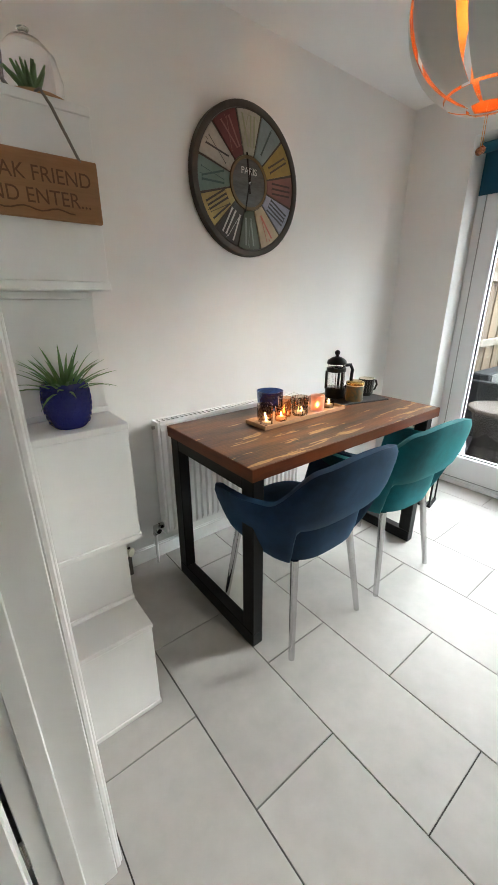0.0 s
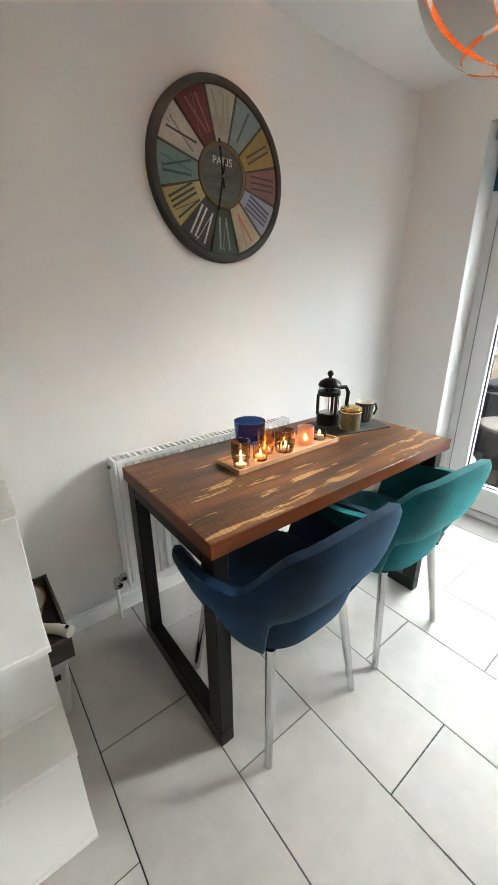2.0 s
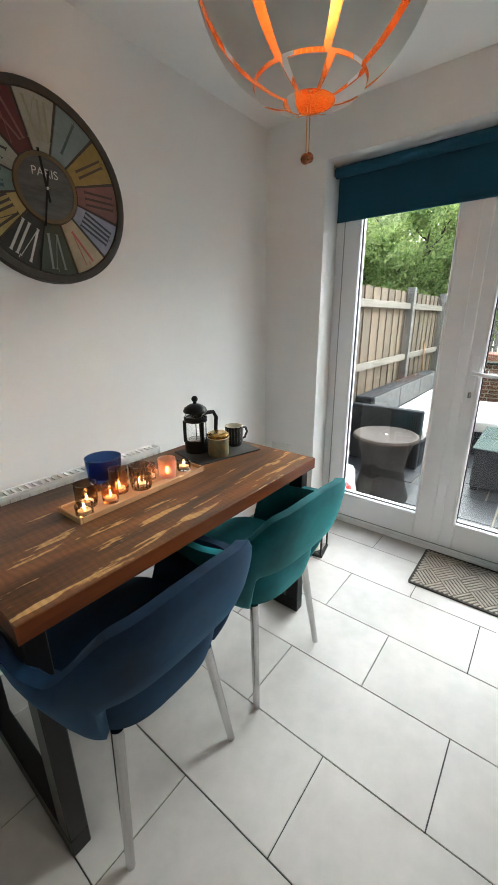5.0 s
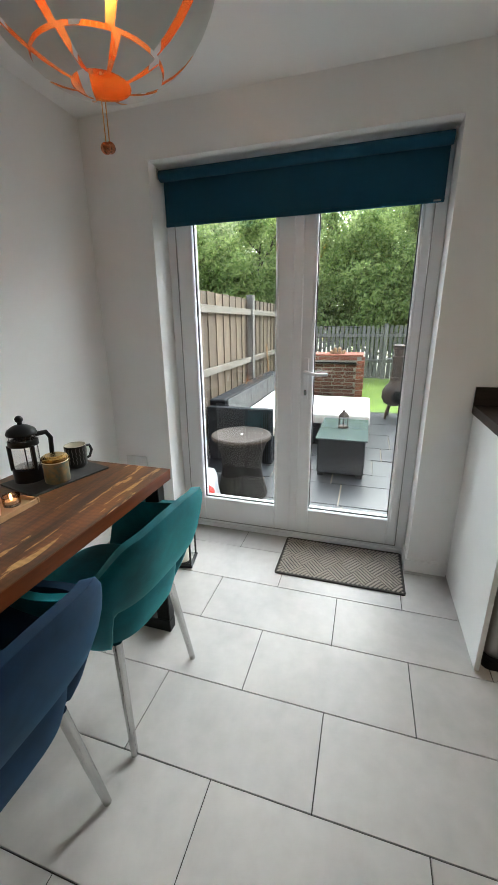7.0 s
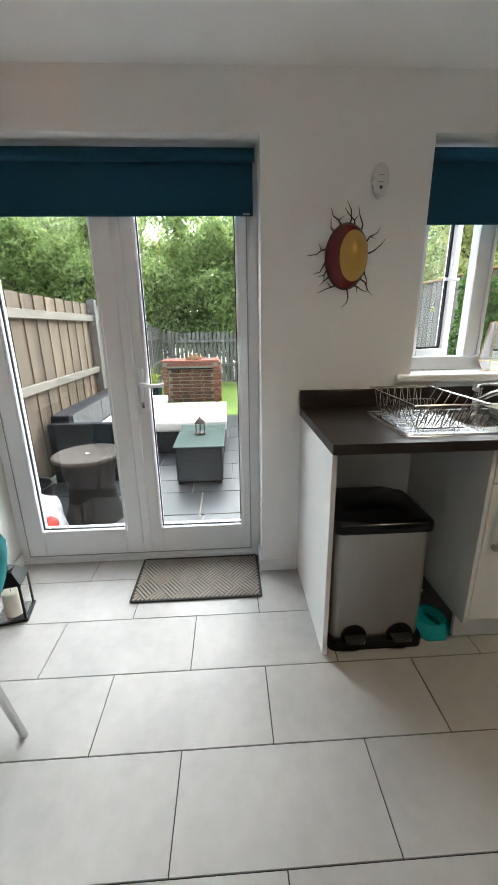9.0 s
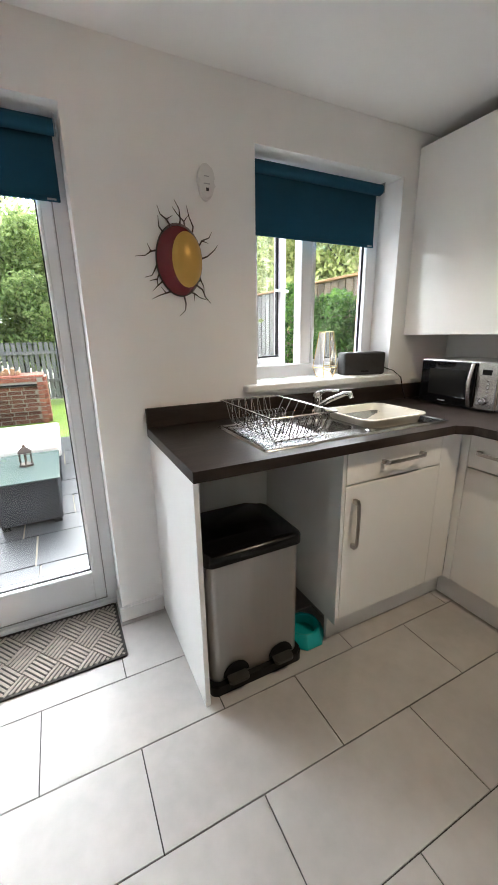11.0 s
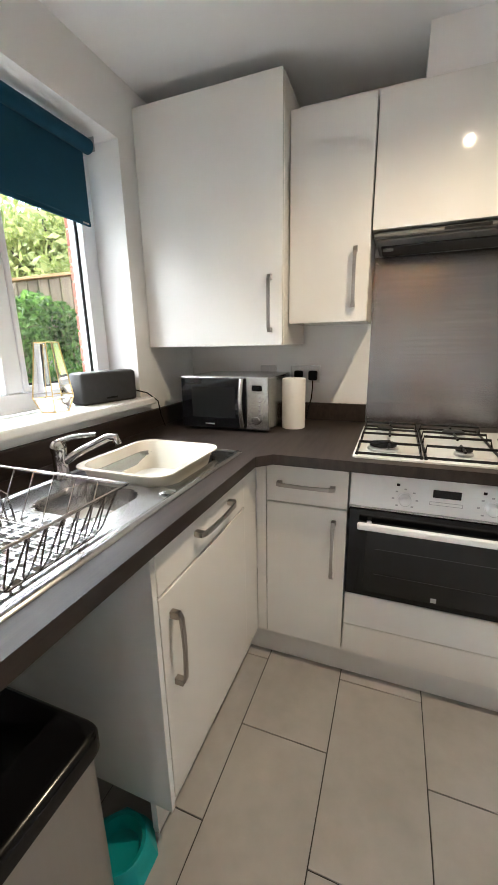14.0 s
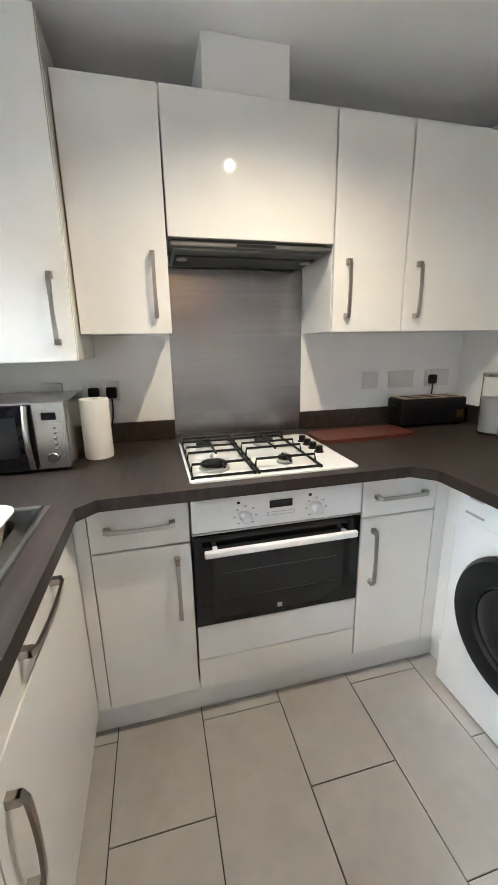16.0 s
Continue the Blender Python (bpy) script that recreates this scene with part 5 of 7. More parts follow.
# chairs: an upholstered bucket with a wrapped back, open between back and seat
def tub_chair(label, mat, m):
    ob = thing("dining_chair", label, "chair", (0, 0, 0), "chairs at the table")

    def smooth01(e):
        e = min(max(e, 0), 1)
        return e * e * (3 - 2 * e)

    def spot(phi, z, off, e=0.62):
        """A place on the shell: phi 0 is the middle of the back. The plan is a rounded square that flares upwards."""
        s, c = math.sin(phi), math.cos(phi)
        wide = 0.195 + 0.40 * max(0.0, min(z, 0.64) - 0.40)
        deep = (0.205 + 0.235 * max(0.0, z - 0.40)) if c > 0 else 0.235
        x = (wide + off) * math.copysign(abs(s) ** e, s)
        y = -(deep + off) * math.copysign(abs(c) ** e, c)
        return Vector((x, y, z))

    n, k_side = 64, 16
    bm, rings = bmesh.new(), []
    reach = 118
    for i in range(n + 1):
        phi = radians(-reach + 2 * reach * i / n)
        f = math.degrees(abs(phi))
        top = 0.802 - 0.022 * smooth01(f / 30) - 0.125 * smooth01((f - 26) / 40) - 0.03 * smooth01((f - 66) / 40)
        low = 0.560 - 0.165 * smooth01((f - 38) / 14) + 0.012 * smooth01((f - 92) / 24)
        end = smooth01((reach - f) / 13)
        mid, half = (top + low) / 2, (top - low) / 2 * (0.84 + 0.16 * end)
        ring_pts = []
        for j in range(k_side):
            a = 2 * math.pi * j / k_side
            zz = mid + half * max(-1, min(1, 1.10 * math.sin(a)))
            th = 0.029 * (0.62 + 0.38 * end) * max(-1, min(1, 1.25 * math.cos(a)))
            ring_pts.append(bm.verts.new(spot(phi, zz, th)))
        rings.append(ring_pts)
    for a, b in zip(rings, rings[1:]):
        for j in range(k_side):
            bm.faces.new((a[j], a[(j + 1) % k_side], b[(j + 1) % k_side], b[j]))
    bm.faces.new(rings[0]), bm.faces.new(rings[-1][::-1])
    part("backrest", bm, mat, ob, "", True)
    # inset lower seat box, seen through the opening at the back
    n = 48
    bm, rings = bmesh.new(), []
    for off, z in ((-0.09, 0.384), (-0.03, 0.386), (-0.004, 0.396), (-0.002, 0.44), (-0.012, 0.50), (-0.03, 0.545), (-0.045, 0.55), (-0.055, 0.53), (-0.06, 0.48)):
        ring_pts = []
        for i in range(n):
            phi = 2 * math.pi * i / n
            f = abs(math.degrees(math.remainder(phi, 2 * math.pi)))
            drop = max(0.0, z - 0.455) * smooth01((f - 70) / 40)
            p = spot(phi, z, off)
            ring_pts.append(bm.verts.new((p.x, p.y, z - drop)))
        rings.append(ring_pts)
    for a, b in zip(rings, rings[1:]):
        for j in range(n):
            bm.faces.new((a[j], a[(j + 1) % n], b[(j + 1) % n], b[j]))
    bm.faces.new(rings[0]), bm.faces.new(rings[-1])
    part("seat_shell", bm, mat, ob, "", True)
    bm, rings = bmesh.new(), []
    for off, z in ((-0.03, 0.43), (-0.018, 0.455), (-0.022, 0.476), (-0.05, 0.487), (-0.12, 0.491), (-0.19, 0.492)):
        rings.append([bm.verts.new((*spot(2 * math.pi * i / n, 0.46, off)[:2], z)) for i in range(n)])
    for a, b in zip(rings, rings[1:]):
        for j in range(n):
            bm.faces.new((a[j], a[(j + 1) % n], b[(j + 1) % n], b[j]))
    bm.faces.new(rings[-1]), bm.faces.new(rings[0])
    part("seat_cushion", bm, mat, ob, "", True)
    for sx in (-1, 1):
        for y0, y1 in ((-0.158, -0.207), (0.16, 0.207)):
            part("leg", tube([(sx * 0.150, y0, 0.392), (sx * 0.194, y1, 0.0)], 0.0155, 14, r_end=0.0115), CHROME, ob, "round tapered chrome leg", True)
    ob.matrix_world = m
    return ob


tub_chair("navy blue velvet tub chair with open lower back", NAVY, pose(-0.937, 1.986, 0, 0, 0, 0))
tub_chair("teal velvet tub chair with open lower back", TEAL, pose(-0.405, 1.972, 0, 0, 0, -3))

# radiator
rd = thing("radiator", "white ribbed panel radiator on the wall", "radiator", (-0.77, N_IN, 0.16))
RX_0, RX_1, RZ0, RZ1, RY = -1.222, -0.312, 0.155, 0.738, 2.585
bm = bmesh.new()
count = 27
prof = []
for k in range(count):
    x = RX_0 + 0.012 + (RX_1 - RX_0 - 0.024) * k / count
    w = (RX_1 - RX_0 - 0.024) / count
    prof += [(x, RY), (x + 0.18 * w, RY - 0.012), (x + 0.62 * w, RY - 0.012), (x + 0.80 * w, RY)]
prof.append((RX_1 - 0.012, RY))
rows = [[bm.verts.new((x, y if 0 < r < 3 else RY, z)) for x, y in prof] for r, z in enumerate((RZ0 + 0.004, RZ0 + 0.03, RZ1 - 0.045, RZ1 - 0.02))]
for a, b in zip(rows, rows[1:]):
    for k in range(len(prof) - 1):
        bm.faces.new((a[k], a[k + 1], b[k + 1], b[k]))
part("front_panel", bm, GLOSS_WHITE, rd)
part("back_panel", box(RX_0 + 0.012, RX_1 - 0.012, RY + 0.035, RY + 0.04, RZ0 + 0.005, RZ1 - 0.02), GLOSS_WHITE, rd)
for x in (RX_0, RX_1 - 0.012):
    part("side_cover", box(x, x + 0.012, RY - 0.013, RY + 0.05, RZ0, RZ1, 0.004, seg=2), GLOSS_WHITE, rd)
for y in (RY - 0.013, RY + 0.044):
    part("top_rail", box(RX_0 + 0.0125, RX_1 - 0.0125, y, y + 0.006, RZ1 - 0.018, RZ1, 0.002), GLOSS_WHITE, rd)
for k in range(36):
    x = RX_0 + 0.03 + (RX_1 - RX_0 - 0.06) * k / 35
    part("grille_bar", box(x - 0.005, x + 0.005, RY - 0.0065, RY + 0.0435, RZ1 - 0.010, RZ1 - 0.004), GLOSS_WHITE, rd)
part("bracket", box(RX_0 + 0.1, RX_0 + 0.14, RY + 0.0405, N_IN - 0.0005, 0.3, 0.6), GLOSS_WHITE, rd)
part("bracket", box(RX_1 - 0.14, RX_1 - 0.1, RY + 0.0405, N_IN - 0.0005, 0.3, 0.6), GLOSS_WHITE, rd)
part("air_plug", turned(lathe([(0.008, 0), (0.008, 0.012), (0, 0.012)], seg=12), Matrix.Translation((RX_0, RY + 0.018, RZ1 - 0.03)) @ pose(0, 0, 0, 0, -90)), CHROME, rd)
vv = thing("radiator_valve", "chrome angled radiator valve with pipe", "valve", (RX_0 - 0.04, RY + 0.02, 0))
part("pipe", tube([(RX_0 - 0.045, RY + 0.02, 0), (RX_0 - 0.045, RY + 0.02, 0.175)], 0.0075, 10), GLOSS_WHITE, vv, "white painted pipe", True)
part("body", tube([(RX_0 - 0.045, RY + 0.02, 0.16), (RX_0 - 0.045, RY + 0.02, 0.2), (RX_0, RY + 0.02, 0.2)], 0.013, 12), CHROME, vv, "", True)
part("cap", turned(lathe([(0.017, 0), (0.017, 0.03), (0.012, 0.036), (0, 0.036)], seg=16), Matrix.Translation((RX_0 - 0.045, RY + 0.008, 0.2)) @ pose(0, 0, 0, 90)), CHROME, vv, "", True)
part("nut", turned(lathe([(0.017, 0), (0.017, 0.02)], seg=6), Matrix.Translation((RX_0 - 0.022, RY + 0.02, 0.2)) @ pose(0, 0, 0, 0, 90)), CHROME, vv)

# clock
ck = thing("wall_clock", "large round vintage wall clock with coloured wedge panels", "clock", (-0.654, N_IN, 1.7345))
CQ = Matrix.Translation((-0.654, N_IN - 0.0005, 1.7345)) @ pose(0, 0, 0, 90, 0, 0)
R = 0.293
part("back", turned(lathe([(0, 0), (R, 0), (R, 0.022), (0, 0.022)], seg=72), CQ), material("clock_brown", (0.05, 0.04, 0.032), 0.6, vary=0.3, scale=12), ck)
CLOCK_RIM = material("clock_rim", (0.055, 0.048, 0.042), 0.45, vary=0.4, scale=20)
part("rim", turned(lathe([(R - 0.026, 0.022), (R - 0.024, 0.030), (R - 0.012, 0.034), (R + 0.001, 0.030), (R + 0.003, 0.0), (R - 0.026, 0.0)], seg=72), CQ), CLOCK_RIM, ck, "dark aged metal rim", True)
WEDGES = (("cream", (0.42, 0.40, 0.33)), ("pale_blue", (0.20, 0.26, 0.27)), ("ochre", (0.31, 0.22, 0.055)), ("rose", (0.20, 0.085, 0.075)),
          ("lilac", (0.29, 0.31, 0.41)), ("sand", (0.43, 0.35, 0.23)), ("bottle_green", (0.045, 0.065, 0.04)), ("charcoal", (0.03, 0.028, 0.027)),
          ("straw", (0.44, 0.34, 0.12)), ("sea_green", (0.16, 0.24, 0.215)), ("bone", (0.47, 0.43, 0.36)), ("maroon", (0.12, 0.022, 0.024)))
INK = (((0.27, 0.28, 0.18),) + ((0.045, 0.075, 0.075),) + ((0.06, 0.045, 0.03),) + ((0.05, 0.03, 0.028),) + ((0.03, 0.035, 0.045),) + ((0.35, 0.07, 0.05),)
       + ((0.24, 0.27, 0.25),) + ((0.55, 0.53, 0.50),) + ((0.04, 0.035, 0.03),) + ((0.03, 0.075, 0.07),) + ((0.035, 0.03, 0.03),) + ((0.24, 0.10, 0.09),))
NUMERALS = ("XII", "I", "II", "III", "IIII", "V", "VI", "VII", "VIII", "IX", "X", "XI")


def roman(c, half):
    """One tall roman numeral of thick and thin strokes, with short serifs, centred on the origin."""
    strokes = {"I": ((0, 0, 0.0038),), "V": ((-half, 0, 0.0036), (half, 0, 0.0012)), "X": ((-half, half, 0.0036), (half, -half, 0.0012))}[c]
    h, bm = 0.055, bmesh.new()
    for top, low, w in strokes:
        plate([(low - w, -h), (low + w, -h), (top + w, h), (top - w, h)], 0, 0.0006, bm)
        for x, y in ((top, h), (low, -h)):
            plate([(x - w - 0.002, y - 0.0012), (x + w + 0.002, y - 0.0012), (x + w + 0.002, y + 0.0012), (x - w - 0.002, y + 0.0012)], 0.0001, 0.0007, bm)
    return bm


for k in range(12):
    mid = radians(90 - 30 * k)
    r0, r1, pts = 0.108, R - 0.028, []
    for a, r in [(mid + radians(13.9 - 27.8 * j / 6), r1) for j in range(7)] + [(mid + radians(-13.2 + 26.4 * j / 4), r0) for j in range(5)]:
        pts.append((r * math.cos(a), r * math.sin(a)))
    name, color = WEDGES[k]
    paint = material("clock_" + name, color, 0.5, vary=0.38, scale=9, bump=0.1, bump_scale=60)
    w = part("wedge", turned(plate(pts, 0.0222, 0.0262), CQ), paint, ck, "worn painted wedge")
    ink = material("clock_ink_" + name, INK[k], 0.6)
    NQ = CQ @ Matrix.Translation((0.192 * math.cos(mid), 0.192 * math.sin(mid), 0.0262)) @ pose(0, 0, 0, 0, 0, -30 * k)
    step = 0.0165 if len(NUMERALS[k]) > 3 else 0.020
    widths = [{"I": 1.0, "V": 1.9, "X": 1.9}[c] for c in NUMERALS[k]]
    at = -sum(widths) * step / 2
    for c, wide in zip(NUMERALS[k], widths):
        part("numeral", turned(roman(c, wide * step * 0.42), NQ @ Matrix.Translation((at + wide * step / 2, 0, 0))), ink, w)
        at += wide * step
    part("tick", turned(box(-0.001, 0.001, r1 - 0.022, r1 - 0.008, 0.0263, 0.0267), CQ @ pose(0, 0, 0, 0, 0, -30 * k)), ink, w)
part("hub_ring", turned(lathe([(0.092, 0.022), (0.092, 0.029), (0.104, 0.029), (0.106, 0.022)], seg=48), CQ), material("clock_bronze", (0.16, 0.11, 0.05), 0.5, vary=0.4, scale=14), ck, "", True)
part("hub", turned(lathe([(0, 0.0265), (0.092, 0.0265), (0.092, 0.022)], seg=48), CQ), material("clock_slate", (0.04, 0.042, 0.04), 0.5, second=(0.10, 0.11, 0.105), scale=7, stretch=(1, 1, 5)), ck)
part("word", letters("PARIS", 0.036, CQ @ Matrix.Translation((0, 0.045, 0.0268)), 0.0003), material("clock_white", (0.6, 0.6, 0.57), 0.6), ck, "white word PARIS")
part("hour_hand", turned(box(-0.004, 0.004, -0.04, 0.115, 0.0275, 0.0285), CQ @ pose(0, 0, 0, 0, 0, 6)), BLACK, ck)
part("minute_hand", turned(box(-0.003, 0.003, -0.055, 0.118, 0.0288, 0.0298), CQ @ pose(0, 0, 0, 0, 0, 168)), BLACK, ck)
part("hand_pin", turned(lathe([(0.006, 0.0298), (0.005, 0.034), (0, 0.035)], seg=14), CQ), CHROME, ck)

# pendant lamp: white outer leaves over a copper inside
PC = Vector((-0.537, 1.690, 1.984))
PR = 0.236
pd = thing("pendant_lamp", "white globe pendant lamp with copper inside, petals part open", "pendant lamp", (PC.x, PC.y, TOP))
def leaf_shell(a0, a1, t0, t1, r, thick, n=7, m=16):
    """A strip of a ball between two meridians, with thickness. Angles in degrees, t from the lowest point."""
    bm = bmesh.new()
    inner, outer = [], []
    for i in range(m + 1):
        t = radians(t0 + (t1 - t0) * i / m)
        ri, ro = [], []
        for j in range(n + 1):
            a = radians(a0 + (a1 - a0) * j / n)
            d = Vector((math.sin(t) * math.cos(a), math.sin(t) * math.sin(a), -math.cos(t)))
            ri.append(bm.verts.new(PC + d * r)), ro.append(bm.verts.new(PC + d * (r + thick)))
        inner.append(ri), outer.append(ro)
    return bm, inner, outer
def gore(a0, a1, t0, t1, r, name, label):
    bm, inner, outer = leaf_shell(a0, a1, t0, t1, r, 0.0025)
    for g in (inner, outer):
        for p, q in zip(g, g[1:]):
            for j in range(len(p) - 1):
                bm.faces.new((p[j], p[j + 1], q[j + 1], q[j]))
    for p, q in ((inner[0], outer[0]), (inner[-1], outer[-1])):
        for j in range(len(p) - 1):
            bm.faces.new((p[j], p[j + 1], q[j + 1], q[j]))
    for col in (0, -1):
        for i in range(len(inner) - 1):
            bm.faces.new((inner[i][col], inner[i + 1][col], outer[i + 1][col], outer[i][col]))
    ob = part(name, bm, SHADE_WHITE, pd, label, True)
    # the inner skin is copper-coloured
    ob.data.materials.append(COPPER)
    for poly in ob.data.polygons:
        c = poly.center + ORIGIN[ob] - PC
        if poly.normal.dot(c.normalized()) < 0.5:
            poly.material_index = 1
    return ob
for k in range(8):
    gore(45 * k + 3.5, 45 * k + 41.5, 30, 152, PR, "outer_petal", "white outer petal")
    gore(45 * k + 9, 45 * k + 46, 13, 28.5, PR + 0.004, "lower_petal", "white lower petal with copper back")
part("bottom_cup", lathe([(0.0, -PR + 0.032), (0.034, -PR + 0.03), (0.038, -PR + 0.036), (0.030, -PR + 0.085), (0.028, -PR + 0.085), (0.034, -PR + 0.038), (0, -PR + 0.036)], PC, 24), COPPER, pd, "copper cup at the bottom", True)
part("core", lathe([(0.0, -0.075), (0.03, -0.07), (0.048, -0.03), (0.05, 0.0), (0.04, 0.04), (0.02, 0.065), (0.018, 0.10)], PC, 24), BULB, pd, "glowing warm bulb", True)
part("rod", tube([PC + Vector((0, 0, -PR + 0.02)), PC + Vector((0, 0, -0.08))], 0.006, 8), COPPER, pd)
part("socket", lathe([(0, 0.10), (0.022, 0.10), (0.022, 0.17), (0, 0.17)], PC, 16), SHADE_WHITE, pd, "", True)
part("ceiling_cup", lathe([(0.06, TOP - 0.001 - PC.z), (0.06, TOP - 0.02 - PC.z), (0.02, TOP - 0.035 - PC.z), (0, TOP - 0.035 - PC.z)], PC, 28), SHADE_WHITE, pd, "", True)
part("cord", tube([PC + Vector((0, 0, 0.17)), PC + Vector((0, 0, TOP - 0.03 - PC.z))], 0.004, 8), SHADE_WHITE, pd)
for dx, dz in ((-0.006, 1.645), (0.006, 1.651)):
    part("pull_cord", tube([(PC.x + dx, PC.y, 1.79), (PC.x + dx, PC.y, dz)], 0.0011, 5), COPPER, pd)
    part("pull_ball", lathe([(0.0105 * math.sin(math.pi * k / 10), dz - 0.0105 * math.cos(math.pi * k / 10)) for k in range(11)], (PC.x + dx * 1.2, PC.y, 0), 20), DULL_COPPER, pd, "copper pull ball", True)

# tray with tealights
ty = thing("candle_tray", "long pale wooden tray on the table", "tray", (-0.705, 2.225, TZ))
TQ = Matrix.Translation((-0.682, 2.233, TZ + 0.0005)) @ pose(0, 0, 0, 0, 0, 1)
part("base", turned(box(-0.25, 0.25, -0.057, 0.057, 0, 0.006, 0.001), TQ), PALE_WOOD, ty)
for b in ((-0.25, 0.25, -0.065, -0.0575), (-0.25, 0.25, 0.0575, 0.065), (-0.258, -0.2505, -0.065, 0.065), (0.2505, 0.258, -0.065, 0.065)):
    part("edge", turned(box(*b, 0, 0.018, 0.0015), TQ), PALE_WOOD, ty)
TT = TZ + 0.0066
def tealight(x, y, r, h, mat, label, ribs=0, top=1.0):
    at = TQ @ Vector((x, y, 0))
    ob = thing("tealight_holder", label, "candle holder", (at.x, at.y, TT), "lit tealights on the tray")
    seg = max(28, ribs * 2)
    bm = lathe([(0, 0.0), (r * 0.92, 0.0), (r * top * 0.97, h * 0.2), (r * top, h), (r * top - 0.003, h), (r * 0.9, 0.008), (0, 0.008)], (at.x, at.y, TT), seg)
    if ribs:
        for i, v in enumerate(bm.verts):
            d = Vector((v.co.x - at.x, v.co.y - at.y, 0))
            if d.length > r * 0.9 and v.co.z > TT + 0.008:
                v.co += d.normalized() * (0.0022 if i % 2 else -0.001)
    part("glass", bm, mat, ob, "", True).visible_shadow = False
    part("wax", lathe([(0, 0.0085), (min(r * 0.8, 0.019), 0.0085), (min(r * 0.8, 0.019), 0.018), (0, 0.018)], (at.x, at.y, TT), 20), WAX, ob, "", True)
    part("flame", lathe([(0, 0.018), (0.0035, 0.022), (0.0042, 0.027), (0.002, 0.036), (0, 0.042)], (at.x, at.y, TT), 12), FLAME, ob, "small candle flame", True)
tealight(-0.222, -0.028, 0.027, 0.035, SMOKE_GLASS, "low dark smoked glass tealight holder")
tealight(-0.182, 0.026, 0.033, 0.075, SMOKE_GLASS, "tall smoked glass tealight holder", top=1.05)
tealight(-0.122, -0.012, 0.027, 0.06, AMBER_GLASS, "clear amber glass tealight holder")
tealight(-0.062, 0.028, 0.031, 0.085, AMBER_GLASS, "tall dimpled amber glass tealight holder", top=1.02)
tealight(0.005, -0.004, 0.036, 0.085, SMOKE_GLASS, "ribbed smoked glass tealight holder", ribs=18)
tealight(0.070, 0.034, 0.024, 0.06, SMOKE_GLASS, "small round smoked glass tealight holder")
tealight(0.125, -0.002, 0.033, 0.072, PINK_GLASS, "frosted pink glass tealight holder")
tealight(0.208, -0.002, 0.027, 0.034, SMOKE_GLASS, "low brown glass tealight holder")
bl = thing("blue_bowl", "deep blue glass bowl on the table", "bowl", (-0.715, 2.395, TZ))
part("glass", lathe([(0, 0.004), (0.045, 0.004), (0.058, 0.02), (0.064, 0.095), (0.061, 0.095), (0.055, 0.025), (0, 0.014)], (-0.715, 2.395, TZ), 36), BLUE_GLASS, bl, "", True)

# slate with coffee things
sl = thing("slate_board", "black slate board on the table", "slate board", (-0.225, 2.285, TZ))
part("slab", turned(box(-0.16, 0.16, -0.105, 0.105, 0.0003, 0.0075, 0.0015), Matrix.Translation((-0.225, 2.285, TZ)) @ pose(0, 0, 0, 0, 0, -14)), SLATE, sl)
SLZ = TZ + 0.0076
cf = thing("cafetiere", "black and clear glass french press coffee maker", "cafetiere", (-0.285, 2.355, SLZ))
CX, CY = -0.285, 2.355
part("beaker", lathe([(0, 0.006), (0.045, 0.006), (0.046, 0.012), (0.046, 0.175), (0.043, 0.175), (0.043, 0.014), (0, 0.012)], (CX, CY, SLZ), 36), PANE, cf, "clear glass beaker", True)
part("base_cup", lathe([(0, 0.0), (0.052, 0.0), (0.052, 0.05), (0.0475, 0.052), (0.0475, 0.005), (0, 0.005)], (CX, CY, SLZ), 36), BLACK, cf, "", True)
part("collar", lathe([(0.0472, 0.135), (0.051, 0.137), (0.051, 0.155), (0.0472, 0.157)], (CX, CY, SLZ), 36), BLACK, cf, "", True)
for a in (20, 140, 260):
    c, s = math.cos(radians(a)), math.sin(radians(a))
    part("strut", tube([(CX + 0.0495 * c, CY + 0.0495 * s, SLZ + 0.045), (CX + 0.0495 * c, CY + 0.0495 * s, SLZ + 0.14)], 0.007, 8), BLACK, cf, "", True)
part("lid", lathe([(0.0, 0.176), (0.05, 0.176), (0.052, 0.182), (0.046, 0.196), (0.024, 0.210), (0.008, 0.214), (0.008, 0.222)], (CX, CY, SLZ), 36), BLACK, cf, "black domed lid", True)
part("knob", lathe([(0.014 * math.sin(math.pi * k / 8), 0.233 - 0.014 * math.cos(math.pi * k / 8)) for k in range(9)], (CX, CY, SLZ), 18), BLACK, cf, "", True)
part("plunger", lathe([(0.0025, 0.05), (0.0025, 0.21)], (CX, CY, SLZ), 8), CHROME, cf)
part("filter", lathe([(0, 0.052), (0.042, 0.052), (0.042, 0.058), (0, 0.06)], (CX, CY, SLZ), 24), STEEL, cf)
part("handle", tube([(CX + 0.045, CY - 0.012, SLZ + 0.165), (CX + 0.085, CY - 0.025, SLZ + 0.165), (CX + 0.098, CY - 0.03, SLZ + 0.14), (CX + 0.094, CY - 0.028, SLZ + 0.07), (CX + 0.06, CY - 0.018, SLZ + 0.045)], 0.009, 10), BLACK, cf, "", True)
cj = thing("clip_jar", "patterned glass clip jar with gold lid", "jar", (-0.268, 2.24, SLZ))
JX, JY = -0.268, 2.240
part("jar", lathe([(0, 0), (0.042, 0), (0.044, 0.006), (0.044, 0.075), (0.04, 0.08), (0, 0.08)], (JX, JY, SLZ), 32), material("jar_print", (0.06, 0.11, 0.085), 0.3, second=(0.26, 0.15, 0.05), scale=55), cj, "dark teal and copper floral print", True)
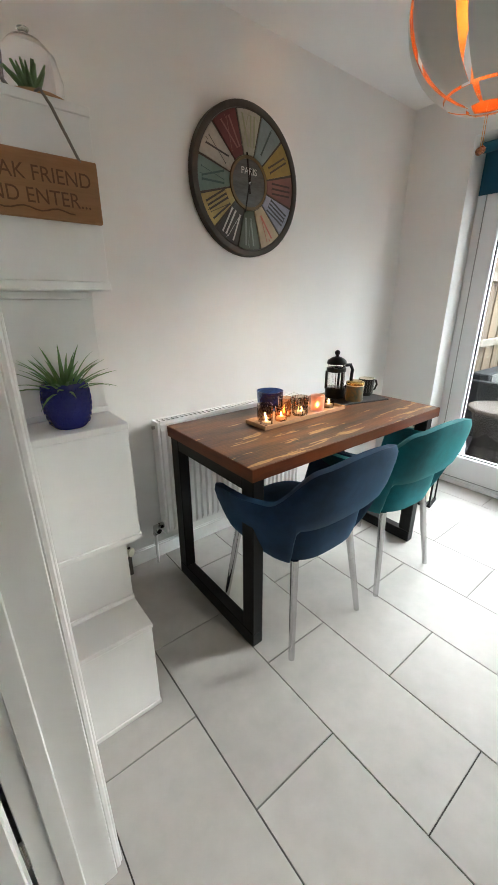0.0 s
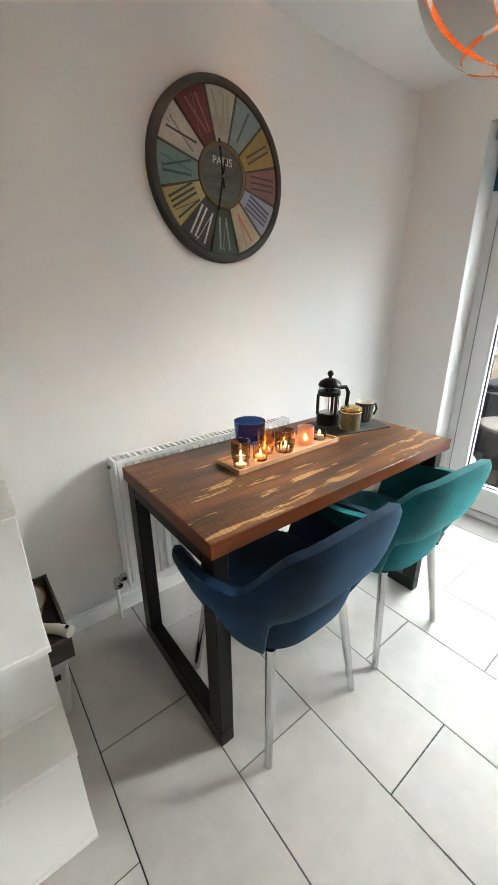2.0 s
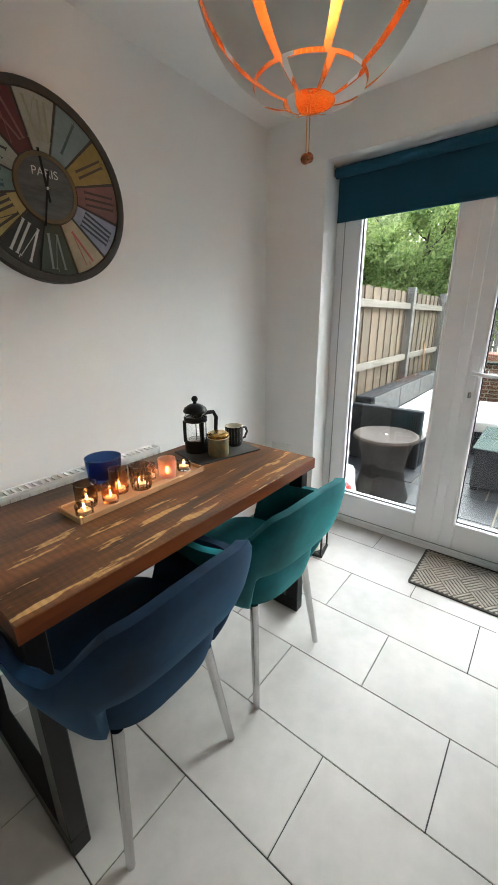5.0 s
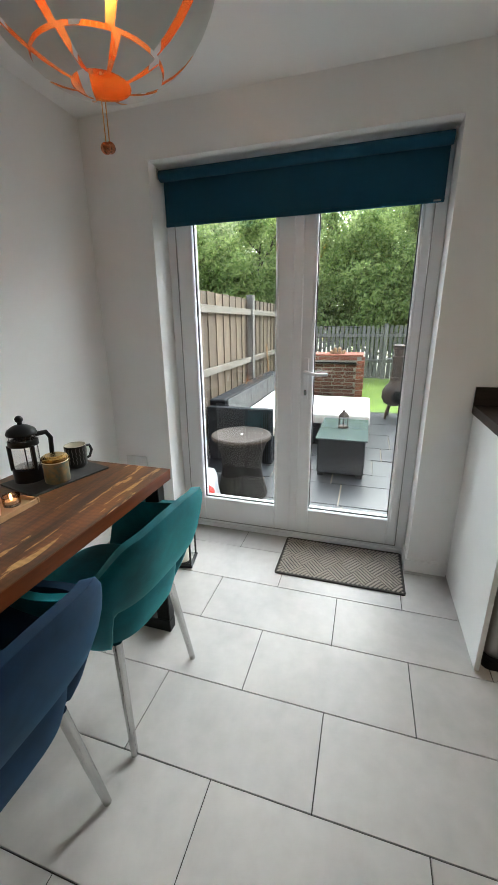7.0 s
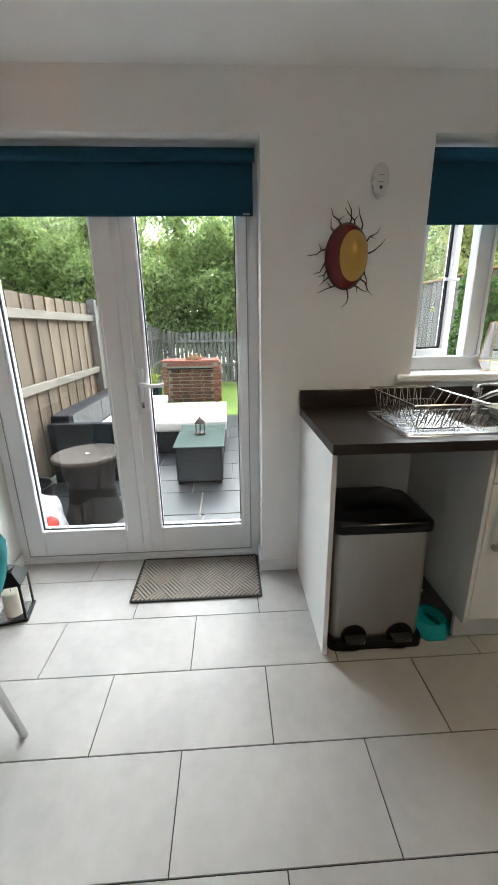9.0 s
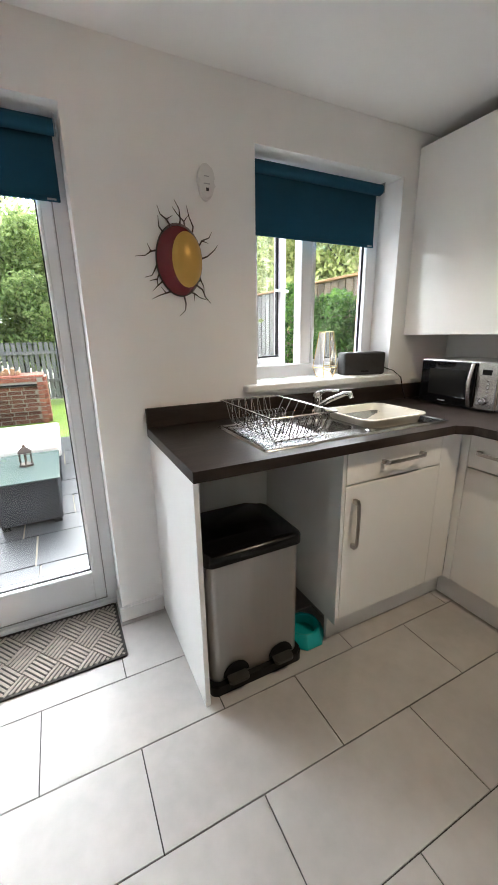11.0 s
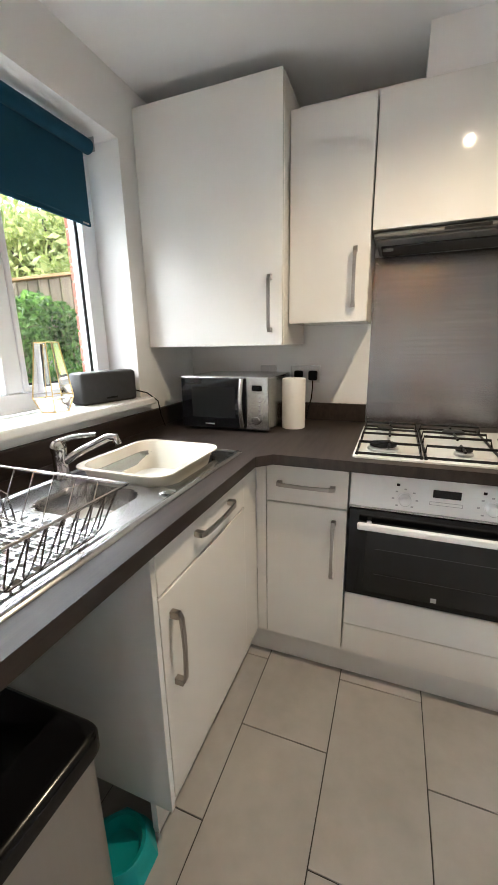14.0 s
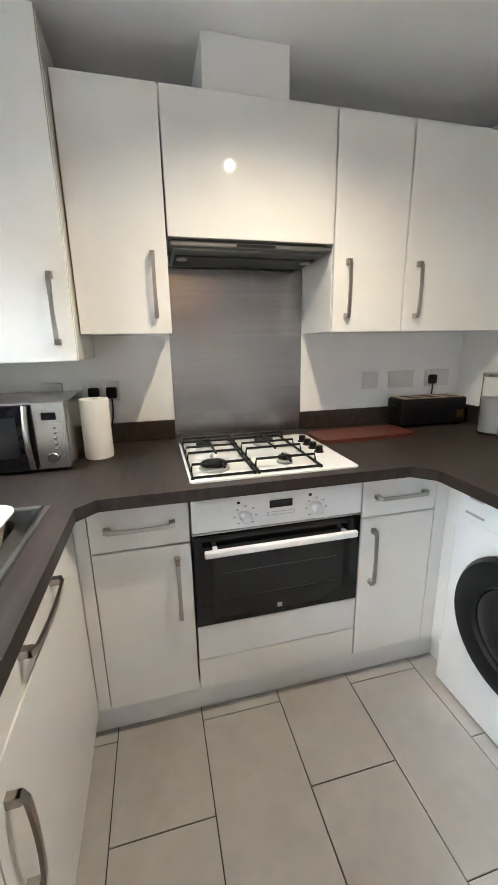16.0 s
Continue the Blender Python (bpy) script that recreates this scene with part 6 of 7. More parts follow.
part("lid", lathe([(0.044, 0.081), (0.046, 0.084), (0.046, 0.095), (0.043, 0.098), (0.034, 0.099), (0.033, 0.103), (0, 0.104)], (JX, JY, SLZ), 32), GOLD, cj, "gold tin lid", True)
part("clip", tube([(JX + 0.045, JY - 0.012, SLZ + 0.09), (JX + 0.058, JY - 0.014, SLZ + 0.075), (JX + 0.05, JY - 0.012, SLZ + 0.05)], 0.0022, 6), GOLD, cj)
part("seal", lathe([(0.0435, 0.078), (0.046, 0.0795), (0.0435, 0.081)], (JX, JY, SLZ), 32), WAX, cj, "", True)
mg = thing("mug", "black and white patterned ceramic mug", "mug", (-0.122, 2.275, SLZ))
GX, GY = -0.122, 2.275
part("body", lathe([(0, 0), (0.032, 0), (0.038, 0.008), (0.042, 0.092), (0.0395, 0.092), (0.035, 0.01), (0, 0.008)], (GX, GY, SLZ), 36), MUG, mg, "", True)
part("rim", lathe([(0.0395, 0.0915), (0.0405, 0.0935), (0.0422, 0.0918)], (GX, GY, SLZ), 36), WAX, mg, "white rim", True)
part("lining", lathe([(0.0391, 0.0915), (0.0347, 0.0105), (0, 0.009)], (GX, GY, SLZ), 36), WAX, mg, "white inside", True)
part("handle", tube([(GX + 0.038, GY - 0.01, SLZ + 0.078), (GX + 0.062, GY - 0.017, SLZ + 0.075), (GX + 0.07, GY - 0.02, SLZ + 0.052), (GX + 0.058, GY - 0.016, SLZ + 0.026), (GX + 0.036, GY - 0.01, SLZ + 0.022)], 0.0055, 8), MUG, mg, "", True)
for k in range(18):
    a = 2 * math.pi * k / 18
    p = [(GX + (0.0388 + 0.0005 * j) * math.cos(a + 0.1 * (j % 2)), GY + (0.0388 + 0.0005 * j) * math.sin(a + 0.1 * (j % 2)), SLZ + 0.018 + 0.0095 * j) for j in range(8)]
    part("pattern_line", tube(p, 0.0009, 4), material("mug_line", (0.28, 0.25, 0.24), 0.5) if k == 0 else bpy.data.materials["mug_line"], mg)

# stacked cube shelves by the doorway
for k, (z0, z1, y) in enumerate(((0.0, 0.336, 1.930), (0.3365, 0.640, 2.066), (0.6405, 0.966, 1.930), (0.9665, 1.262, 2.066), (1.2625, 1.578, 1.935))):
    ob = thing("cube_shelf", "matt white storage cube in a staggered stack", "storage cube", (-1.70, y + 0.15, z0), "staggered stack of white cubes")
    t = 0.016
    part("front", box(W_IN + 0.018, -1.580 - 0.001, y + 0.001, y + t, z0 + t, z1 - t - 0.0005, 0.001), GLOSS_WHITE, ob)
    part("top", box(W_IN + 0.018, -1.578, y + 0.0003, y + 0.33, z1 - t, z1, 0.0015), GLOSS_WHITE, ob)
    part("bottom", box(W_IN + 0.018, -1.578, y - 0.002, y + 0.33, z0 + 0.0002, z0 + t - 0.0005, 0.0015), GLOSS_WHITE, ob)
    part("side", box(-1.596, -1.580, y + t + 0.0005, y + 0.33, z0 + t, z1 - t - 0.0005, 0.001), GLOSS_WHITE, ob)
    part("side", box(W_IN + 0.018, W_IN + 0.034, y + t + 0.0005, y + 0.33, z0 + t, z1 - t - 0.0005, 0.001), GLOSS_WHITE, ob)
    part("back", box(W_IN + 0.036, -1.598, y + 0.315, y + 0.33, z0 + t, z1 - t - 0.0005), GLOSS_WHITE, ob)
# plant in blue pot
pp = thing("potted_plant", "spiky green houseplant in a blue honeycomb pot", "plant", (-1.692, 1.993, 0.966))
PP = (-1.692, 1.993, 0.9665)
part("pot", lathe([(0, 0), (0.034, 0), (0.040, 0.006), (0.050, 0.040), (0.052, 0.062), (0.047, 0.096), (0.044, 0.104), (0.039, 0.102), (0.037, 0.08), (0, 0.08)], PP, 36), COBALT, pp, "", True)
dim = bmesh.new()
for r in range(7):
    for k in range(22):
        a = 2 * math.pi * (k + 0.5 * (r % 2)) / 22
        z = 0.016 + 0.0128 * r
        rad = (0.0437, 0.0474, 0.0503, 0.0516, 0.0521, 0.0508, 0.0489)[r]
        c = Vector((PP[0] + rad * math.cos(a), PP[1] + rad * math.sin(a), PP[2] + z))
        hexa = [c + 0.0052 * (math.cos(radians(60 * j + 30)) * Vector((-math.sin(a), math.cos(a), 0)) + math.sin(radians(60 * j + 30)) * Vector((0, 0, 1))) for j in range(6)]
        tube(hexa, 0.0011, 4, dim, close=True)
tagged(part("honeycomb_relief", dim, COBALT, pp), kind="stuff")
rng = random.Random(8)
for k in range(58):
    a, el = rng.uniform(0, 2 * math.pi), rng.uniform(0.25, 1.45)
    length = rng.uniform(0.075, 0.125)
    bm, rows = bmesh.new(), []
    base = Vector((PP[0] + 0.018 * math.cos(a), PP[1] + 0.018 * math.sin(a), PP[2] + 0.08))
    side = Vector((-math.sin(a), math.cos(a), 0))
    p, e = base.copy(), el
    for j in range(6):
        w = 0.0052 * (1 - j / 5.0) ** 0.7 + 0.0003
        up = Vector((-math.sin(e) * math.cos(a), -math.sin(e) * math.sin(a), math.cos(e)))
        rows.append([bm.verts.new(p - side * w), bm.verts.new(p - up * w * 0.5), bm.verts.new(p + side * w), bm.verts.new(p + up * w * 0.15)])
        d = Vector((math.cos(e) * math.cos(a), math.cos(e) * math.sin(a), math.sin(e)))
        p = p + d * length / 5
        e -= rng.uniform(0.05, 0.22)
    for q, s in zip(rows, rows[1:]):
        for j in range(4):
            bm.faces.new((q[j], q[(j + 1) % 4], s[(j + 1) % 4], s[j]))
    part("leaf", bm, SUCCULENT, pp, "", True)
# glass cloche with succulent
dc = thing("glass_cloche", "small clear glass cloche over a succulent", "cloche", (-1.655, 2.005, 1.5785))
DP = (-1.655, 2.005, 1.5785)
part("base", lathe([(0, 0), (0.062, 0), (0.064, 0.003), (0.062, 0.008), (0, 0.008)], DP, 32), PALE_WOOD, dc, "", True)
part("glass", lathe([(0.053, 0.0085), (0.055, 0.045), (0.047, 0.076), (0.028, 0.096), (0.008, 0.103), (0.007, 0.108), (0.010, 0.114), (0, 0.118)], DP, 36), PANE, dc, "", True)
for k in range(14):
    a, el = rng.uniform(0, 2 * math.pi), rng.uniform(0.5, 1.4)
    d = Vector((math.cos(el) * math.cos(a), math.cos(el) * math.sin(a), math.sin(el)))
    b = Vector((DP[0], DP[1], DP[2] + 0.012))
    part("leaf", tube([b, b + d * 0.025, b + d * 0.05], 0.0055, 6, r_end=0.001), SUCCULENT, dc, "", True)
# hanging sign
sg = thing("hanging_sign", "wooden sign with burnt lettering on a cord", "sign", (-1.71, 1.925, 1.43))
SY0 = 1.9325
part("board", box(-1.822, -1.583, SY0 - 0.012, SY0 - 0.0005, 1.383, 1.487, 0.002), SIGN_WOOD, sg)
for text, z, size in (("SPEAK FRIEND", 1.452, 0.034), ("AND ENTER...", 1.417, 0.034)):
    part("lettering", letters(text, size, Matrix.Translation((-1.697, SY0 - 0.0124, z)) @ pose(0, 0, 0, 90) @ Matrix.Diagonal((0.91, 1, 1, 1)), 0.0003), SIGN_INK, sg)
part("flourish", tube([(-1.79 + 0.155 * k / 16, SY0 - 0.0124, 1.398 + 0.003 * math.sin(k * 1.1)) for k in range(17)], 0.0013, 5), SIGN_INK, sg)
part("cord", tube([(-1.612, SY0 - 0.010, 1.482), (-1.648, SY0 - 0.004, 1.562), (-1.662, SY0 - 0.004, 1.582), (-1.672, SY0 + 0.03, 1.5805)], 0.0026, 6), ROPE, sg, "grey twisted cord", True)
part("cord", tube([(-1.81, SY0 - 0.010, 1.482), (-1.74, SY0 - 0.004, 1.565), (-1.72, SY0 - 0.004, 1.583), (-1.70, SY0 + 0.03, 1.5805)], 0.0032, 6), ROPE, sg, "grey twisted cord", True)

# pale storage box in the corner with a dark tray of pans on it
sbx = thing("storage_box", "pale grey plastic storage box in the corner", "storage box", (-1.66, 2.45, 0))
BOX_GREY = material("pale_grey_plastic", (0.52, 0.52, 0.52), 0.45, vary=0.06, scale=5)
x0, x1, y0, y1, h = -1.80, -1.520, 2.285, 2.62, 0.258
sbm = bmesh.new()
rows = []
for inset, z in ((0.022, 0.0), (0.018, 0.004), (0.004, h - 0.03), (-0.003, h - 0.028), (-0.003, h), (0.006, h), (0.024, 0.008)):
    rows.append([sbm.verts.new((x, y, z)) for x, y in rounded(x0 + inset, x1 - inset, y0 + inset, y1 - inset, 0.025)])
for a, b in zip(rows, rows[1:]):
    for k in range(len(a)):
        sbm.faces.new((a[k], a[(k + 1) % len(a)], b[(k + 1) % len(b)], b[k]))
sbm.faces.new(rows[0]), sbm.faces.new(rows[-1])
part("tub", sbm, BOX_GREY, sbx, "", True)
part("grip_slot", box(-1.635, -1.555, y0 + 0.0005, y0 + 0.006, 0.178, 0.20, 0.002), BLACK, sbx, "dark curved grip slot")
cr = thing("pan_tray", "dark wooden tray on the storage box", "tray", (-1.66, 2.45, h))
CRM = material("grey_crate_wood", (0.11, 0.105, 0.10), 0.8, vary=0.4, scale=6, stretch=(1, 6, 6), bump=0.2)
x0, x1, y0, y1, z0, z1 = -1.808, -1.505, 2.27, 2.632, h + 0.0005, 0.338
for b in ((x0, x1, y0, y0 + 0.010), (x0, x1, y1 - 0.010, y1), (x0, x0 + 0.010, y0 + 0.0105, y1 - 0.0105), (x1 - 0.010, x1, y0 + 0.0105, y1 - 0.0105)):
    part("side", box(*b, z0, z1, 0.0015), CRM, cr)
part("floor_board", box(x0 + 0.0105, x1 - 0.0105, y0 + 0.0105, y1 - 0.0105, z0, z0 + 0.008), CRM, cr)
fp = thing("frying_pan", "copper-coloured frying pan with a cream inside", "frying pan", (-1.66, 2.50, z0 + 0.0085))
FQ = Matrix.Translation((-1.655, 2.50, z0 + 0.0088))
part("pan", turned(lathe([(0, 0), (0.085, 0), (0.094, 0.006), (0.122, 0.085), (0.125, 0.088), (0.122, 0.089), (0.119, 0.086)], seg=44), FQ), material("pan_copper", (0.42, 0.13, 0.06), 0.28, metal=0.7), fp, "copper-coloured outside", True)
part("lining", turned(lathe([(0.119, 0.086), (0.091, 0.009), (0.082, 0.004), (0, 0.004)], seg=44), FQ), CREAM, fp, "cream enamel inside", True)
part("handle", tube([(-1.60, 2.395, z0 + 0.078), (-1.575, 2.355, z0 + 0.088), (-1.535, 2.305, z0 + 0.100), (-1.505, 2.262, z0 + 0.104)], 0.013, 12, r_end=0.017), CREAM, fp, "cream pan handle", True)
part("hanging_hole", turned(lathe([(0, 0.0), (0.006, 0.0), (0.006, 0.003), (0, 0.003)], seg=14), Matrix.Translation((-1.511, 2.272, z0 + 0.1185))), BLACK, fp)

# floor lantern
ln = thing("floor_lantern", "black metal lantern with a cream candle", "lantern", (0.375, 2.085, 0))
LX, LY, LW = 0.375, 2.095, 0.062
LQ = Matrix.Translation((LX, LY, 0)) @ pose(0, 0, 0, 0, 0, 12)
part("base", turned(box(-LW - 0.01, LW + 0.01, -LW - 0.01, LW + 0.01, 0, 0.014, 0.003), LQ), BLACK_METAL, ln)
for sx in (-1, 1):
    for sy in (-1, 1):
        part("post", turned(box(sx * LW - 0.005, sx * LW + 0.005, sy * LW - 0.005, sy * LW + 0.005, 0.0145, 0.20), LQ), BLACK_METAL, ln)
for s in (-1, 1):
    part("pane", turned(box(-LW + 0.006, LW - 0.006, s * LW - 0.001, s * LW + 0.001, 0.016, 0.198), LQ), PANE, ln).visible_shadow = False
    part("pane", turned(box(s * LW - 0.001, s * LW + 0.001, -LW + 0.006, LW - 0.006, 0.016, 0.198), LQ), PANE, ln).visible_shadow = False
roof = bmesh.new()
low = [roof.verts.new((sx * (LW + 0.012), sy * (LW + 0.012), 0.2005)) for sx, sy in ((-1, -1), (1, -1), (1, 1), (-1, 1))]
mid = [roof.verts.new((sx * 0.03, sy * 0.03, 0.252)) for sx, sy in ((-1, -1), (1, -1), (1, 1), (-1, 1))]
roof.faces.new(low), roof.faces.new(mid)
for k in range(4):
    roof.faces.new((low[k], low[(k + 1) % 4], mid[(k + 1) % 4], mid[k]))
part("roof", turned(roof, LQ), BLACK_METAL, ln)
part("cap", turned(lathe([(0.03, 0.252), (0.03, 0.262), (0.01, 0.272), (0, 0.272)], seg=16), LQ), BLACK_METAL, ln)
part("ring", turned(tube([(0.018 * math.cos(a), 0, 0.288 + 0.018 * math.sin(a)) for a in (2 * math.pi * k / 16 for k in range(16))], 0.0025, 6, close=True), LQ), BLACK_METAL, ln)
cn = thing("pillar_candle", "cream pillar candle inside the lantern", "candle", (LX, LY, 0.0145))
part("wax", lathe([(0, 0.0), (0.042, 0.0), (0.042, 0.118), (0.038, 0.122), (0, 0.117)], (LX, LY, 0.0148), 24), WAX, cn, "", True)
part("wick", tube([(LX, LY, 0.130), (LX + 0.001, LY, 0.145)], 0.0012, 5), BLACK, cn)

# socket low on the wall by the doors
so = thing("wall_socket", "white double wall socket near the floor", "socket", (E_IN, 2.515, 0.475))
part("plate", box(E_IN - 0.009, E_IN - 0.0005, 2.441, 2.589, 0.432, 0.518, 0.003, seg=2), SOCKET, so)
for y in (2.482, 2.548):
    part("rocker", box(E_IN - 0.012, E_IN - 0.009, y - 0.006, y + 0.006, 0.49, 0.508, 0.001), SOCKET, so)

# door mat: flat base with ribs laid in turned squares
dm = thing("door_mat", "brown door mat with ribbed basketweave squares", "door mat", (0.61, 1.225, 0))
MX_0, MX_1, MY_0, MY_1 = 0.410, 0.783, 0.884, 1.560
part("base", plate(rounded(MX_0, MX_1, MY_0, MY_1, 0.012), 0.0003, 0.005), MAT_DARK, dm)
for b in ((MX_0, MX_0 + 0.01, MY_0 + 0.01, MY_1 - 0.01), (MX_1 - 0.01, MX_1, MY_0 + 0.01, MY_1 - 0.01), (MX_0 + 0.012, MX_1 - 0.012, MY_0, MY_0 + 0.01), (MX_0 + 0.012, MX_1 - 0.012, MY_1 - 0.01, MY_1)):
    part("border", box(*b, 0.005, 0.0085, 0.001), MAT_DARK, dm)
ribs = bmesh.new()


def clip_line(a, b, x0, x1, y0, y1):
    """The stretch of the line from a to b inside a rectangle, or None."""
    t0, t1, d = 0.0, 1.0, b - a
    for p, q in ((-d.x, a.x - x0), (d.x, x1 - a.x), (-d.y, a.y - y0), (d.y, y1 - a.y)):
        if abs(p) < 1e-9:
            if q < 0:
                return None
        elif p < 0:
            t0 = max(t0, q / p)
        else:
            t1 = min(t1, q / p)
    return (a + d * t0, a + d * t1) if t0 < t1 else None


cell, step = 0.108, 0.018
U, V = Vector((math.cos(radians(38)), math.sin(radians(38)))), Vector((-math.sin(radians(52)), math.cos(radians(52))))
mid = Vector(((MX_0 + MX_1) / 2, (MY_0 + MY_1) / 2))
for i in range(-7, 8):
    for j in range(-7, 8):
        for k in range(6):
            if (i + j) % 2:
                a, b = mid + U * (i * cell) + V * (j * cell + step * (k + 0.5)), mid + U * ((i + 1) * cell) + V * (j * cell + step * (k + 0.5))
            else:
                a, b = mid + U * (i * cell + step * (k + 0.5)) + V * (j * cell), mid + U * (i * cell + step * (k + 0.5)) + V * ((j + 1) * cell)
            cut = clip_line(a, b, MX_0 + 0.013, MX_1 - 0.013, MY_0 + 0.013, MY_1 - 0.013)
            if cut and (cut[1] - cut[0]).length > 0.01:
                d = (cut[1] - cut[0]).normalized()
                q = Vector((-d.y, d.x)) * 0.0052
                a, b = cut[0] + d * 0.0015, cut[1] - d * 0.0015
                foot = [a - q, b - q, b + q, a + q]
                low_ring = [ribs.verts.new((v.x, v.y, 0.005)) for v in foot]
                high_ring = [ribs.verts.new((v.x, v.y, 0.0085)) for v in foot]
                ribs.faces.new(high_ring)
                for m in range(4):
                    ribs.faces.new((low_ring[m], low_ring[(m + 1) % 4], high_ring[(m + 1) % 4], high_ring[m]))
tagged(part("rib_pattern", ribs, MAT_BROWN, dm), kind="stuff")

# ---- garden ----
GZ = -0.15
setting("ground", box(-60, 140, -90, 90, GZ - 0.12, GZ - 0.05), EARTH, "dull green ground that reaches the horizon")
setting("patio_bed", box(E_OUT, 5.32, -2.15, 2.84, GZ - 0.05, GZ - 0.012), JOINT, "sandy joints between slate paving slabs")
setting("lawn", box(5.321, 9.55, -2.15, 2.84, GZ - 0.05, GZ), GRASS, "bright green mown lawn behind the patio")
# outer brick skin of the house
bm = box(E_OUT, 1.05, DOOR_Y[1] + 0.002, 3.1, GZ, 2.7)
box(E_OUT, 1.05, DOOR_Y[0] - 0.002, DOOR_Y[1] + 0.002, DOOR_Z + 0.004, 2.7, bm=bm)
box(E_OUT, 1.05, WIN_Y[1] + 0.002, DOOR_Y[0] - 0.002, GZ, 2.7, bm=bm)
box(E_OUT, 1.05, WIN_Y[0] - 0.002, WIN_Y[1] + 0.002, WIN_Z[1] + 0.004, 2.7, bm=bm)
box(E_OUT, 1.05, WIN_Y[0] - 0.002, WIN_Y[1] + 0.002, GZ, WIN_Z[0] - 0.05, bm=bm)
box(E_OUT, 1.05, -2.3, WIN_Y[0] - 0.095, GZ, 2.7, bm=bm)
house_skin = setting("wall_outer", bm, MORTAR, "outer red brick skin of the house wall")
setting("door_step", box(FX + 0.072, 1.16, DOOR_Y[0] + 0.004, DOOR_Y[1] - 0.004, GZ - 0.04, -0.02), MORTAR, "pale concrete step outside the french doors")
setting("roof_slab", box(W_OUT - 1.2, 1.05, S_OUT, N_OUT, 2.605, 2.75), MORTAR, "plain upper floor slab")


def shared(name, size, mat, bevel=0.0):
    """A small block mesh to be used by many pieces."""
    bm = box(-size[0] / 2, size[0] / 2, -size[1] / 2, size[1] / 2, -size[2] / 2, size[2] / 2, bevel)
    mesh = bpy.data.meshes.new(name)
    bm.to_mesh(mesh)
    bm.free()
    mesh.materials.append(mat)
    return mesh


def piece(name, mesh, place, parent, turn=0.0):
    ob = new(name, mesh)
    ob.location, ob.rotation_euler = Vector(place) - ORIGIN[parent], (0, 0, turn)
    ob.parent = parent
    return ob


# fences
def fence(name, label, along, at, a0, a1, z0, z1, w, gap, mat, rails, inward, posts=(), seed=1):
    """Upright boards along x or y at a fixed other coordinate, with rails and posts on the garden side."""
    ob = tagged(new(name), label, "fence", "", "structure")
    ORIGIN[ob] = Vector((0, 0, 0))
    rng = random.Random(seed)
    meshes = [shared("board", (w, 0.018, z1 - z0 - rng.uniform(0, 0.012)) if along == "x" else (0.018, w, z1 - z0 - rng.uniform(0, 0.012)), mat) for _ in range(4)]
    a, n = a0, 0
    while a < a1:
        off = (0.012 if n % 2 else 0.0) if gap < 0.004 else 0
        p = (a + w / 2, at - inward * off, (z0 + z1) / 2) if along == "x" else (at - inward * off, a + w / 2, (z0 + z1) / 2)
        piece("board", meshes[n % 4], p, ob, rng.uniform(-0.006, 0.006))
        a, n = a + w + gap, n + 1
    for z in rails:
        b = (a0, a1, at + inward * 0.026, at + inward * 0.062, z - 0.04, z + 0.04) if along == "x" else (at + inward * 0.026, at + inward * 0.062, a0, a1, z - 0.04, z + 0.04)
        part("rail", box(min(b[0], b[1]), max(b[0], b[1]), min(b[2], b[3]), max(b[2], b[3]), b[4], b[5], 0.004), RAIL if mat is FENCE else FENCE_GREY, ob)
    for p in posts:
        q = (p, at + inward * 0.045) if along == "x" else (at + inward * 0.045, p)
        part("post", box(q[0] - 0.048, q[0] + 0.048, q[1] - 0.05, q[1] + 0.05, GZ - 0.05, z1 + 0.05, 0.006), FENCE_GREY, ob)
    return ob


fence("fence_north", "weathered brown close-boarded garden fence with grey posts", "x", 2.88, 1.06, 6.1, GZ + 0.02, 1.655, 0.118, 0.003, FENCE, (1.47, 0.80), -1, (4.27, 6.06), 2)
fence("fence_north_far", "grey painted end of the garden fence", "x", 2.88, 6.12, 9.5, GZ + 0.02, 1.36, 0.105, 0.003, FENCE_GREY, (1.10, 0.45), -1, (7.9,), 3)
fence("fence_east", "dark grey picket fence across the garden end", "y", 9.56, -2.3, 2.9, GZ + 0.03, 1.225, 0.084, 0.030, FENCE_GREY, (0.98, 0.32), -1, (0.72, -1.1, 2.6), 4)
fence("fence_south", "brown garden fence behind climbing ivy", "x", -2.28, 1.06, 4.15, GZ + 0.02, 1.96, 0.118, 0.022, FENCE, (1.55, 0.80), 1, (), 5)
fence("fence_south_far", "grey far end of the ivy-side garden fence", "x", -2.28, 4.18, 9.5, GZ + 0.02, 1.96, 0.118, 0.022, FENCE_GREY, (1.55, 0.80), -1, (), 6)

setting("fence_cap", box(1.06, 9.5, -2.31, -2.24, 1.962, 1.99, 0.004), CAP_WOOD, "orange-brown timber capping on the ivy fence")


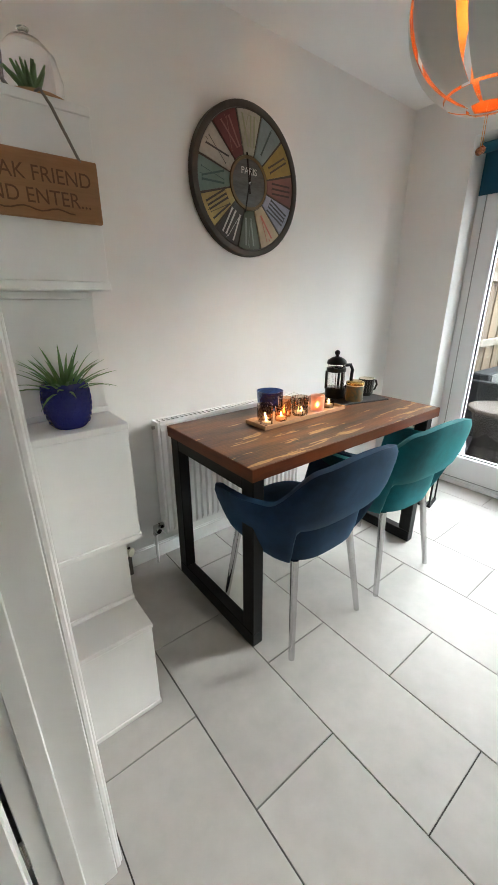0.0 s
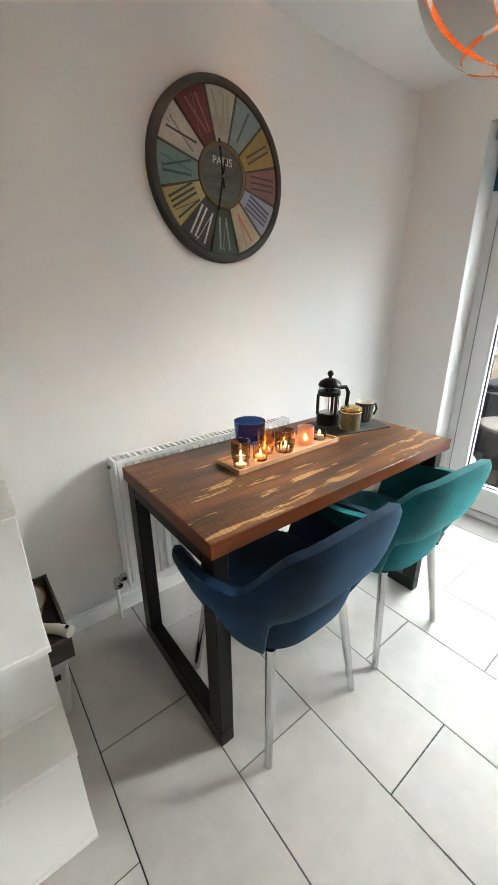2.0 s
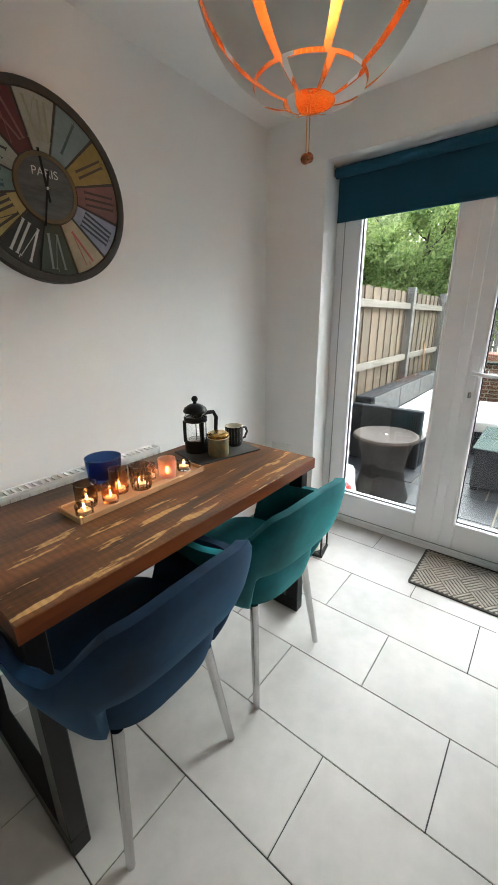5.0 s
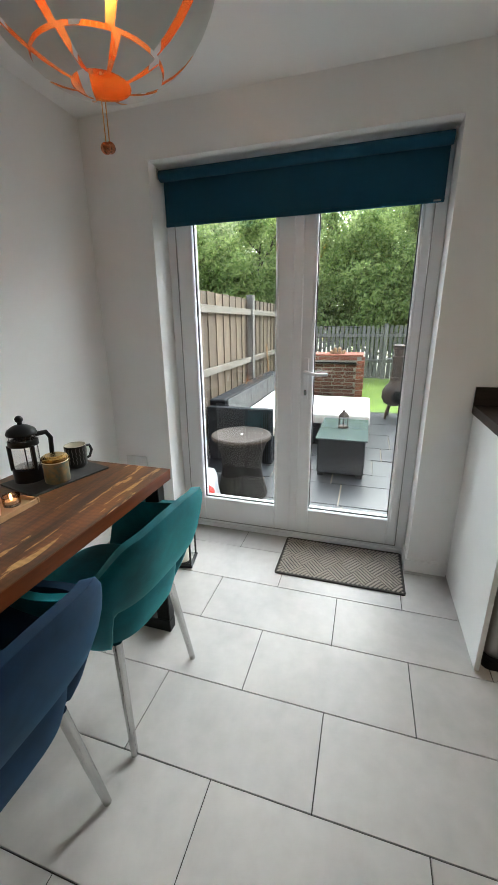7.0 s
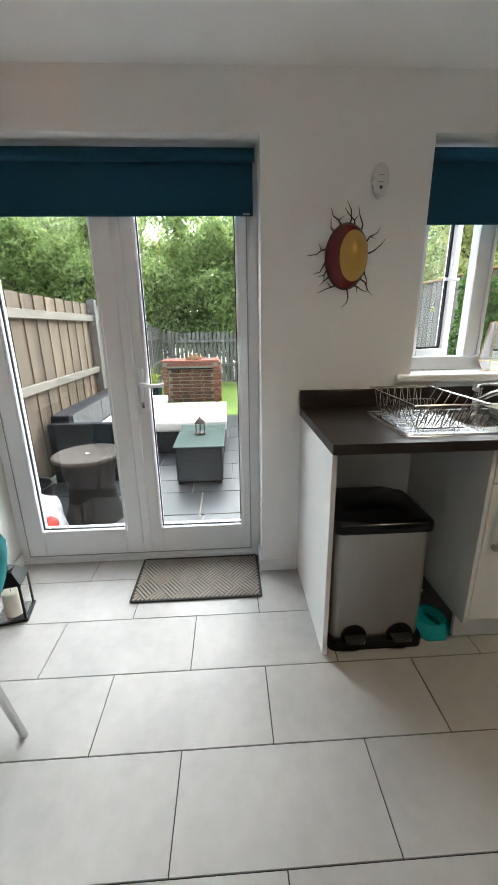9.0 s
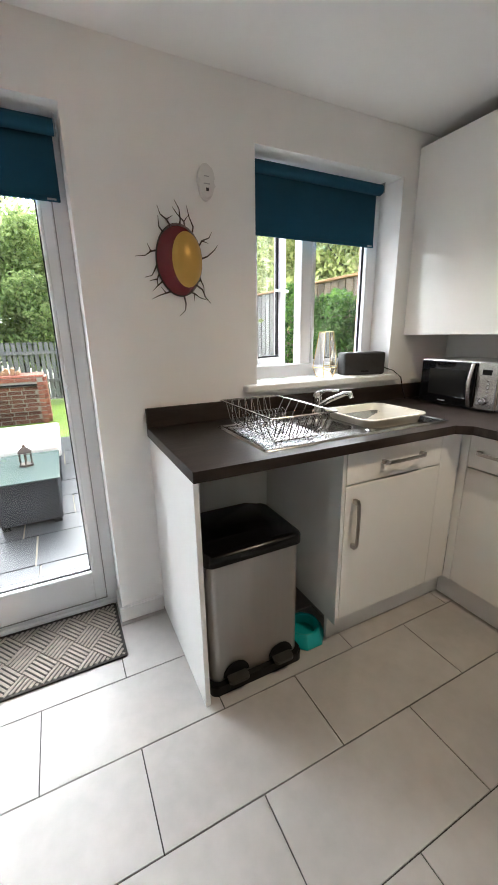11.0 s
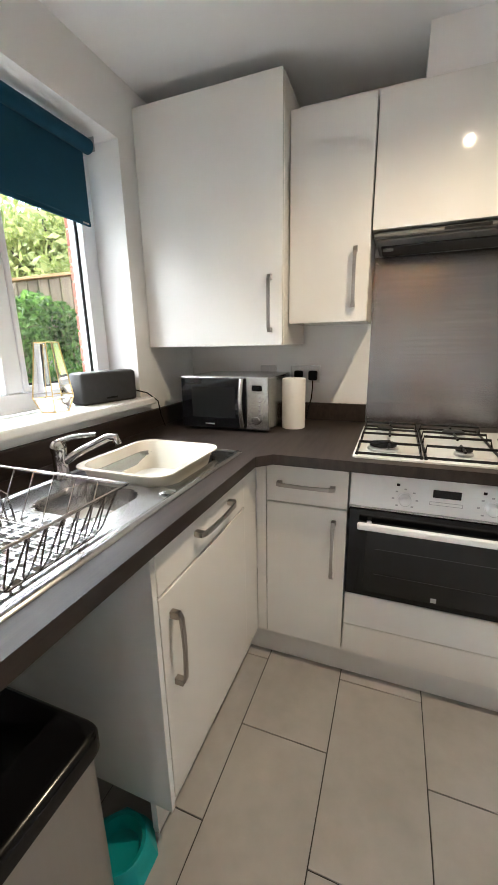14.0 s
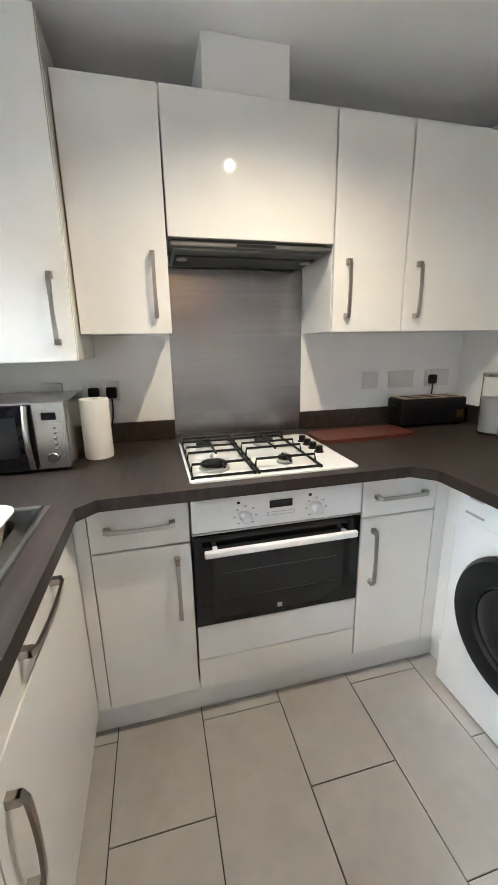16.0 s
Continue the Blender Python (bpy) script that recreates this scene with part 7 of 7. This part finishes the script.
def scatter_leaves(name, parent, spots, size, mat, seed, label=""):
    """Many small folded leaves at spots (place, spread), as one mesh."""
    rng = np.random.default_rng(seed)
    n = len(spots)
    d = rng.normal(size=(n, 3))
    d /= np.linalg.norm(d, axis=1)[:, None]
    e = np.cross(d, rng.normal(size=(n, 3)))
    e /= np.linalg.norm(e, axis=1)[:, None]
    s = size * rng.uniform(0.6, 1.3, size=(n, 1))
    c = np.asarray(spots)
    up = np.cross(d, e)
    v = np.stack([c - d * s, c + e * s * 0.48 + up * s * 0.12, c + d * s, c - e * s * 0.48 + up * s * 0.12], 1).reshape(-1, 3)
    base = np.array(ORIGIN[parent]) if parent else np.zeros(3)
    mesh = bpy.data.meshes.new(name)
    k = np.arange(n) * 4
    mesh.from_pydata((v - base).tolist(), [], np.concatenate([np.stack([k, k + 1, k + 2], 1), np.stack([k, k + 2, k + 3], 1)]).tolist())
    mesh.materials.append(mat)
    ob = tagged(new(name, mesh), label)
    if parent:
        ob.parent = parent
    return ob


rng = np.random.default_rng(5)
n = 13000
ix = rng.uniform(1.15, 4.05, n)
wave = 1.66 + 0.12 * np.sin(ix * 2.1) + 0.08 * np.sin(ix * 5.3)
iz = GZ + (wave + 0.14 - GZ) * rng.uniform(0, 1, n) ** 0.8
iy = -2.10 + 0.16 * rng.uniform(-0.4, 1, n) * (0.6 + 0.4 * np.sin(ix * 7 + iz * 5))
ivy = tagged(new("ivy"), "dense green ivy climbing the fence", "ivy", "", "stuff")
ORIGIN[ivy] = Vector((0, 0, 0))
tagged(scatter_leaves("ivy_leaf_mass", ivy, np.stack([ix, iy, iz], 1), 0.034, IVY_LEAF, 6), kind="stuff")


# trees beyond the fences
def branch(bm, p, d, length, r, depth, tips, rng):
    n = 5
    pts = [p]
    for k in range(n):
        d = (d + Vector((rng.uniform(-0.2, 0.2), rng.uniform(-0.2, 0.2), rng.uniform(-0.05, 0.16)))).normalized()
        pts.append(pts[-1] + d * length / n)
    tube(pts, r, 6, bm, r_end=r * 0.45)
    if depth == 0:
        tips += [(q, length) for q in pts[2:]]
        return
    for k in range(4):
        q = pts[2 + k % 4]
        a = rng.uniform(0, 2 * math.pi)
        side = Vector((math.cos(a), math.sin(a), rng.uniform(0.1, 0.8)))
        branch(bm, q, (d * 0.45 + side * 0.75).normalized(), length * rng.uniform(0.5, 0.75), r * 0.45, depth - 1, tips, rng)


def tree(place, height, spread, count, seed, label, leaf=None, size=0.062, loose=0.19):
    ob = thing("tree", label, "tree", place, "trees behind the garden")
    rng, bm, tips = random.Random(seed), bmesh.new(), []
    top = Vector(place) + Vector((rng.uniform(-0.2, 0.2), rng.uniform(-0.2, 0.2), height * 0.9))
    trunk = [Vector(place).lerp(top, k / 7) + Vector((rng.uniform(-0.1, 0.1), rng.uniform(-0.1, 0.1), 0)) * (k > 0) for k in range(8)]
    tube(trunk, 0.09, 8, bm, r_end=0.02)
    for k in range(15):
        u = 0.10 + 0.85 * k / 15
        a = k * 2.4 + rng.uniform(-0.4, 0.4)
        p = Vector(place).lerp(top, u)
        branch(bm, p, Vector((math.cos(a), math.sin(a), rng.uniform(0.15, 0.7))).normalized(), spread * (1.05 - 0.55 * u) * rng.uniform(0.75, 1.1), 0.035, 1, tips, rng)
    part("trunk", bm, BARK, ob, "", True)
    r2 = np.random.default_rng(seed)
    pick = r2.integers(0, len(tips), count)
    base = np.array([tips[i][0] for i in pick])
    spots = base + r2.normal(size=(count, 3)) * np.array([loose, loose, loose * 0.85])
    tagged(scatter_leaves("crown", ob, spots, size, leaf or TREE_LEAF, seed + 1), kind="stuff")
    return ob


for k, (x, y, h, s, c) in enumerate((
        (11.6, 4.6, 4.6, 2.1, 15000), (12.4, 1.9, 4.8, 2.2, 17000), (11.2, -0.3, 4.4, 2.1, 20000), (12.6, -2.4, 5.0, 2.2, 15000),
        (11.0, 2.9, 3.0, 1.6, 12000), (14.8, 0.6, 6.8, 2.6, 16000), (15.2, 4.4, 6.2, 2.5, 12000), (15.0, -3.2, 6.6, 2.5, 12000), (14.2, 8.0, 6.0, 2.4, 9000),
        (10.9, -0.9, 2.6, 1.5, 11000), (11.0, 1.0, 2.6, 1.5, 11000), (10.4, 6.4, 4.2, 2.1, 17000), (11.6, 9.2, 4.8, 2.3, 17000), (8.2, -5.4, 4.6, 2.0, 13000), (5.4, -6.2, 4.8, 2.0, 13000), (11.4, -6.0, 5.2, 2.2, 10000))):
    tree((x, y, GZ - 0.05), h, s, int(c * 1.35), 40 + k, "leafy green tree standing beyond the garden fence")
for k, (x, y, h, s) in enumerate(((18.0, -1.5, 8.4, 3.2), (18.6, 2.6, 8.8, 3.3), (18.2, 6.4, 8.4, 3.2), (19.0, 10.4, 8.6, 3.3), (17.4, 13.6, 7.8, 3.0), (13.2, 6.6, 5.2, 2.4))):
    tree((x, y, GZ - 0.05), h, s, 9500, 60 + k, "tall pale green tree at the back of the trees", BACK_LEAF, 0.088, 0.30)

for k, (x, y, h, s, c) in enumerate(((6.2, -4.3, 3.6, 1.9, 15000), (8.2, -4.9, 4.2, 2.1, 15000), (4.6, -3.9, 3.2, 1.7, 12000))):
    tree((x, y, GZ - 0.05), h, s, c, 80 + k, "yellow-green tree standing behind the ivy fence", PALE_LEAF)

# rattan corner sofa with white cushions
sf = thing("garden_sofa", "dark rattan corner sofa along the fence", "garden sofa", (3.8, 2.4, GZ))
part("long_base", box(2.52, 5.2, 2.06, 2.60, GZ, 0.13, 0.012), RATTAN, sf)
part("long_back", box(2.50, 5.2, 2.602, 2.79, GZ, 0.52, 0.02, seg=2), RATTAN, sf)
part("arm", box(2.41, 2.498, 2.06, 2.79, GZ, 0.455, 0.015, seg=2), RATTAN, sf)
part("chaise_base", box(3.27, 4.42, 1.10, 2.058, GZ, 0.13, 0.012), RATTAN, sf)
for k in range(5):
    part("side_stripe", box(2.405, 2.409, 2.10 + 0.02 * k, 2.11 + 0.02 * k, GZ + 0.03, 0.42), RATTAN_GREY, sf)
for x0, x1, y0, y1, lab in ((3.215, 4.46, 1.07, 2.05, "thick white chaise cushion on the rattan sofa"), (2.53, 3.85, 2.055, 2.60, "white seat cushion on the rattan sofa"), (3.87, 5.18, 2.055, 2.60, "white seat cushion on the rattan sofa")):
    cu = thing("seat_cushion", lab, "cushion", ((x0 + x1) / 2, (y0 + y1) / 2, 0.131), "white sofa cushions")
    part("pad", box(x0, x1, y0, y1, 0.131, 0.255, 0.03, seg=3), CUSHION, cu, "", True)
for x0, x1 in ((2.56, 3.42), (3.44, 4.3), (4.32, 5.16)):
    part("back_panel", box(x0, x1, 2.588, 2.6015, 0.262, 0.508, 0.004), RATTAN_PALE, sf, "flat grey inner back panel")
broom = thing("broom", "pale wooden broom handle leaning on the fence", "broom", (5.05, 2.74, GZ))
part("stick", tube([(5.02, 2.70, GZ + 0.02), (5.10, 2.81, 0.98)], 0.013, 8), PALE_WOOD, broom, "", True)
part("head", box(4.90, 5.14, 2.67, 2.73, GZ, GZ + 0.09, 0.01), CAP_WOOD, broom)

# rattan coffee table
ctb = thing("rattan_coffee_table", "dark rattan coffee table with pale glass top", "coffee table", (2.66, 1.33, GZ))
part("body", box(2.25, 3.06, 1.11, 1.56, GZ + 0.03, 0.232, 0.012), RATTAN, ctb)
part("glass_top", box(2.232, 3.085, 1.088, 1.582, 0.233, 0.245, 0.004), FROST_TOP, ctb)
for x in (2.29, 3.02):
    for y in (1.15, 1.52):
        part("foot", box(x - 0.03, x + 0.03, y - 0.03, y + 0.03, GZ, GZ + 0.031), BLACK, ctb)
gl = thing("garden_lantern", "small dark metal lantern on the coffee table", "lantern", (2.69, 1.345, 0.245))
GP = (2.69, 1.345, 0.2455)
part("base", lathe([(0, 0), (0.062, 0), (0.062, 0.016), (0.05, 0.02), (0, 0.02)], GP, 6), CAST, gl)
for k in range(6):
    a = radians(60 * k)
    part("bar", tube([(GP[0] + 0.05 * math.cos(a), GP[1] + 0.05 * math.sin(a), GP[2] + 0.02), (GP[0] + 0.05 * math.cos(a), GP[1] + 0.05 * math.sin(a), GP[2] + 0.12)], 0.005, 5), CAST, gl)
part("roof", lathe([(0.062, 0.12), (0.058, 0.13), (0.03, 0.16), (0.012, 0.17), (0.012, 0.185), (0, 0.19)], GP, 6), CAST, gl)
part("ring", tube([(GP[0], GP[1] + 0.014 * math.cos(a), GP[2] + 0.20 + 0.014 * math.sin(a)) for a in (2 * math.pi * k / 12 for k in range(12))], 0.0025, 5, close=True), CAST, gl)

# round rattan drinks table
rt = thing("rattan_drinks_table", "round grey rattan cooler table by the doors", "drinks table", (1.67, 2.15, GZ))
RP = (1.665, 2.15, GZ)
part("body", lathe([(0, 0), (0.225, 0), (0.228, 0.02), (0.19, 0.14), (0.172, 0.26), (0.185, 0.38), (0.225, 0.50), (0.228, 0.51), (0, 0.51)], RP, 40), RATTAN_GREY, rt, "", True)
part("top", lathe([(0, 0.512), (0.235, 0.512), (0.257, 0.52), (0.262, 0.535), (0.255, 0.55), (0.235, 0.553), (0.225, 0.546), (0, 0.546)], RP, 48), material("grey_stone_plastic", (0.055, 0.042, 0.035), 0.7, vary=0.15, spec=0.2), rt, "pale brown round lid", True)
part("lid_knob", lathe([(0.02, 0.546), (0.02, 0.552), (0, 0.554)], RP, 16), STEEL, rt)
bg = thing("plastic_bag", "crumpled white carrier bag with red print", "bag", (1.30, 2.42, GZ))
def crumple(c, r, seed, squash=1.0):
    bm = bmesh.new()
    bmesh.ops.create_icosphere(bm, subdivisions=3, radius=r)
    for v in bm.verts:
        v.co *= 1 + 0.28 * noise.noise(v.co * 14 + Vector((seed, 0, 0)))
        v.co.z = max(v.co.z * squash, -r * 0.75 * squash)
        v.co += Vector(c) + Vector((0, 0, r * 0.75 * squash))
    return bm
part("bag", crumple((1.27, 2.37, GZ), 0.145, 2, 1.5), material("white_plastic_film", (0.72, 0.72, 0.74), 0.4, vary=0.1), bg, "", True)
part("print", crumple((1.19, 2.28, GZ + 0.17), 0.055, 7), material("red_film", (0.55, 0.04, 0.03), 0.4), bg, "red printed patch", True)
tw = thing("garden_tub", "dark plastic garden tub behind the drinks table", "tub", (1.60, 2.56, GZ))
part("tub", lathe([(0, 0), (0.14, 0), (0.17, 0.30), (0.18, 0.31), (0.165, 0.31), (0.135, 0.02), (0, 0.015)], (1.62, 2.62, GZ), 28), BLACK, tw, "", True)

# chiminea
ch = thing("chiminea", "rusty cast iron chiminea on three legs", "chiminea", (4.98, 0.72, GZ))
CP = (4.98, 0.70, GZ)
part("body", lathe([(0, 0.20), (0.08, 0.20), (0.15, 0.24), (0.19, 0.32), (0.19, 0.42), (0.15, 0.50), (0.10, 0.55), (0.085, 0.60)], CP, 28), CAST, ch, "", True)
part("chimney", lathe([(0.085, 0.60), (0.088, 0.64), (0.075, 0.65), (0.07, 0.90), (0.085, 0.92), (0.085, 0.96), (0.068, 0.97), (0.066, 1.06), (0.086, 1.08), (0.086, 1.12), (0.05, 1.14), (0, 1.14)], CP, 24), CAST, ch, "", True)
part("fire_door", turned(lathe([(0, 0.02), (0.08, 0.015), (0.10, 0.0), (0.10, -0.03)], seg=24), Matrix.Translation((4.80, 0.66, GZ + 0.36)) @ pose(0, 0, 0, 0, -90, 0)), BLACK_METAL, ch, "", True)
for k in range(3):
    a = radians(120 * k + 20)
    part("leg", tube([(CP[0] + 0.10 * math.cos(a), CP[1] + 0.10 * math.sin(a), GZ + 0.24), (CP[0] + 0.17 * math.cos(a), CP[1] + 0.17 * math.sin(a), GZ + 0.10), (CP[0] + 0.19 * math.cos(a), CP[1] + 0.19 * math.sin(a), GZ)], 0.022, 8, r_end=0.016), CAST, ch, "", True)
part("handle", tube([(4.98, 0.78, GZ + 0.92), (4.98, 0.90, GZ + 0.93)], 0.008, 6), STEEL, ch)

# brick barbecue
bq = thing("brick_barbecue", "red brick garden barbecue with dark recess", "barbecue", (6.9, 1.8, GZ))
part("core", box(6.66, 7.24, 1.255, 2.355, GZ, 0.655), MORTAR, bq)
for b in ((6.588, 6.6595, 1.252, 1.343, GZ, 0.655), (6.588, 6.6595, 2.268, 2.358, GZ, 0.655), (6.598, 6.6595, 1.3435, 2.2675, 0.553, 0.655), (6.69, 7.24, 1.202, 1.2545, GZ, 0.655)):
    part("mortar_bed", box(*b), MORTAR, bq, "pale mortar between the bricks")
BRK = shared("brick", (0.10, 0.205, 0.062), BRICK, 0.003)
BRK_END = shared("brick", (0.10, 0.098, 0.062), BRICK, 0.003)
BRK_SIDE = shared("brick", (0.205, 0.10, 0.062), BRICK, 0.003)
# darker brick for the back of the recess
DARK_BRICK = material("dark_recess_brick", (0.22, 0.085, 0.06), 0.9, vary=0.45, scale=12, bump=0.4, bump_scale=60, per_object=0.3)
BRK_DARK = shared("brick", (0.05, 0.198, 0.060), DARK_BRICK, 0.003)
for r in range(11):
    z = GZ + 0.036 + 0.0735 * r
    recess = r < 10
    odd = r % 2
    y, end = 1.245, 2.375
    slots = []
    if recess:
        for a in ((1.245, 1.345), (2.265, 2.365)):
            slots.append((a, BRK_END))
        for k in range(4):
            piece("brick", BRK_DARK, (6.678, 1.452 + 0.2155 * k + (0.045 if odd else 0), z), bq)
    else:
        for k in range(5):
            piece("brick", BRK, (6.64, 1.35 + 0.2155 * k, z), bq)
    for (a, b), mesh in slots:
        piece("brick", mesh, (6.63, (a + b) / 2, z), bq)
    for k in range(3):
        piece("brick", BRK_SIDE, (6.79 + 0.2155 * k - (0.1 if odd else 0), 1.245, z), bq)
part("metal_shelf", box(6.585, 6.70, 1.35, 2.26, 0.52, 0.55, 0.004), BLACK_METAL, bq, "black metal shelf over the recess")
part("coping", box(6.60, 7.25, 1.23, 2.38, 0.662, 0.70, 0.006), BRICK, bq)
lg = thing("log_pile", "small heap of firewood on the barbecue", "firewood", (6.85, 1.75, 0.70))
for k, (y, z, l) in enumerate(((1.62, 0.735, 0.34), (1.70, 0.737, 0.36), (1.78, 0.736, 0.33), (1.86, 0.735, 0.35), (1.70, 0.785, 0.30), (1.79, 0.784, 0.32))):
    part("log", tube([(6.72, y, z), (6.72 + l, y + 0.01 * (k % 3), z)], 0.034, 9), PALE_WOOD, lg, "", True)

# small planter with a yellow-green shrub by the sofa
pl = thing("planter", "dark square planter with a small bright shrub", "planter", (5.5, 2.45, GZ))
part("box", box(5.36, 5.70, 2.25, 2.60, GZ, 0.36, 0.01), RATTAN, pl)
r3 = np.random.default_rng(9)
sh = r3.normal(size=(500, 3)) * np.array([0.09, 0.09, 0.075]) + np.array([5.53, 2.43, 0.48])
tagged(scatter_leaves("shrub", pl, sh, 0.03, leaves("shrub_leaves", (0.16, 0.24, 0.02), (0.42, 0.46, 0.06)), 3, "yellow-green shrub"), kind="stuff")

# festoon bulbs on a cable along the fence
fs = thing("festoon_lights", "clear festoon bulbs on a black cable", "string lights", (6.0, 2.7, 1.5))
cable = [(6.06, 2.80, 1.50), (6.9, 2.72, 1.33), (7.9, 2.74, 1.38), (8.7, 2.2, 1.22), (9.5, 1.4, 1.18)]
part("cable", tube(cable, 0.006, 5), BLACK, fs)
for x, y, z in ((6.5, 2.76, 1.40), (7.3, 2.73, 1.34), (8.7, 2.2, 1.21)):
    b = part("bulb", lathe([(0.012, 0), (0.014, -0.03), (0.034, -0.06), (0.042, -0.09), (0.034, -0.12), (0, -0.135)], (x, y, z), 14), PANE, fs, "clear glass bulb", True)
    part("cap", lathe([(0.015, 0.01), (0.015, -0.03)], (x, y, z), 10), BLACK, b)

# ---- floor tiles, each a piece laid half-bonded ----
floor = bpy.data.objects["floor"]
PX, PY, G = 0.3025, 0.6065, 0.0037
TILE_MESH = {}
def floor_tile(x0, x1, y0, y1):
    key = (round(x1 - x0, 4), round(y1 - y0, 4))
    if key not in TILE_MESH:
        bm = box(-key[0] / 2, key[0] / 2, -key[1] / 2, key[1] / 2, -0.0042, 0.0)
        bmesh.ops.bevel(bm, geom=[e for e in bm.edges if all(v.co.z > -0.001 for v in e.verts)], offset=0.0009, segments=1, affect="EDGES")
        mesh = bpy.data.meshes.new("tile")
        bm.to_mesh(mesh)
        bm.free()
        mesh.materials.append(TILE)
        TILE_MESH[key] = mesh
    ob = new("tile", TILE_MESH[key])
    ob.location = ((x0 + x1) / 2, (y0 + y1) / 2, 0)
    ob.parent = floor
X_LO, X_HI = -2.40, FX - 0.002
for i in range(-3, 9):
    x1, x0 = min(-PX * i, X_HI) - G / 2, max(-PX * (i + 1), X_LO) + G / 2
    if x1 - x0 < 0.02:
        continue
    shift = PY / 2 if i % 2 == 0 else 0.0
    for j in range(-4, 6):
        y0, y1 = max(shift + PY * j, S_IN) + G / 2, min(shift + PY * (j + 1), N_IN) - G / 2
        if y1 - y0 < 0.02:
            continue
        floor_tile(x0, x1, y0, y1)

# ---- slate slabs of the patio ----
bed = bpy.data.objects["patio_bed"]
rng = random.Random(12)
x = 1.18
while x < 5.25:
    d = min(rng.choice((0.30, 0.45, 0.60)), 5.30 - x)
    y = -2.1 - rng.uniform(0, 0.3)
    while y < 2.80:
        w = rng.choice((0.45, 0.60, 0.75, 0.9))
        a, b = max(y, -2.12), min(y + w, 2.82)
        if b - a > 0.05 and d > 0.05:
            bm = box(-d / 2 + 0.006, d / 2 - 0.006, -(b - a) / 2 + 0.006, (b - a) / 2 - 0.006, -0.011, 0.0)
            for v in bm.verts:
                v.co += Vector((rng.uniform(-0.004, 0.004), rng.uniform(-0.004, 0.004), rng.uniform(-0.0015, 0.0015)))
            mesh = bpy.data.meshes.new("slab")
            bm.to_mesh(mesh)
            bm.free()
            mesh.materials.append(PAVING)
            ob = new("slab", mesh)
            ob.location = (x + d / 2, (a + b) / 2, GZ + rng.uniform(-0.001, 0.001))
            ob.parent = bed
        y += w
    x += d
# bricks round the window opening outside
HB = shared("brick", (0.10, 0.103, 0.065), BRICK, 0.002)
for k in range(16):
    for y in (WIN_Y[0] - 0.142, WIN_Y[1] + 0.048, DOOR_Y[0] - 0.048, DOOR_Y[1] + 0.048):
        piece("brick", HB, (1.003, y, 0.98 + 0.075 * k), house_skin)
